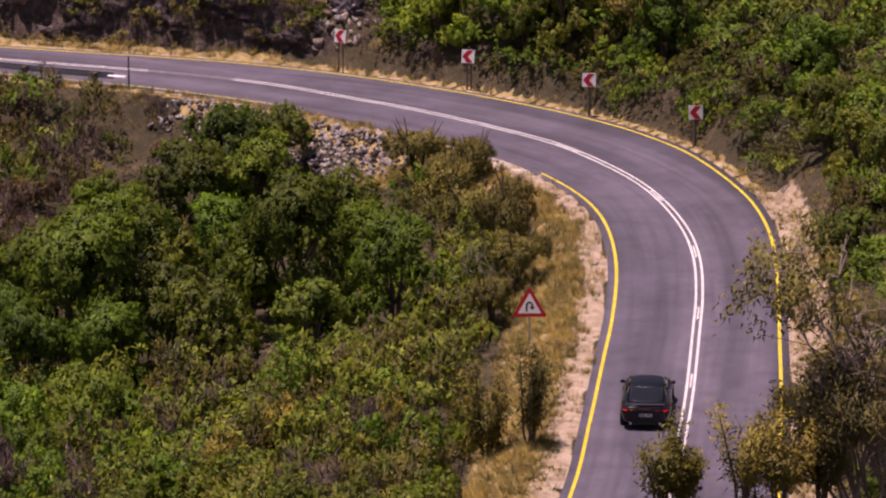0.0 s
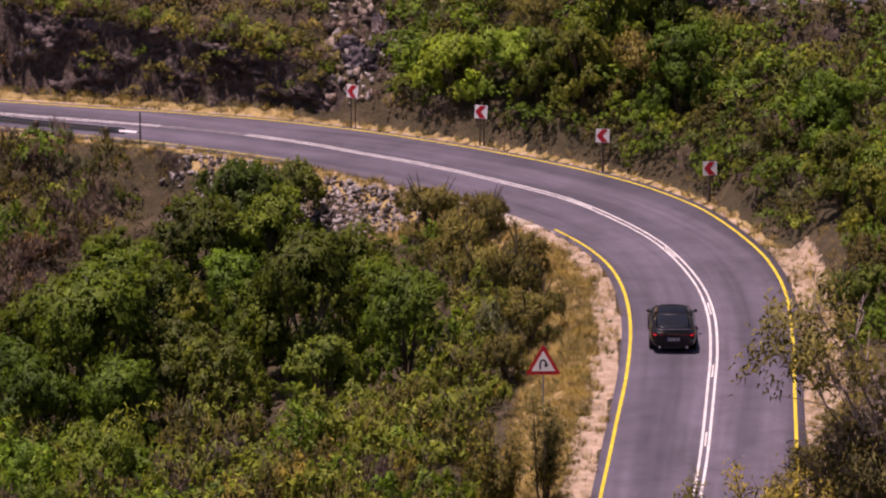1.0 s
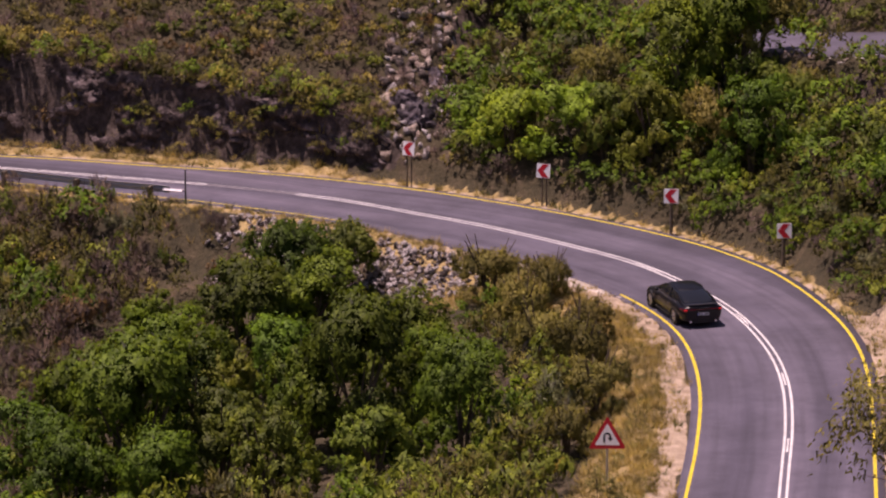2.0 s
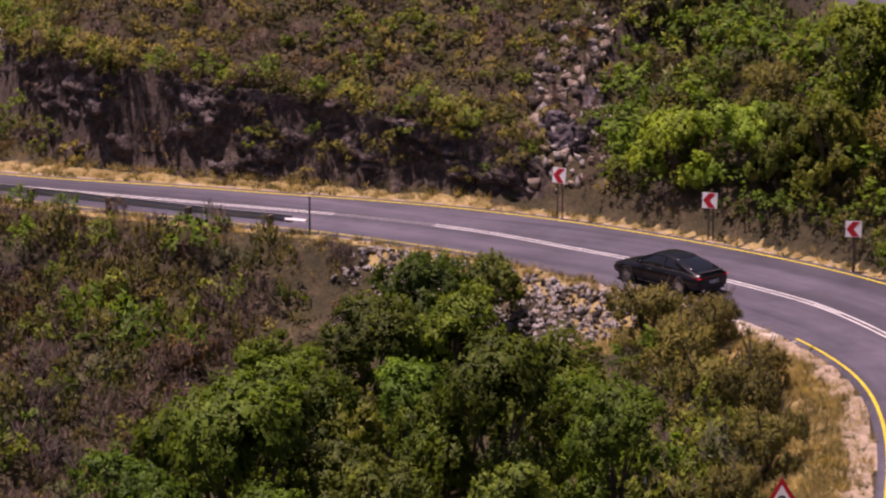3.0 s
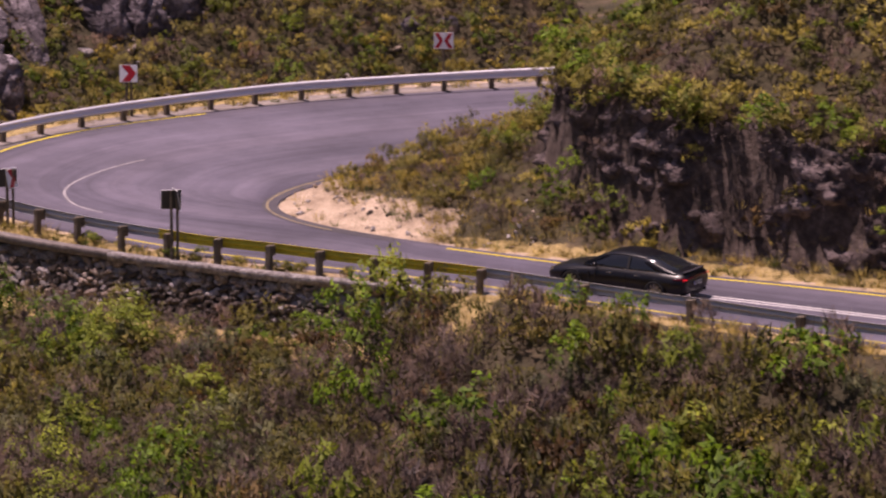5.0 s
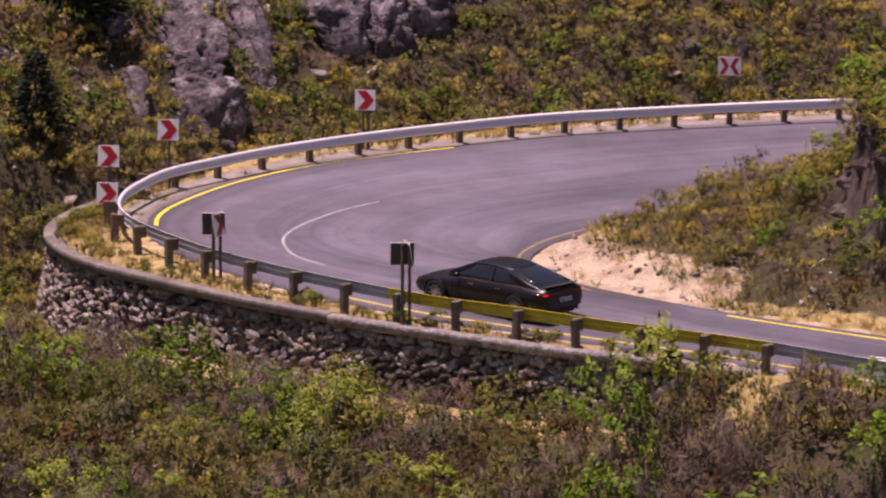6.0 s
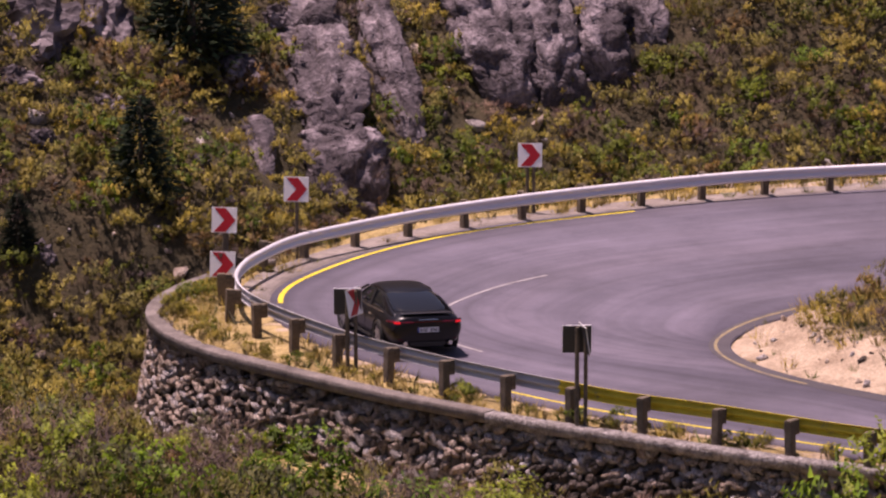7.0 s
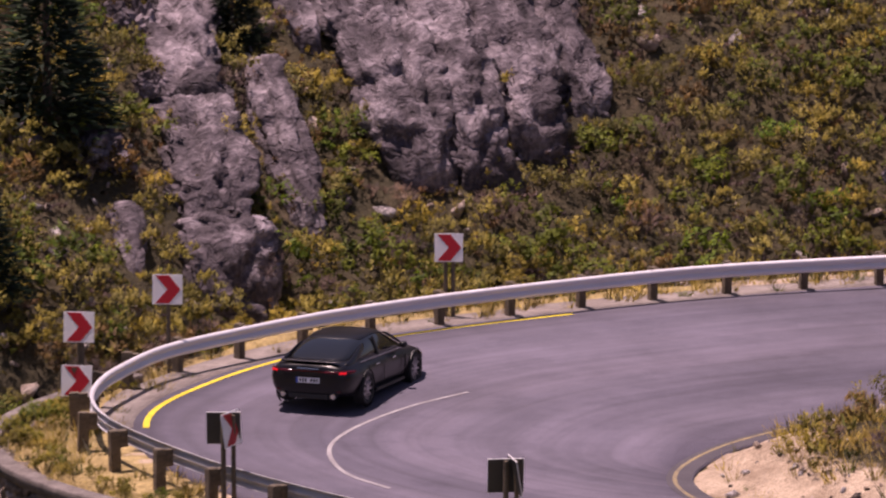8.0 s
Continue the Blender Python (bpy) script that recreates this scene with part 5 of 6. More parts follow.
def stone_slope():
    """Loose rubble that faces the bank below the road, and stray stones."""
    rng = random.Random(8)
    items, things = [], 0
    proto = STONES
    pool = []
    for _ in range(7500):
        x, y = rng.uniform(-17.5, -3.0), rng.uniform(201.5, 214)
        pool.append((x, y))
    p = np.array(pool)
    z, d = height(p[:, 0], p[:, 1])
    for (x, y), zz, dd in zip(pool, z, d):
        if not 1.15 < dd < 4.4 + 0.8 * math.sin(x * 2.1) or y < 202.6 or x < -16.4 + 0.9 * math.sin(y * 2.7) + rng.uniform(-0.6, 0.6):
            continue
        s = rng.uniform(0.12, 0.30) * (1.6 if rng.random() < 0.08 else 1.0)
        k = rng.choice((0, 7, 8, 11, 12, 13, 11, 12, 13, 6))
        m = Matrix.Translation((x, y, zz + s * 0.12)) @ Euler((rng.uniform(0, 6), rng.uniform(0, 6), rng.uniform(0, 6))).to_matrix().to_4x4() @ Matrix.Diagonal((s * 1.3, s, s * 0.75, 1))
        items.append((proto[k], m))
    merge("rubble", items, "loose grey rubble facing the road bank", "rubble")
    items = []
    p = np.column_stack([np.random.RandomState(4).uniform(-66, -30, 1500), np.random.RandomState(5).uniform(226, 268, 1500)])
    z, d = height(p[:, 0], p[:, 1])
    for (x, y), zz, dd in zip(p, z, d):
        if dd < 3.2 or rng.random() > 0.30 + 0.5 * (x < -52):
            continue
        s = 0.12 + 0.5 * rng.random() ** 3
        m = Matrix.Translation((x, y, zz + s * 0.15)) @ Euler((rng.uniform(0, 6), rng.uniform(0, 6), rng.uniform(0, 6))).to_matrix().to_4x4() @ Matrix.Diagonal((s * 1.4, s, s * 0.9, 1))
        items.append((STONES[rng.choice((0, 2, 4, 11, 12, 13))], m))
    # stones on the sand inside the bend
    p = np.column_stack([np.random.RandomState(6).uniform(-42.6, -33, 420), np.random.RandomState(7).uniform(225.5, 238, 420)])
    z, d = height(p[:, 0], p[:, 1])
    for (x, y), zz, dd in zip(p, z, d):
        if -3.6 < dd < -0.35:
            s = 0.05 + 0.17 * rng.random() ** 2
            m = Matrix.Translation((x, y, zz + s * 0.1)) @ Euler((rng.uniform(0, 6), rng.uniform(0, 6), rng.uniform(0, 6))).to_matrix().to_4x4() @ Matrix.Diagonal((s * 1.4, s, s * 0.9, 1))
            items.append((STONES[rng.choice((0, 2, 4, 11, 12, 7))], m))
    merge("loose_stones", items, "pale stones scattered over the scrubby slope", "stones")
    # pale talus beside the cutting
    r_ = np.random.RandomState(19)
    p = np.column_stack([r_.uniform(-10.4, -7.2, 230), r_.uniform(219.3, 227.5, 230)])
    z, d = height(p[:, 0], p[:, 1])
    items = []
    for (x, y), zz, dd in zip(p, z, d):
        if dd > -1.2:
            continue
        s = 0.18 + 0.5 * rng.random() ** 2
        items.append((STONES[rng.choice((0, 2, 4, 7, 11, 12, 13))], Matrix.Translation((x, y, zz + s * 0.1)) @ Euler((rng.uniform(0, 6), rng.uniform(0, 6), rng.uniform(0, 6))).to_matrix().to_4x4() @ Matrix.Diagonal((s * 1.4, s, s, 1))))
    merge("talus", items, "pale broken stones on the bank beside the cutting", "stones")
    # pale rubble wall under the upper road
    wall = []
    u = resample(UPPER, 90)
    nn = -normals(u)
    for k in range(18, 88):
        for row in range(4):
            s = rng.uniform(0.35, 0.6)
            q = 3.5 + rng.uniform(-0.1, 0.1) + 0.12 * row
            m = Matrix.Translation((u[k, 0] + nn[k, 0] * q + rng.uniform(-0.2, 0.2), u[k, 1] + nn[k, 1] * q, u[k, 2] - 0.1 - row * 0.34)) @ Euler((rng.uniform(0, 6), rng.uniform(0, 6), rng.uniform(0, 6))).to_matrix().to_4x4() @ Matrix.Diagonal((s * 1.3, s, s * 0.8, 1))
            wall.append((STONES[rng.choice((0, 1, 2, 3, 11, 12))], m))
    merge("upper_wall", wall, "rubble stone wall under the upper road", "wall")


stone_slope()

# ---- plants ----
def leaves(rng, pos, axis, length, width, face=None):
    """Pointed leaf blades, turned towards the face direction where one is given."""
    n = len(pos)
    axis = axis / (np.linalg.norm(axis, axis=1)[:, None] + 1e-9)
    side = np.cross(axis, rng.normal(size=(n, 3)) if face is None else face + rng.normal(size=(n, 3)) * 0.45)
    side /= np.linalg.norm(side, axis=1)[:, None] + 1e-9
    L = (length * rng.uniform(0.7, 1.3, n))[:, None]
    W = (width * rng.uniform(0.7, 1.3, n))[:, None]
    bend = np.cross(axis, side) * L * 0.12
    v = np.stack([pos - side * W * 0.5 + bend, pos + side * W * 0.5 + bend, pos + axis * L], 1)
    return v.reshape(-1, 3)


def crown_mesh(name, seed, material, R, H, lobes, sprigs, per, leaf, wide, up=0.3, low=0.25, ragged=0.25):
    """A crown about R across and H high on z = 0: rounded lobes over a dome, each of sprigs of small leaves."""
    rng = np.random.RandomState(seed)
    a = np.arange(lobes) * 2.39996 + rng.uniform(-0.5, 0.5, lobes)
    r = R * 0.80 * np.sqrt((np.arange(lobes) + 0.4) / lobes) * rng.uniform(0.85, 1.0 + ragged, lobes)
    top = np.sqrt(np.clip(1 - (r / (R * 1.22)) ** 2, 0.05, 1))
    z = H * (low + (0.86 - low) * top * rng.uniform(0.50, 1.0 + ragged * 0.3, lobes))
    skirt = (np.arange(lobes) > lobes * 0.6) & (rng.rand(lobes) < 0.65)
    z = np.where(skirt, H * rng.uniform(0.10, 0.35, lobes), z)
    c = np.column_stack([r * np.cos(a), r * np.sin(a), z])
    rc = R * rng.uniform(0.26, 0.42, lobes) * (1.2 if lobes < 9 else 1.0)
    vs, ns = [], []
    for k in range(lobes):
        d = rng.normal(size=(sprigs, 3))
        d[:, 2] = np.abs(d[:, 2]) * 0.95 - 0.35 * (rng.rand(sprigs) < 0.40)
        d /= np.linalg.norm(d, axis=1)[:, None]
        tip = c[k] + d * (rc[k] * rng.uniform(0.80, 1.10, sprigs))[:, None]
        tip = np.repeat(tip, per, 0)
        d = np.repeat(d, per, 0)
        n = len(tip)
        e = rng.normal(size=(n, 3)) * np.array([1, 1, 0.8 + up * 0.6])
        p = tip + e * (rc[k] * 0.15)
        dome = (c[k] - np.array([0, 0, H * 0.25])) / R
        soft = 0.8 * d + 0.28 * e + 0.35 * dome + np.array([0, 0, 0.25])
        soft /= np.linalg.norm(soft, axis=1)[:, None]
        axis = 0.4 * d + np.array([0, 0, up]) + rng.normal(size=(n, 3)) * 0.7
        axis -= soft * ((axis * soft).sum(1) * (0.85 if up < 0.5 else 0.45))[:, None]
        vs.append(leaves(rng, p, axis, leaf, wide, soft))
        ns.append(np.repeat(soft, 3, 0))
    v = np.vstack(vs)
    v[:, 2] = np.maximum(v[:, 2], 0.02)
    me = array_mesh(name, v, np.arange(len(v)).reshape(-1, 3), material)
    set_soft(me, np.vstack(ns))
    return me


def limb(bm, a, b, r1, r2, seg=6):
    a, b = Vector(a), Vector(b)
    d = b - a
    m = Matrix.Translation((a + b) / 2) @ d.to_track_quat("Z", "Y").to_matrix().to_4x4()
    bmesh.ops.create_cone(bm, cap_ends=True, segments=seg, radius1=r1, radius2=r2, depth=d.length, matrix=m)


def trunk_mesh(name, seed, H, R, r=0.07, n=6):
    rng = random.Random(seed)
    bm = bmesh.new()
    for _ in range(n):
        a = rng.uniform(0, 6.28)
        p0 = Vector((0, 0, -0.3))
        p1 = Vector((math.cos(a) * R * 0.18, math.sin(a) * R * 0.18, H * 0.35))
        p2 = Vector((math.cos(a) * R * rng.uniform(0.35, 0.7), math.sin(a) * R * rng.uniform(0.35, 0.7), H * rng.uniform(0.6, 0.85)))
        limb(bm, p0, p1, r, r * 0.65)
        limb(bm, p1, p2, r * 0.65, r * 0.2)
    me = bpy.data.meshes.new(name)
    bm.to_mesh(me)
    bm.free()
    me.materials.append(BARK)
    return me


LEAF_BLUE = make_leaf("grey_green_leaf", (0.070, 0.082, 0.034), (0.125, 0.14, 0.062), (0.23, 0.25, 0.13), 0.1)
LEAF_RUST = make_leaf("rusty_leaf", (0.095, 0.060, 0.022), (0.175, 0.112, 0.042), (0.29, 0.195, 0.075), 0.1)
LEAF_GOLD = make_leaf("yellow_green_leaf", (0.17, 0.15, 0.020), (0.31, 0.27, 0.040), (0.48, 0.42, 0.085), 0.1)
LEAF_PINE = make_leaf("pine_needle", (0.010, 0.020, 0.010), (0.022, 0.040, 0.018), (0.045, 0.07, 0.03), 0.1)
LEAF_BRIGHT = make_leaf("bright_leaf", (0.085, 0.15, 0.010), (0.185, 0.31, 0.022), (0.31, 0.47, 0.05), 0.1)
TREES = {
    "bright": [crown_mesh("crown", 180 + k, LEAF_BRIGHT, 1.5, 2.5, 15, 15, 32, 0.135, 0.085, 0.35, 0.05, 0.25) for k in range(2)],
    "olive": [crown_mesh("crown", 190 + k, LEAF_OLIVE, 1.4, 1.9, 15, 17, 28, 0.13, 0.06, 0.6, 0.05, 0.2) for k in range(3)],
    "dark": [crown_mesh("crown", 100 + k, LEAF_DARK, 1.75, 3.3, 15, 20, 32, 0.135, 0.09, 0.25, 0.06, 0.2) for k in range(4)],
    "fresh": [crown_mesh("crown", 110 + k, LEAF_FRESH, 1.5, 2.5, 15, 15, 32, 0.135, 0.085, 0.35, 0.05, 0.25) for k in range(3)],
}
TRUNK = trunk_mesh("trunk", 3, 3.0, 1.6)
# kind: leaf, half width, height, leaf length and width, upright growth
BUSHES = {"broad": (LEAF_DARK, 0.95, 1.5, 0.125, 0.075, 0.3), "fresh": (LEAF_FRESH, 0.85, 1.25, 0.12, 0.065, 0.45), "olive": (LEAF_OLIVE, 0.85, 1.15, 0.13, 0.048, 0.8),
          "grey": (LEAF_BLUE, 0.8, 1.1, 0.13, 0.05, 0.7), "dry": (LEAF_DRY, 0.8, 1.1, 0.20, 0.024, 0.9), "rust": (LEAF_RUST, 0.7, 0.85, 0.13, 0.05, 0.6), "gold": (LEAF_GOLD, 0.7, 0.9, 0.13, 0.045, 0.8)}


def bush_set(name, seed, count, lobes, sprigs, per, size, leaf):
    """Several bushes of each kind."""
    out = {}
    for i, (kind, (material, R, H, long, wide, up)) in enumerate(BUSHES.items()):
        out[kind] = [crown_mesh(name, seed + 10 * i + k, material, R * size, H * size, lobes, sprigs, per, long * leaf, wide * leaf, up, 0.1, 0.35) for k in range(count)]
    return out


SHRUBS = bush_set("shrub", 120, 3, 8, 9, 13, 1.0, 1.0)
SCRUB = bush_set("scrub", 420, 4, 6, 8, 8, 1.0, 1.25)
SCRUB_FINE = bush_set("scrub", 720, 4, 7, 8, 13, 1.0, 0.78)
HEATH = bush_set("heath", 240, 4, 4, 5, 9, 0.55, 1.1)
FINE = bush_set("heath", 540, 4, 5, 6, 13, 0.52, 0.58)
STEM = trunk_mesh("stem", 9, 0.9, 0.8, 0.03, 3)
TREE_LABEL = {"bright": "lush bright green bushy tree", "olive": "large rounded olive green bush beside the verge", "dark": "dense dark green broadleaf tree in the gully", "fresh": "bushy bright green broadleaf tree"}
SHRUB_LABEL = {"broad": "dark green broadleaf shrub on the slope", "fresh": "bright green leafy shrub on the slope", "olive": "olive green mountain shrub on the slope",
               "grey": "grey-green mountain shrub on the slope", "dry": "dry brown twiggy shrub on the slope", "rust": "low rust-brown shrub on the slope", "gold": "yellow-green tussocky shrub on the slope"}


def tree(kind, x, y, size, rng, squash=1.0):
    t = new("tree")
    z = ground_z(x, y)
    t.matrix_basis = pose(x, y, z - 0.05, 0, 0, rng.uniform(0, 360)) @ Matrix.Diagonal((size * 1.12, size * rng.uniform(1.0, 1.2), size * rng.uniform(1.2, 1.6), 1))
    for name, me in (("trunk", TRUNK), ("crown", rng.choice(TREES[kind]))):
        o = new(name, me)
        o.parent = t
    return tagged(t, TREE_LABEL[kind], "tree", "broadleaf trees", "thing")


PLANT_RNG = random.Random(21)
# x, y, size
DARK_TREES = [(-13.6, 203.2, 1.15), (-15.1, 199.2, 1.05), (-11.3, 205.0, 1.0), (-12.4, 201.2, 1.1), (-18.1, 194.9, 1.0), (-19.1, 187.2, 1.1), (-19.9, 179.6, 1.0), (-14.7, 184.0, 1.25), (-16.4, 189.0, 1.2), (-11.0, 191.2, 1.0), (-8.3, 190.4, 1.1),
              (-5.5, 182.4, 1.0), (-8.6, 180.0, 1.0), (-21.5, 184.0, 1.0), (-11.5, 187.0, 0.9), (-13.0, 195.0, 0.9), (-17.8, 183.0, 1.3), (-12.6, 180.4, 1.05), (-9.6, 185.4, 1.2), (-6.4, 187.4, 0.8), (-20.6, 191.5, 1.15), (-16.6, 179.0, 0.9), (-10.0, 197.4, 0.8), (-18.6, 199.5, 0.8)]
HILL_TREES = [(1.7, 214.2, 0.95), (4.7, 213.0, 1.05), (5.9, 211.0, 0.8), (-0.4, 215.2, 0.75), (12.3, 195.9, 0.9), (13.0, 182.4, 0.9), (12.3, 202.2, 0.9), (9.9, 203.6, 0.75), (13.5, 189.8, 1.0), (6.3, 218.6, 1.3), (5.1, 217.0, 1.1), (8.2, 215.4, 0.7), (7.2, 214.4, 0.9), (-0.8, 221.6, 0.8), (3.2, 216.6, 1.1)]
FRESH_TREES = [(-4.6, 174.8, 0.75), (-15.4, 193.8, 0.95), (-7.2, 193.2, 0.8), (-0.4, 215.6, 0.8), (0.7, 216.0, 0.9), (12.2, 179.0, 0.8), (14.5, 185.5, 0.9), (11.5, 206.0, 0.8)]
BRIGHT_TREES = [(-16.6, 170.6, 0.9), (-14.5, 168.0, 0.7), (-18.2, 168.4, 0.8), (-19.5, 171.5, 0.8), (-15.6, 173.0, 0.7), (-4.6, 218.0, 1.0), (-1.7, 216.6, 1.05), (-17.4, 166.6, 0.6)]
OLIVE_TREES = [(-0.6, 184.0, 0.85), (-1.3, 187.6, 0.9), (-2.6, 190.8, 0.95), (-3.6, 195.6, 1.0), (-1.6, 180.2, 0.8), (-2.6, 199.0, 0.8), (-5.0, 200.0, 0.9), (-0.9, 192.6, 0.7)]
for kind_, lst in (("dark", DARK_TREES), ("fresh", HILL_TREES), ("fresh", FRESH_TREES), ("bright", BRIGHT_TREES), ("olive", OLIVE_TREES)):
    for k, (x, y, s) in enumerate(lst):
        tree("fresh" if k % 5 == 2 and kind_ == "dark" else ("fresh", "olive", "dark", "olive")[k % 4] if lst is HILL_TREES else kind_, x, y, s * PLANT_RNG.uniform(0.9, 1.15), PLANT_RNG)


def foliage(v, centre, material, lift=0.4):
    """A leaf mesh whose leaves shade away from the centre, a point or one for each corner."""
    q = v - centre
    q = q / (np.linalg.norm(q, axis=1)[:, None] + 1e-6) + np.array([0, 0, lift])
    me = array_mesh("crown", v, np.arange(len(v)).reshape(-1, 3), material)
    set_soft(me, q / (np.linalg.norm(q, axis=1)[:, None] + 1e-6))
    return me


def conifer(x, y, size, label):
    t = new("conifer")
    bm = bmesh.new()
    limb(bm, (0, 0, -0.3), (0, 0, 3.1), 0.08, 0.02, 8)
    part("trunk", bm, BARK, t)
    rng = np.random.RandomState(int(abs(x) * 10))
    vs = []
    for k in range(30):
        h = 0.25 + 2.9 * k / 30
        R = 0.85 * (1 - h / 3.4) + 0.05
        n = int(110 * R) + 16
        a = rng.uniform(0, 6.28, n)
        r = R * rng.uniform(0.25, 1.08, n)
        p = np.column_stack([r * np.cos(a), r * np.sin(a), h - 0.25 * r + rng.uniform(-0.08, 0.08, n)])
        ax = np.column_stack([np.cos(a), np.sin(a), rng.uniform(-0.4, 0.5, n)])
        vs.append(leaves(rng, p, ax, 0.22, 0.07))
    v = np.vstack(vs)
    o = new("crown", foliage(v, np.column_stack([v[:, 0] * 0.1, v[:, 1] * 0.1, v[:, 2]]), LEAF_PINE))
    o.parent = t
    t.matrix_basis = pose(x, y, ground_z(x, y) - 0.1, 0, 0, 0) @ Matrix.Diagonal((size * 1.35, size * 1.35, size * 0.95, 1))
    tagged(t, label, "tree", "conifers", "thing")


conifer(-59.3, 238.2, 0.85, "young dark green conifer on the rocky slope")
conifer(-61.3, 234.8, 0.5, "small dark green conifer on the rocky slope")
conifer(-60.3, 245.0, 1.35, "tall dark conifer between pale rocks")
conifer(-58.1, 251.6, 0.7, "small dark conifer between pale rocks")


SIGN_SPOTS = [(-9.0, 217.6), (-3.0, 214.3), (2.5, 209.4), (7.1, 203.9), (-0.1, 172.6), (-54.85, 237.2), (-50.85, 244.4), (-55.5, 233.5), (-41.1, 252.4), (-18.9, 214.4), (-17.4, 213.8), (-20.4, 214.8)]


# the planted part of the slopes
EDGE_Y = (150, 158, 168, 178, 186, 190, 196, 200, 206, 212, 220, 230, 236, 246)
EDGE_WEST = (-5, -16, -22, -26, -28, -34, -40, -44, -50, -56, -58, -62, -64, -66)
EDGE_EAST = (14, 14, 14, 15, 16, 17, 18, 18, 19, 19, 20, 18, 14, 14)


def scatter():
    rng = random.Random(77)
    cand = []
    y = 150.0
    while y < 268:
        x = -68.0
        while x < 24:
            cand.append((x + rng.uniform(-0.33, 0.33), y + rng.uniform(-0.33, 0.33)))
            x += 0.68
        y += 0.68
    p = np.array(cand)
    z, d = height(p[:, 0], p[:, 1])
    e = 0.3
    zx, _ = height(p[:, 0] + e, p[:, 1])
    zy, _ = height(p[:, 0], p[:, 1] + e)
    slope = np.hypot(zx - z, zy - z) / e
    du, _ = near_line(p[:, 0], p[:, 1], UPPER)
    on_wall = inside(p[:, 0], p[:, 1], WALL_POLY)
    dcop, _ = near_line(p[:, 0], p[:, 1], COPING)
    patch = rough(p[:, 0], p[:, 1], 5.0, 31)
    tone = rough(p[:, 0], p[:, 1], 9.0, 32) + 0.6 * rough(p[:, 0], p[:, 1], 3.0, 33)
    rocks = [(r[0], r[1], r[3]) for r in OUTCROP] + [(q[0], q[1], q[3]) for rib in RIBS for q in rib]
    trees = [(t[0], t[1], 1.25 * t[2]) for t in DARK_TREES + HILL_TREES + FRESH_TREES + BRIGHT_TREES + OLIVE_TREES]
    counts = {}
    low = {}
    for k, (x, yy) in enumerate(cand):
        dd, zz = d[k], z[k]
        if dd == 0 or du[k] < 3.6 or on_wall[k] or dcop[k] < (1.3 if x > -52 and yy < 228 else 0.9):
            continue
        if x < np.interp(yy, EDGE_Y, EDGE_WEST) or x > np.interp(yy, EDGE_Y, EDGE_EAST) or (yy > 249 and x > -35) or (yy > 263) or x < -66 or (dd < 0 and (x > -32 and yy > 241 or x > -7 and yy > 233)) or (x > 16 and yy < 172):
            continue
        if any(abs(x - a) < w * 0.52 and -1.0 < yy - b < 0.4 for a, b, w in rocks):
            continue
        if any(abs(x - a) < 0.9 and (-1.3 if -21 < a < -17 else -1.6) < yy - b < 0.7 for a, b in SIGN_SPOTS):
            continue
        u = rng.random()
        v = rng.random()
        t = tone[k]
        if -10.6 < x < -7.0 and 219.3 < yy < 227.5 and dd < 0 and v < 0.45:
            continue
        if dd > 0:
            mountain = x < -30 and yy > 226 + max(0, (x + 56) * 0.9)
            if mountain:
                if dd < 2.9 or u > 0.94:
                    continue
                kinds, size, small = (("olive", 0.54), ("dry", 0.12 + 0.08 * t), ("rust", 0.07), ("fresh", 0.18), ("gold", 0.16), ("broad", 0.05)), rng.uniform(0.95, 1.7), True
                if dd < 9 and x > -53 and v < 0.22:
                    small, size = False, rng.uniform(0.4, 0.7)
            else:
                if dd < (3.9 if x > -8 and yy < 206 else 1.35 if x < -17.5 else 2.0) or slope[k] > 2.2:
                    continue
                if -16.6 < x < -4.5 and yy > 203.4 and dd < 4.4 and not (-13.6 < x < -10.6 and dd > 2.5) and v > (0.06 if dd < 3 else 0.22):
                    continue
                gully = x > -22
                if any((x - a) ** 2 + (yy - b) ** 2 < (s * 0.95) ** 2 for a, b, s in trees):
                    continue
                wood = -22 < x < -4 and 177 < yy < 205
                if u > (0.18 if wood else 0.34 if gully else 0.56):
                    continue
                size, small = rng.uniform(0.75, 1.45) * (0.7 if dd < 5 else 1.0), False
                if x < -15 and yy > 197 or not gully:
                    kinds = (("olive", 0.26), ("dry", 0.40 + 0.12 * t), ("grey", 0.10), ("fresh", 0.12 - 0.06 * t), ("rust", 0.07), ("broad", 0.08))
                    size = rng.uniform(0.6, 1.0) if rng.random() < 0.6 else rng.uniform(1.1, 1.65)
                    if v < 0.25:
                        small, size = True, rng.uniform(1.0, 1.7)
                elif wood:
                    size *= 0.75
                    kinds = (("broad", 0.45), ("olive", 0.15), ("fresh", 0.22), ("grey", 0.08), ("dry", 0.10))
                elif yy < 176:
                    kinds = (("fresh", 0.36), ("olive", 0.28), ("broad", 0.06), ("gold", 0.22), ("dry", 0.08)) if x > -12 else (("fresh", 0.34), ("olive", 0.22), ("broad", 0.32), ("dry", 0.12))
                    size *= 1.15
                else:
                    kinds = (("olive", 0.50), ("fresh", 0.22), ("grey", 0.14), ("dry", 0.10), ("broad", 0.04))
        else:
            dd = -dd
            isle = x < -35.5 and yy < 244
            if dd < (1.15 if yy > 196 and x > -8 else 1.5 if yy > 196 else 2.4) or (slope[k] > 1.9 and v > (0.34 if x > -22 else 0.14)):
                continue
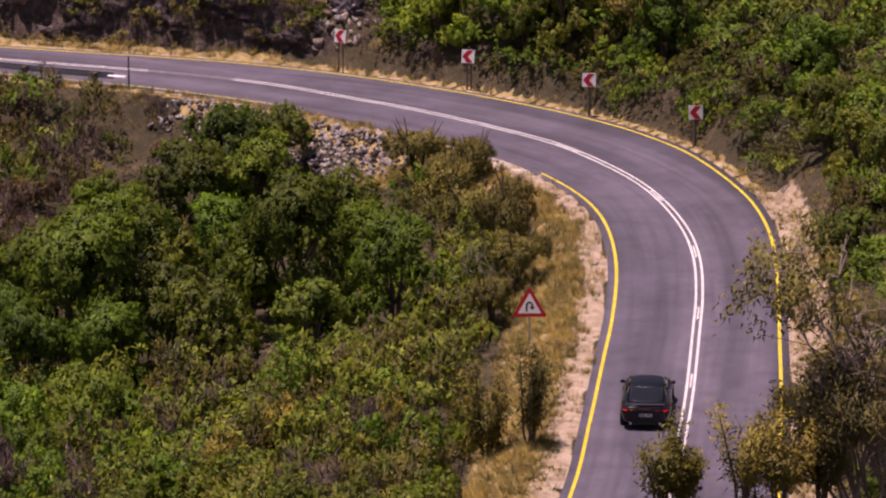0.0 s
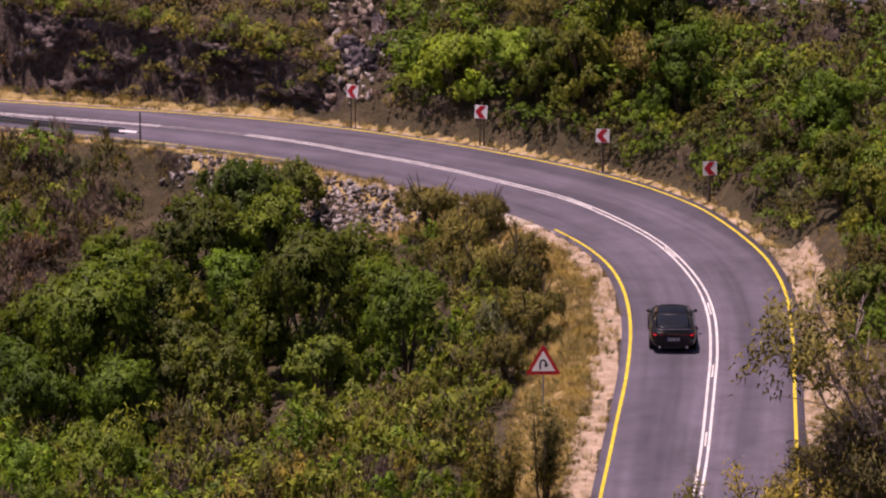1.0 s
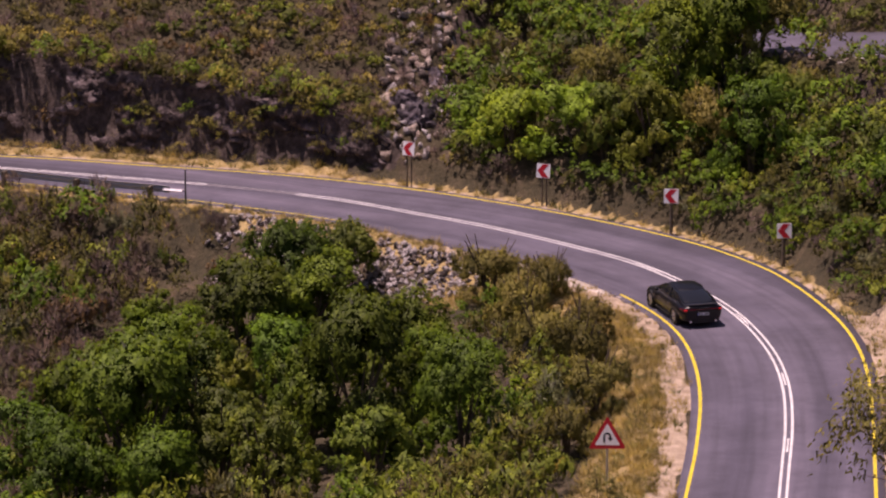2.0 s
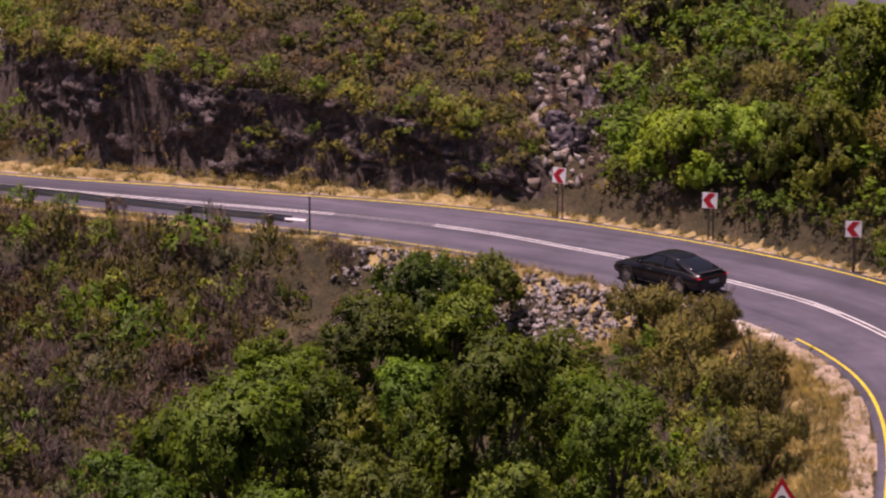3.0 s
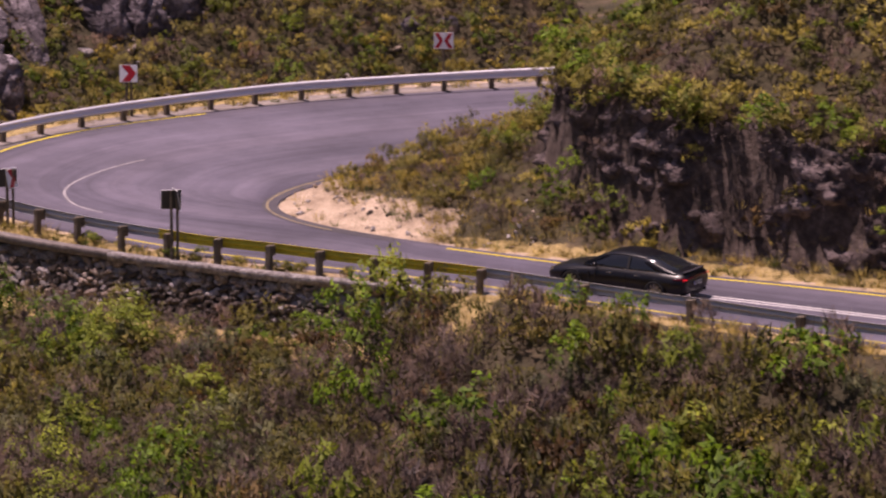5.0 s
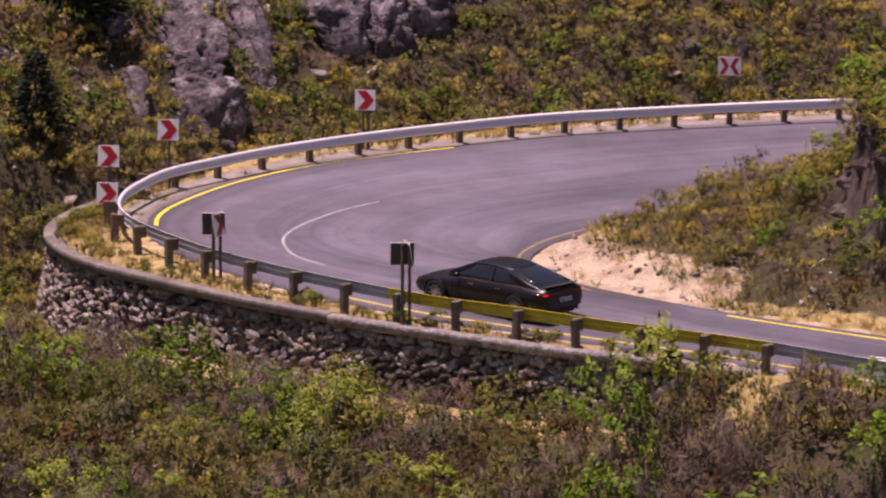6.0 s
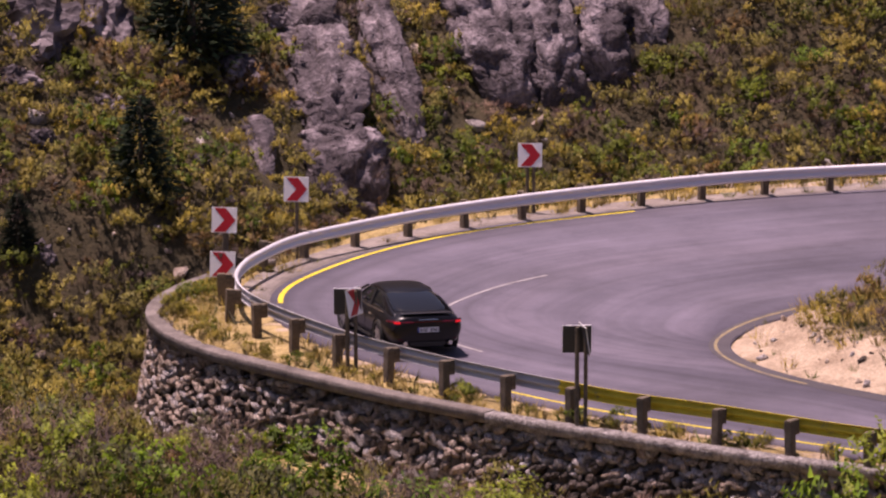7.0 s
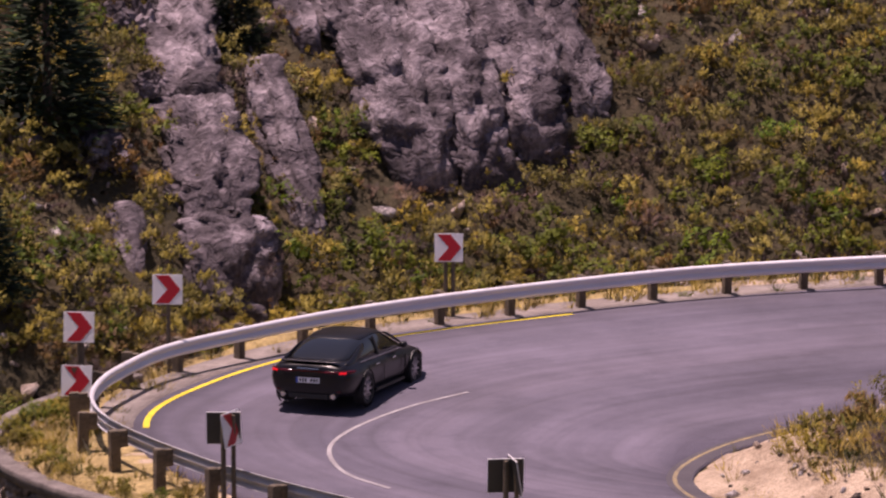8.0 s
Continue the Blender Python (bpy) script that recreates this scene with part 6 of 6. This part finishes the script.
            if isle:
                if dd < 1.75 + 0.5 * patch[k] or u > 0.66:
                    continue
                kinds, size, small = (("gold", 0.42), ("olive", 0.32), ("dry", 0.20), ("rust", 0.06)), rng.uniform(0.55, 0.9) * (1.6 if v < 0.6 else 1.0), v < 0.6
            elif x < -7:
                if u > 0.86:
                    continue
                kinds = (("olive", 0.46), ("dry", 0.18), ("fresh", 0.20 + 0.1 * t), ("rust", 0.06), ("broad", 0.06))
                size, small = rng.uniform(0.5, 1.0), v < 0.72
                if small:
                    size *= 1.5
            else:
                if u > (0.85 if dd < 4.5 and yy > 196 else 0.5) or any((x - a) ** 2 + (yy - b) ** 2 < (s * 0.7) ** 2 for a, b, s in trees):
                    continue
                kinds = (("olive", 0.34), ("broad", 0.38), ("fresh", 0.14), ("grey", 0.08), ("dry", 0.06))
                size, small = rng.uniform(0.8, 1.5) * (0.7 if dd < 3.5 else 1.0), False
        if x < -38 and dd > 0 and yy < 236 and dcop[k] < 2.3 and not small:
            size = min(size, 0.8)
        if d[k] > 0 and -40 < x < -15 and dd < 2.5:
            size = min(size, 0.7)
        w, kind = rng.random() * sum(q for _, q in kinds), kinds[0][0]
        for name, q in kinds:
            if w < q:
                kind = name
                break
            w -= q
        m = pose(x, yy, zz - 0.06, rng.uniform(-8, 8), rng.uniform(-8, 8), rng.uniform(0, 360)) @ Matrix.Diagonal((size, size, size * (rng.uniform(1.1, 1.6) if d[k] > 0 and x > -40 and not small else rng.uniform(0.8, 1.25)), 1))
        if small:
            kk = kind if kind in HEATH else "olive"
            low.setdefault(kk, []).append((rng.choice((FINE if x < -30 and yy > 226 else HEATH)[kk]), m))
            continue
        counts[kind] = counts.get(kind, 0) + 1
        if counts[kind] <= 31:
            ob = new("shrub", rng.choice(SHRUBS[kind]))
            ob.matrix_basis = m
            tagged(ob, SHRUB_LABEL[kind], "shrub", SHRUB_LABEL[kind].split(" on ")[0] + "s", "thing")
            st = new("stem", STEM)
            st.parent = ob
        else:
            low.setdefault(kind + "_far", []).append((rng.choice((SCRUB_FINE if x < -33 and yy > 203 else SCRUB)[kind]), m))
    for kind, items in low.items():
        merge("scrub", items, "mixed low mountain scrub covering the slopes", "scrub")


scatter()


def ground_heath():
    """Low cushions and dry sprigs between the shrubs of the mountain slope."""
    rng = random.Random(91)
    kinds = [crown_mesh("heath", 900 + k, m, 0.26, 0.26, 3, 4, 7, 0.075, 0.03, 0.8, 0.1, 0.4) for k, m in enumerate((LEAF_OLIVE, LEAF_RUST, LEAF_FRESH, LEAF_GOLD, LEAF_DRY))]
    r = np.random.RandomState(92)
    p = np.column_stack([r.uniform(-66, -36, 7000), r.uniform(214, 262, 7000)])
    z, d = height(p[:, 0], p[:, 1])
    dc, _ = near_line(p[:, 0], p[:, 1], COPING)
    west = np.interp(p[:, 1], EDGE_Y, EDGE_WEST)
    items = []
    for (x, y), zz, dd, c, w in zip(p, z, d, dc, west):
        if dd < 2.4 or c < 0.8 or x < w or y < 226 and dd < 3.5:
            continue
        s = rng.uniform(0.6, 1.5)
        items.append((kinds[rng.randrange(5)], pose(x, y, zz - 0.03, 0, 0, rng.uniform(0, 360)) @ Matrix.Diagonal((s, s, s, 1))))
    merge("heath", items, "low olive and brown heath cushions on the slope", "heath")


ground_heath()


def face_plants():
    """Bushes that hang over the cutting and grow in its ledges."""
    rng = random.Random(61)
    nrm = -normals(FACE)
    items = []
    for i in range(4, len(FACE) - 2):
        x, y = FACE[i]
        top = float(face_top(x))
        for _ in range(2):
            if rng.random() < 0.30:
                q = -rng.uniform(0.4, 1.8)
                items.append((x + nrm[i, 0] * q, y + nrm[i, 1] * q, top + rng.uniform(-0.35, 0.15), rng.uniform(0.5, 1.0)))
        if rng.random() < 0.03 + 0.24 * float(smooth01(-27, -15, x)):
            z = top * rng.uniform(0.25, 0.95)
            q = 0.12 - 0.16 * z
            items.append((x + nrm[i, 0] * q, y + nrm[i, 1] * q, z - 0.2, rng.uniform(0.35, 0.75)))
    out = []
    for x, y, z, size in items:
        kind = rng.choice(("olive", "olive", "fresh", "broad", "dry", "olive"))
        out.append((rng.choice(SCRUB[kind]), pose(x, y, z, rng.uniform(-12, 12), rng.uniform(-12, 12), rng.uniform(0, 360)) @ Matrix.Diagonal((size, size, size, 1))))
    merge("scrub", out, "olive shrubs hanging over the rock cutting", "scrub")


face_plants()


def tuft_mesh(seed, material, n, h, spread):
    rng = np.random.RandomState(seed)
    a = rng.uniform(0, 6.28, n)
    r = spread * np.sqrt(rng.uniform(0, 1, n))
    p = np.column_stack([r * np.cos(a), r * np.sin(a), np.zeros(n) - 0.02])
    ax = np.column_stack([np.cos(a) * 0.5, np.sin(a) * 0.5, np.ones(n)]) + rng.normal(size=(n, 3)) * 0.25
    v = leaves(rng, p, ax, h, 0.028)
    me = array_mesh("tuft", v, np.arange(len(v)).reshape(-1, 3), material)
    set_soft(me, np.repeat(np.column_stack([np.cos(a) * 0.35, np.sin(a) * 0.35, np.full(n, 0.9)]), 3, 0))
    return me


TUFTS = [tuft_mesh(300 + k, GRASS_DRY, 16, 0.32, 0.16) for k in range(4)] + [tuft_mesh(310 + k, LEAF_FRESH, 16, 0.28, 0.13) for k in range(2)] + [tuft_mesh(320, LEAF_OLIVE, 18, 0.3, 0.15)]


def grass():
    rng = random.Random(13)
    items, green = [], []
    pts = []
    for line, side in ((LEFT_OUT, 1), (RIGHT_OUT, -1)):
        nn = normals(line)
        for k in range(len(line)):
            if line[k, 1] < 152 or line[k, 0] > 10.5 or line[k, 1] > 258:
                continue
            for _ in range(48 if side == 1 and line[k, 0] > -8 else 30 if side == -1 and line[k, 0] < -37 else 16):
                o = 0.06 + (3.6 if side == 1 and line[k, 0] > -8 else 7.0 if side == -1 and line[k, 0] < -37 else 2.4) * rng.random() ** 1.1
                pts.append((line[k, 0] + nn[k, 0] * side * o + rng.uniform(-0.3, 0.3), line[k, 1] + nn[k, 1] * side * o + rng.uniform(-0.3, 0.3), o, side))
    p = np.array([q[:2] for q in pts])
    z, d = height(p[:, 0], p[:, 1])
    pat = rough(p[:, 0], p[:, 1], 2.2, 41)
    for (x, y, o, side), zz, dd, pt in zip(pts, z, d, pat):
        if dd == 0 or zz < -1.6 or zz > 2.0 or (side == 1 and -17 < x < -4.5 and y > 203 and o > 1.15):
            continue
        keep = 0.75
        if side == 1 and x > -8 and y < 207:
            keep = 0.12 if o < 0.9 else 0.95
        if side == -1 and y < 196 and x > 0:
            keep = 0.55
        if side == -1 and y > 196 and x > -12:
            keep = 0.5 if o < 0.6 else 0.04
        if side == -1 and x < -37:
            keep = 0.10 if o < 1.6 else 0.7
        if x < -33 and side == 1:
            keep = 0.5 if o > 0.5 else 0.12
        if rng.random() > keep * (1 + 0.5 * pt):
            continue
        s = rng.uniform(0.55, 1.25)
        g = rng.random() < (0.14 if side == 1 and x > -8 else 0.18 if x > -33 else 0.22)
        items.append((TUFTS[rng.randrange(4, 7)] if g else TUFTS[rng.randrange(0, 4)], pose(x, y, zz, 0, 0, rng.uniform(0, 360)) @ Matrix.Diagonal((s, s, s, 1))))
    merge("roadside_grass", items, "dry yellow grass tufts along the road verge", "grass")


grass()


def foreground_tree(x, y, top, size, kind, lean, label, low=0.45):
    """A slender shrub on the near spur that reaches up before the road."""
    t = new("tree")
    z = ground_z(x, y)
    H = top - z
    rng = np.random.RandomState(int(x * 7 + y))
    bm = bmesh.new()
    tips = []
    r2 = random.Random(int(x * 11))
    for k in range(7):
        a = r2.uniform(0, 6.28)
        p1 = Vector((lean * 0.3 + 0.2 * math.cos(a), 0.2 * math.sin(a), H * low))
        p2 = Vector((lean + size * r2.uniform(0.3, 1.0) * math.cos(a), size * r2.uniform(0.3, 1.0) * math.sin(a), H * r2.uniform(max(low + 0.2, 0.45), 0.96)))
        limb(bm, (0, 0, -0.3), p1, 0.06, 0.04)
        limb(bm, p1, p2, 0.04, 0.012)
        tips.append((p1, p2))
    part("trunk", bm, BARK, t)
    vs = []
    for p1, p2 in tips:
        for s in np.linspace(0.15, 1.05, 9):
            c = np.array(p1.lerp(p2, s))
            n = 52
            p = c + rng.normal(size=(n, 3)) * 0.19 * size
            vs.append(leaves(rng, p, rng.normal(size=(n, 3)) + np.array([0, 0, 0.8]), 0.15, 0.055))
    v = np.vstack(vs)
    o = new("crown", foliage(v, v.mean(0) - np.array([0, 0, 0.5]), kind))
    o.parent = t
    t.matrix_basis = pose(x, y, z)
    tagged(t, label, "tree", "trees of the near spur", "thing")


SPUR = "slender olive green tree on the near spur"
foreground_tree(3.55, 126.0, 11.8, 0.85, LEAF_GOLD, 0.2, SPUR)
foreground_tree(4.1, 126.6, 11.2, 0.7, LEAF_GOLD, 0.2, SPUR)
foreground_tree(5.9, 127.0, 11.8, 1.0, LEAF_GOLD, 0.1, SPUR)
foreground_tree(6.9, 127.4, 11.2, 1.0, LEAF_GOLD, 0.3, SPUR)
foreground_tree(8.2, 128.0, 11.4, 1.0, LEAF_OLIVE, 0.2, "twiggy olive tree on the near spur")
foreground_tree(-0.1, 160.5, 4.4, 0.7, LEAF_OLIVE, 0.1, "slender dark shrub beside the warning sign", 0.1)
foreground_tree(-1.6, 161.5, 2.6, 0.9, LEAF_GOLD, 0.1, "olive green shrub beside the road verge", 0.1)


def bare_tree():
    t = new("bare_tree")
    rng = random.Random(31)
    bm = bmesh.new()
    vs = []
    nrng = np.random.RandomState(6)

    def grow(p, d, length, r, depth):
        q = p + d * length
        limb(bm, p, q, r, r * 0.65, 5)
        if depth == 0:
            n = 12
            c = np.array(q)
            if d.x < -0.45 or rng.random() < 0.06:
                vs.append(leaves(nrng, c + nrng.normal(size=(n, 3)) * 0.14, nrng.normal(size=(n, 3)) + np.array([0, 0, -0.6]), 0.2, 0.045))
            return
        for _ in range(3 if depth > 1 else 4):
            e = (d + Vector((rng.gauss(0, 0.36), rng.gauss(0, 0.36), rng.gauss(0, 0.30)))).normalized()
            grow(q, e, length * rng.uniform(0.55, 0.82), r * 0.6, depth - 1)
    for k in range(6):
        d = Vector((rng.uniform(-0.75, 0.35), rng.uniform(-0.3, 0.3), 1)).normalized()
        grow(Vector((rng.uniform(-0.3, 0.3), rng.uniform(-0.3, 0.3), -0.2)), d, 1.3, 0.06, 4)
    part("branch", bm, make_sand("pale_twig", (0.24, 0.18, 0.16), (0.46, 0.37, 0.34)), t, "bare grey-brown branches")
    v = np.vstack(vs)
    o = new("crown", foliage(v, v.mean(0) - np.array([0, 0, 0.5]), LEAF_OLIVE))
    o.parent = t
    x, y = 11.9, 158.0
    t.matrix_basis = pose(x, y, ground_z(x, y))
    tagged(t, "half-bare tree with sparse leaves above the road", "tree", "", "thing")
    for x, y, top, turn in ((10.4, 129.0, 13.6, 60), (9.5, 128.4, 12.8, -25)):
        s = (top - ground_z(x, y)) / 3.7
        copy_thing(t, pose(x, y, ground_z(x, y), 0, 0, turn) @ Matrix.Diagonal((min(s, 1.25), min(s, 1.25), s, 1)))
    copy_thing(t, pose(13.4, 163.0, ground_z(13.4, 163.0), 0, 0, -20) @ Matrix.Diagonal((0.9, 0.9, 0.7, 1)))
    copy_thing(t, pose(12.6, 166.0, ground_z(12.6, 166.0), 0, 0, 10) @ Matrix.Diagonal((0.8, 0.8, 0.75, 1)))


bare_tree()


def leaning_tree():
    """Long half-bare branches that lean over the near spur, with drooping leaves at their ends."""
    t = new("leaning_tree")
    x0, y0 = 10.6, 128.6
    z0 = ground_z(x0, y0)
    rng, nrng = random.Random(44), np.random.RandomState(44)
    bm = bmesh.new()
    vs = []
    for ex, ez, bow in ((-3.5, 7.6, 0.9), (-3.1, 8.2, 1.2), (-2.7, 6.6, 0.8), (-3.9, 6.9, 0.7), (-2.0, 7.4, 1.1), (-1.2, 6.0, 0.6), (-0.5, 6.6, 0.5), (-1.7, 5.0, 0.5)):
        pts = []
        for k in range(9):
            s = k / 8
            pts.append(Vector((ex * s ** 1.25 + rng.uniform(-0.08, 0.08), 0.5 * math.sin(ex * 3) * s + rng.uniform(-0.08, 0.08), ez * (s + bow * 0.35 * s * (1 - s)) + rng.uniform(-0.06, 0.06))))
        for k in range(8):
            limb(bm, pts[k], pts[k + 1], 0.075 * (1 - k / 9.5), 0.075 * (1 - (k + 1) / 9.5), 6)
        for k in range(2, 9):
            for _ in range(5):
                d = Vector((rng.gauss(-0.25, 0.5), rng.gauss(0, 0.5), rng.gauss(0.35, 0.4))).normalized()
                e = pts[k] + d * rng.uniform(0.4, 1.0)
                f = e + (d + Vector((rng.gauss(0, 0.4), rng.gauss(0, 0.4), rng.gauss(0, 0.4)))).normalized() * rng.uniform(0.3, 0.7)
                limb(bm, pts[k], e, 0.018, 0.013, 4)
                limb(bm, e, f, 0.013, 0.007, 4)
                if k > 6 and ex < -2.4 and rng.random() < 0.75:
                    n = 34
                    for c in (e, f, f - Vector((rng.uniform(0, 0.5), 0, rng.uniform(0.1, 0.5)))):
                        vs.append(leaves(nrng, np.array(c) + nrng.normal(size=(n, 3)) * np.array([0.19, 0.19, 0.24]), nrng.normal(size=(n, 3)) * 0.5 + np.array([-0.2, 0, -0.7]), 0.20, 0.07))
    part("branch", bm, bpy.data.materials["pale_twig"], t, "long pale grey-brown branches")
    v = np.vstack(vs)
    o = new("crown", foliage(v, v.mean(0) - np.array([0, 0, 0.8]), LEAF_OLIVE))
    o.parent = t
    tagged(o, "drooping olive green leaves")
    t.matrix_basis = pose(x0, y0, z0)
    tagged(t, "leaning half-bare tree on the near spur", "tree", "", "thing")


leaning_tree()
PALE = make_leaf("pale_leaf", (0.30, 0.26, 0.15), (0.46, 0.41, 0.25), (0.60, 0.55, 0.36), 0.05)
pale_shrub = new("shrub", crown_mesh("shrub", 600, PALE, 0.7, 1.0, 12, 50, 0.14, 0.03, 0.6, 0.12, 0.25, 0.4))
pale_shrub.matrix_basis = pose(-50.2, 249.6, ground_z(-50.2, 249.6))
tagged(pale_shrub, "pale straw-coloured round shrub beyond the guardrail", "shrub", "", "thing")
TUFT_RNG = random.Random(3)
for _k in range(75):
    _i = int(TUFT_RNG.uniform(6, len(COPING) - 2))
    _n = normals(COPING)[_i]
    _o = TUFT_RNG.uniform(0.45, 1.15)
    _x, _y = COPING[_i][0] - _n[0] * _o, COPING[_i][1] - _n[1] * _o
    _s = TUFT_RNG.uniform(0.14, 0.30) * (1.5 if _x < -53 else 1.0)
    ob_ = new("shrub", SHRUBS["fresh" if TUFT_RNG.random() < 0.25 else "gold"][_k % 3])
    ob_.matrix_basis = pose(_x, _y, max(ground_z(_x, _y), -0.06) - 0.02, 0, 0, _k * 50) @ Matrix.Diagonal((_s, _s, _s, 1))
    tagged(ob_, "small yellow-green shrub on the verge behind the guardrail", "shrub", "shrubs on the wall top", "thing")


# ---- motion ----
def motions():
    # seconds, rear axle x, y, heading to the left of +y
    drive = [(0.0, 4.1, 163.2, -3), (0.5, 4.5, 172.0, -2.5), (1.0, 4.95, 180.7, 0), (1.75, 4.1, 191.4, 13), (2.5, 0.7, 200.5, 32), (3.0, -3.4, 205.8, 46), (3.5, -7.9, 210.05, 54),
             (4.1, -15.5, 214.9, 63), (4.5, -20.7, 217.3, 68), (5.2, -31.0, 221.3, 70), (5.75, -37.6, 223.4, 68), (6.3, -43.8, 225.2, 53), (6.5, -45.75, 226.2, 48), (7.0, -49.1, 228.2, 34),
             (7.5, -50.85, 231.4, 13), (8.0, -50.85, 235.1, -4)]
    # the bend dips slightly away from the wall
    dip = {6.3: 2.2, 6.5: 2.8, 7.0: 3.0, 7.5: 3.0, 8.0: 3.0, 5.75: 0.6}
    walk(car, [(t, pose(x, y, 0.0, -dip.get(t, 0.0)) @ pose(0, 0, 0.02 * dip.get(t, 0.0), 0, 0, h)) for t, x, y, h in drive])
    ts = [r[0] for r in drive]
    dist = [0.0]
    for a, b in zip(drive, drive[1:]):
        dist.append(dist[-1] + math.hypot(b[1] - a[1], b[2] - a[2]))
    for w in wheels:
        base = w.matrix_basis.translation.copy()
        rows = []
        for k in range(0, 241):
            t = k / 30
            s = float(np.interp(t, ts, dist))
            rows.append((t, pose(base.x, base.y, base.z, -math.degrees(s / 0.337) % 360)))
        walk(w, rows)


motions()
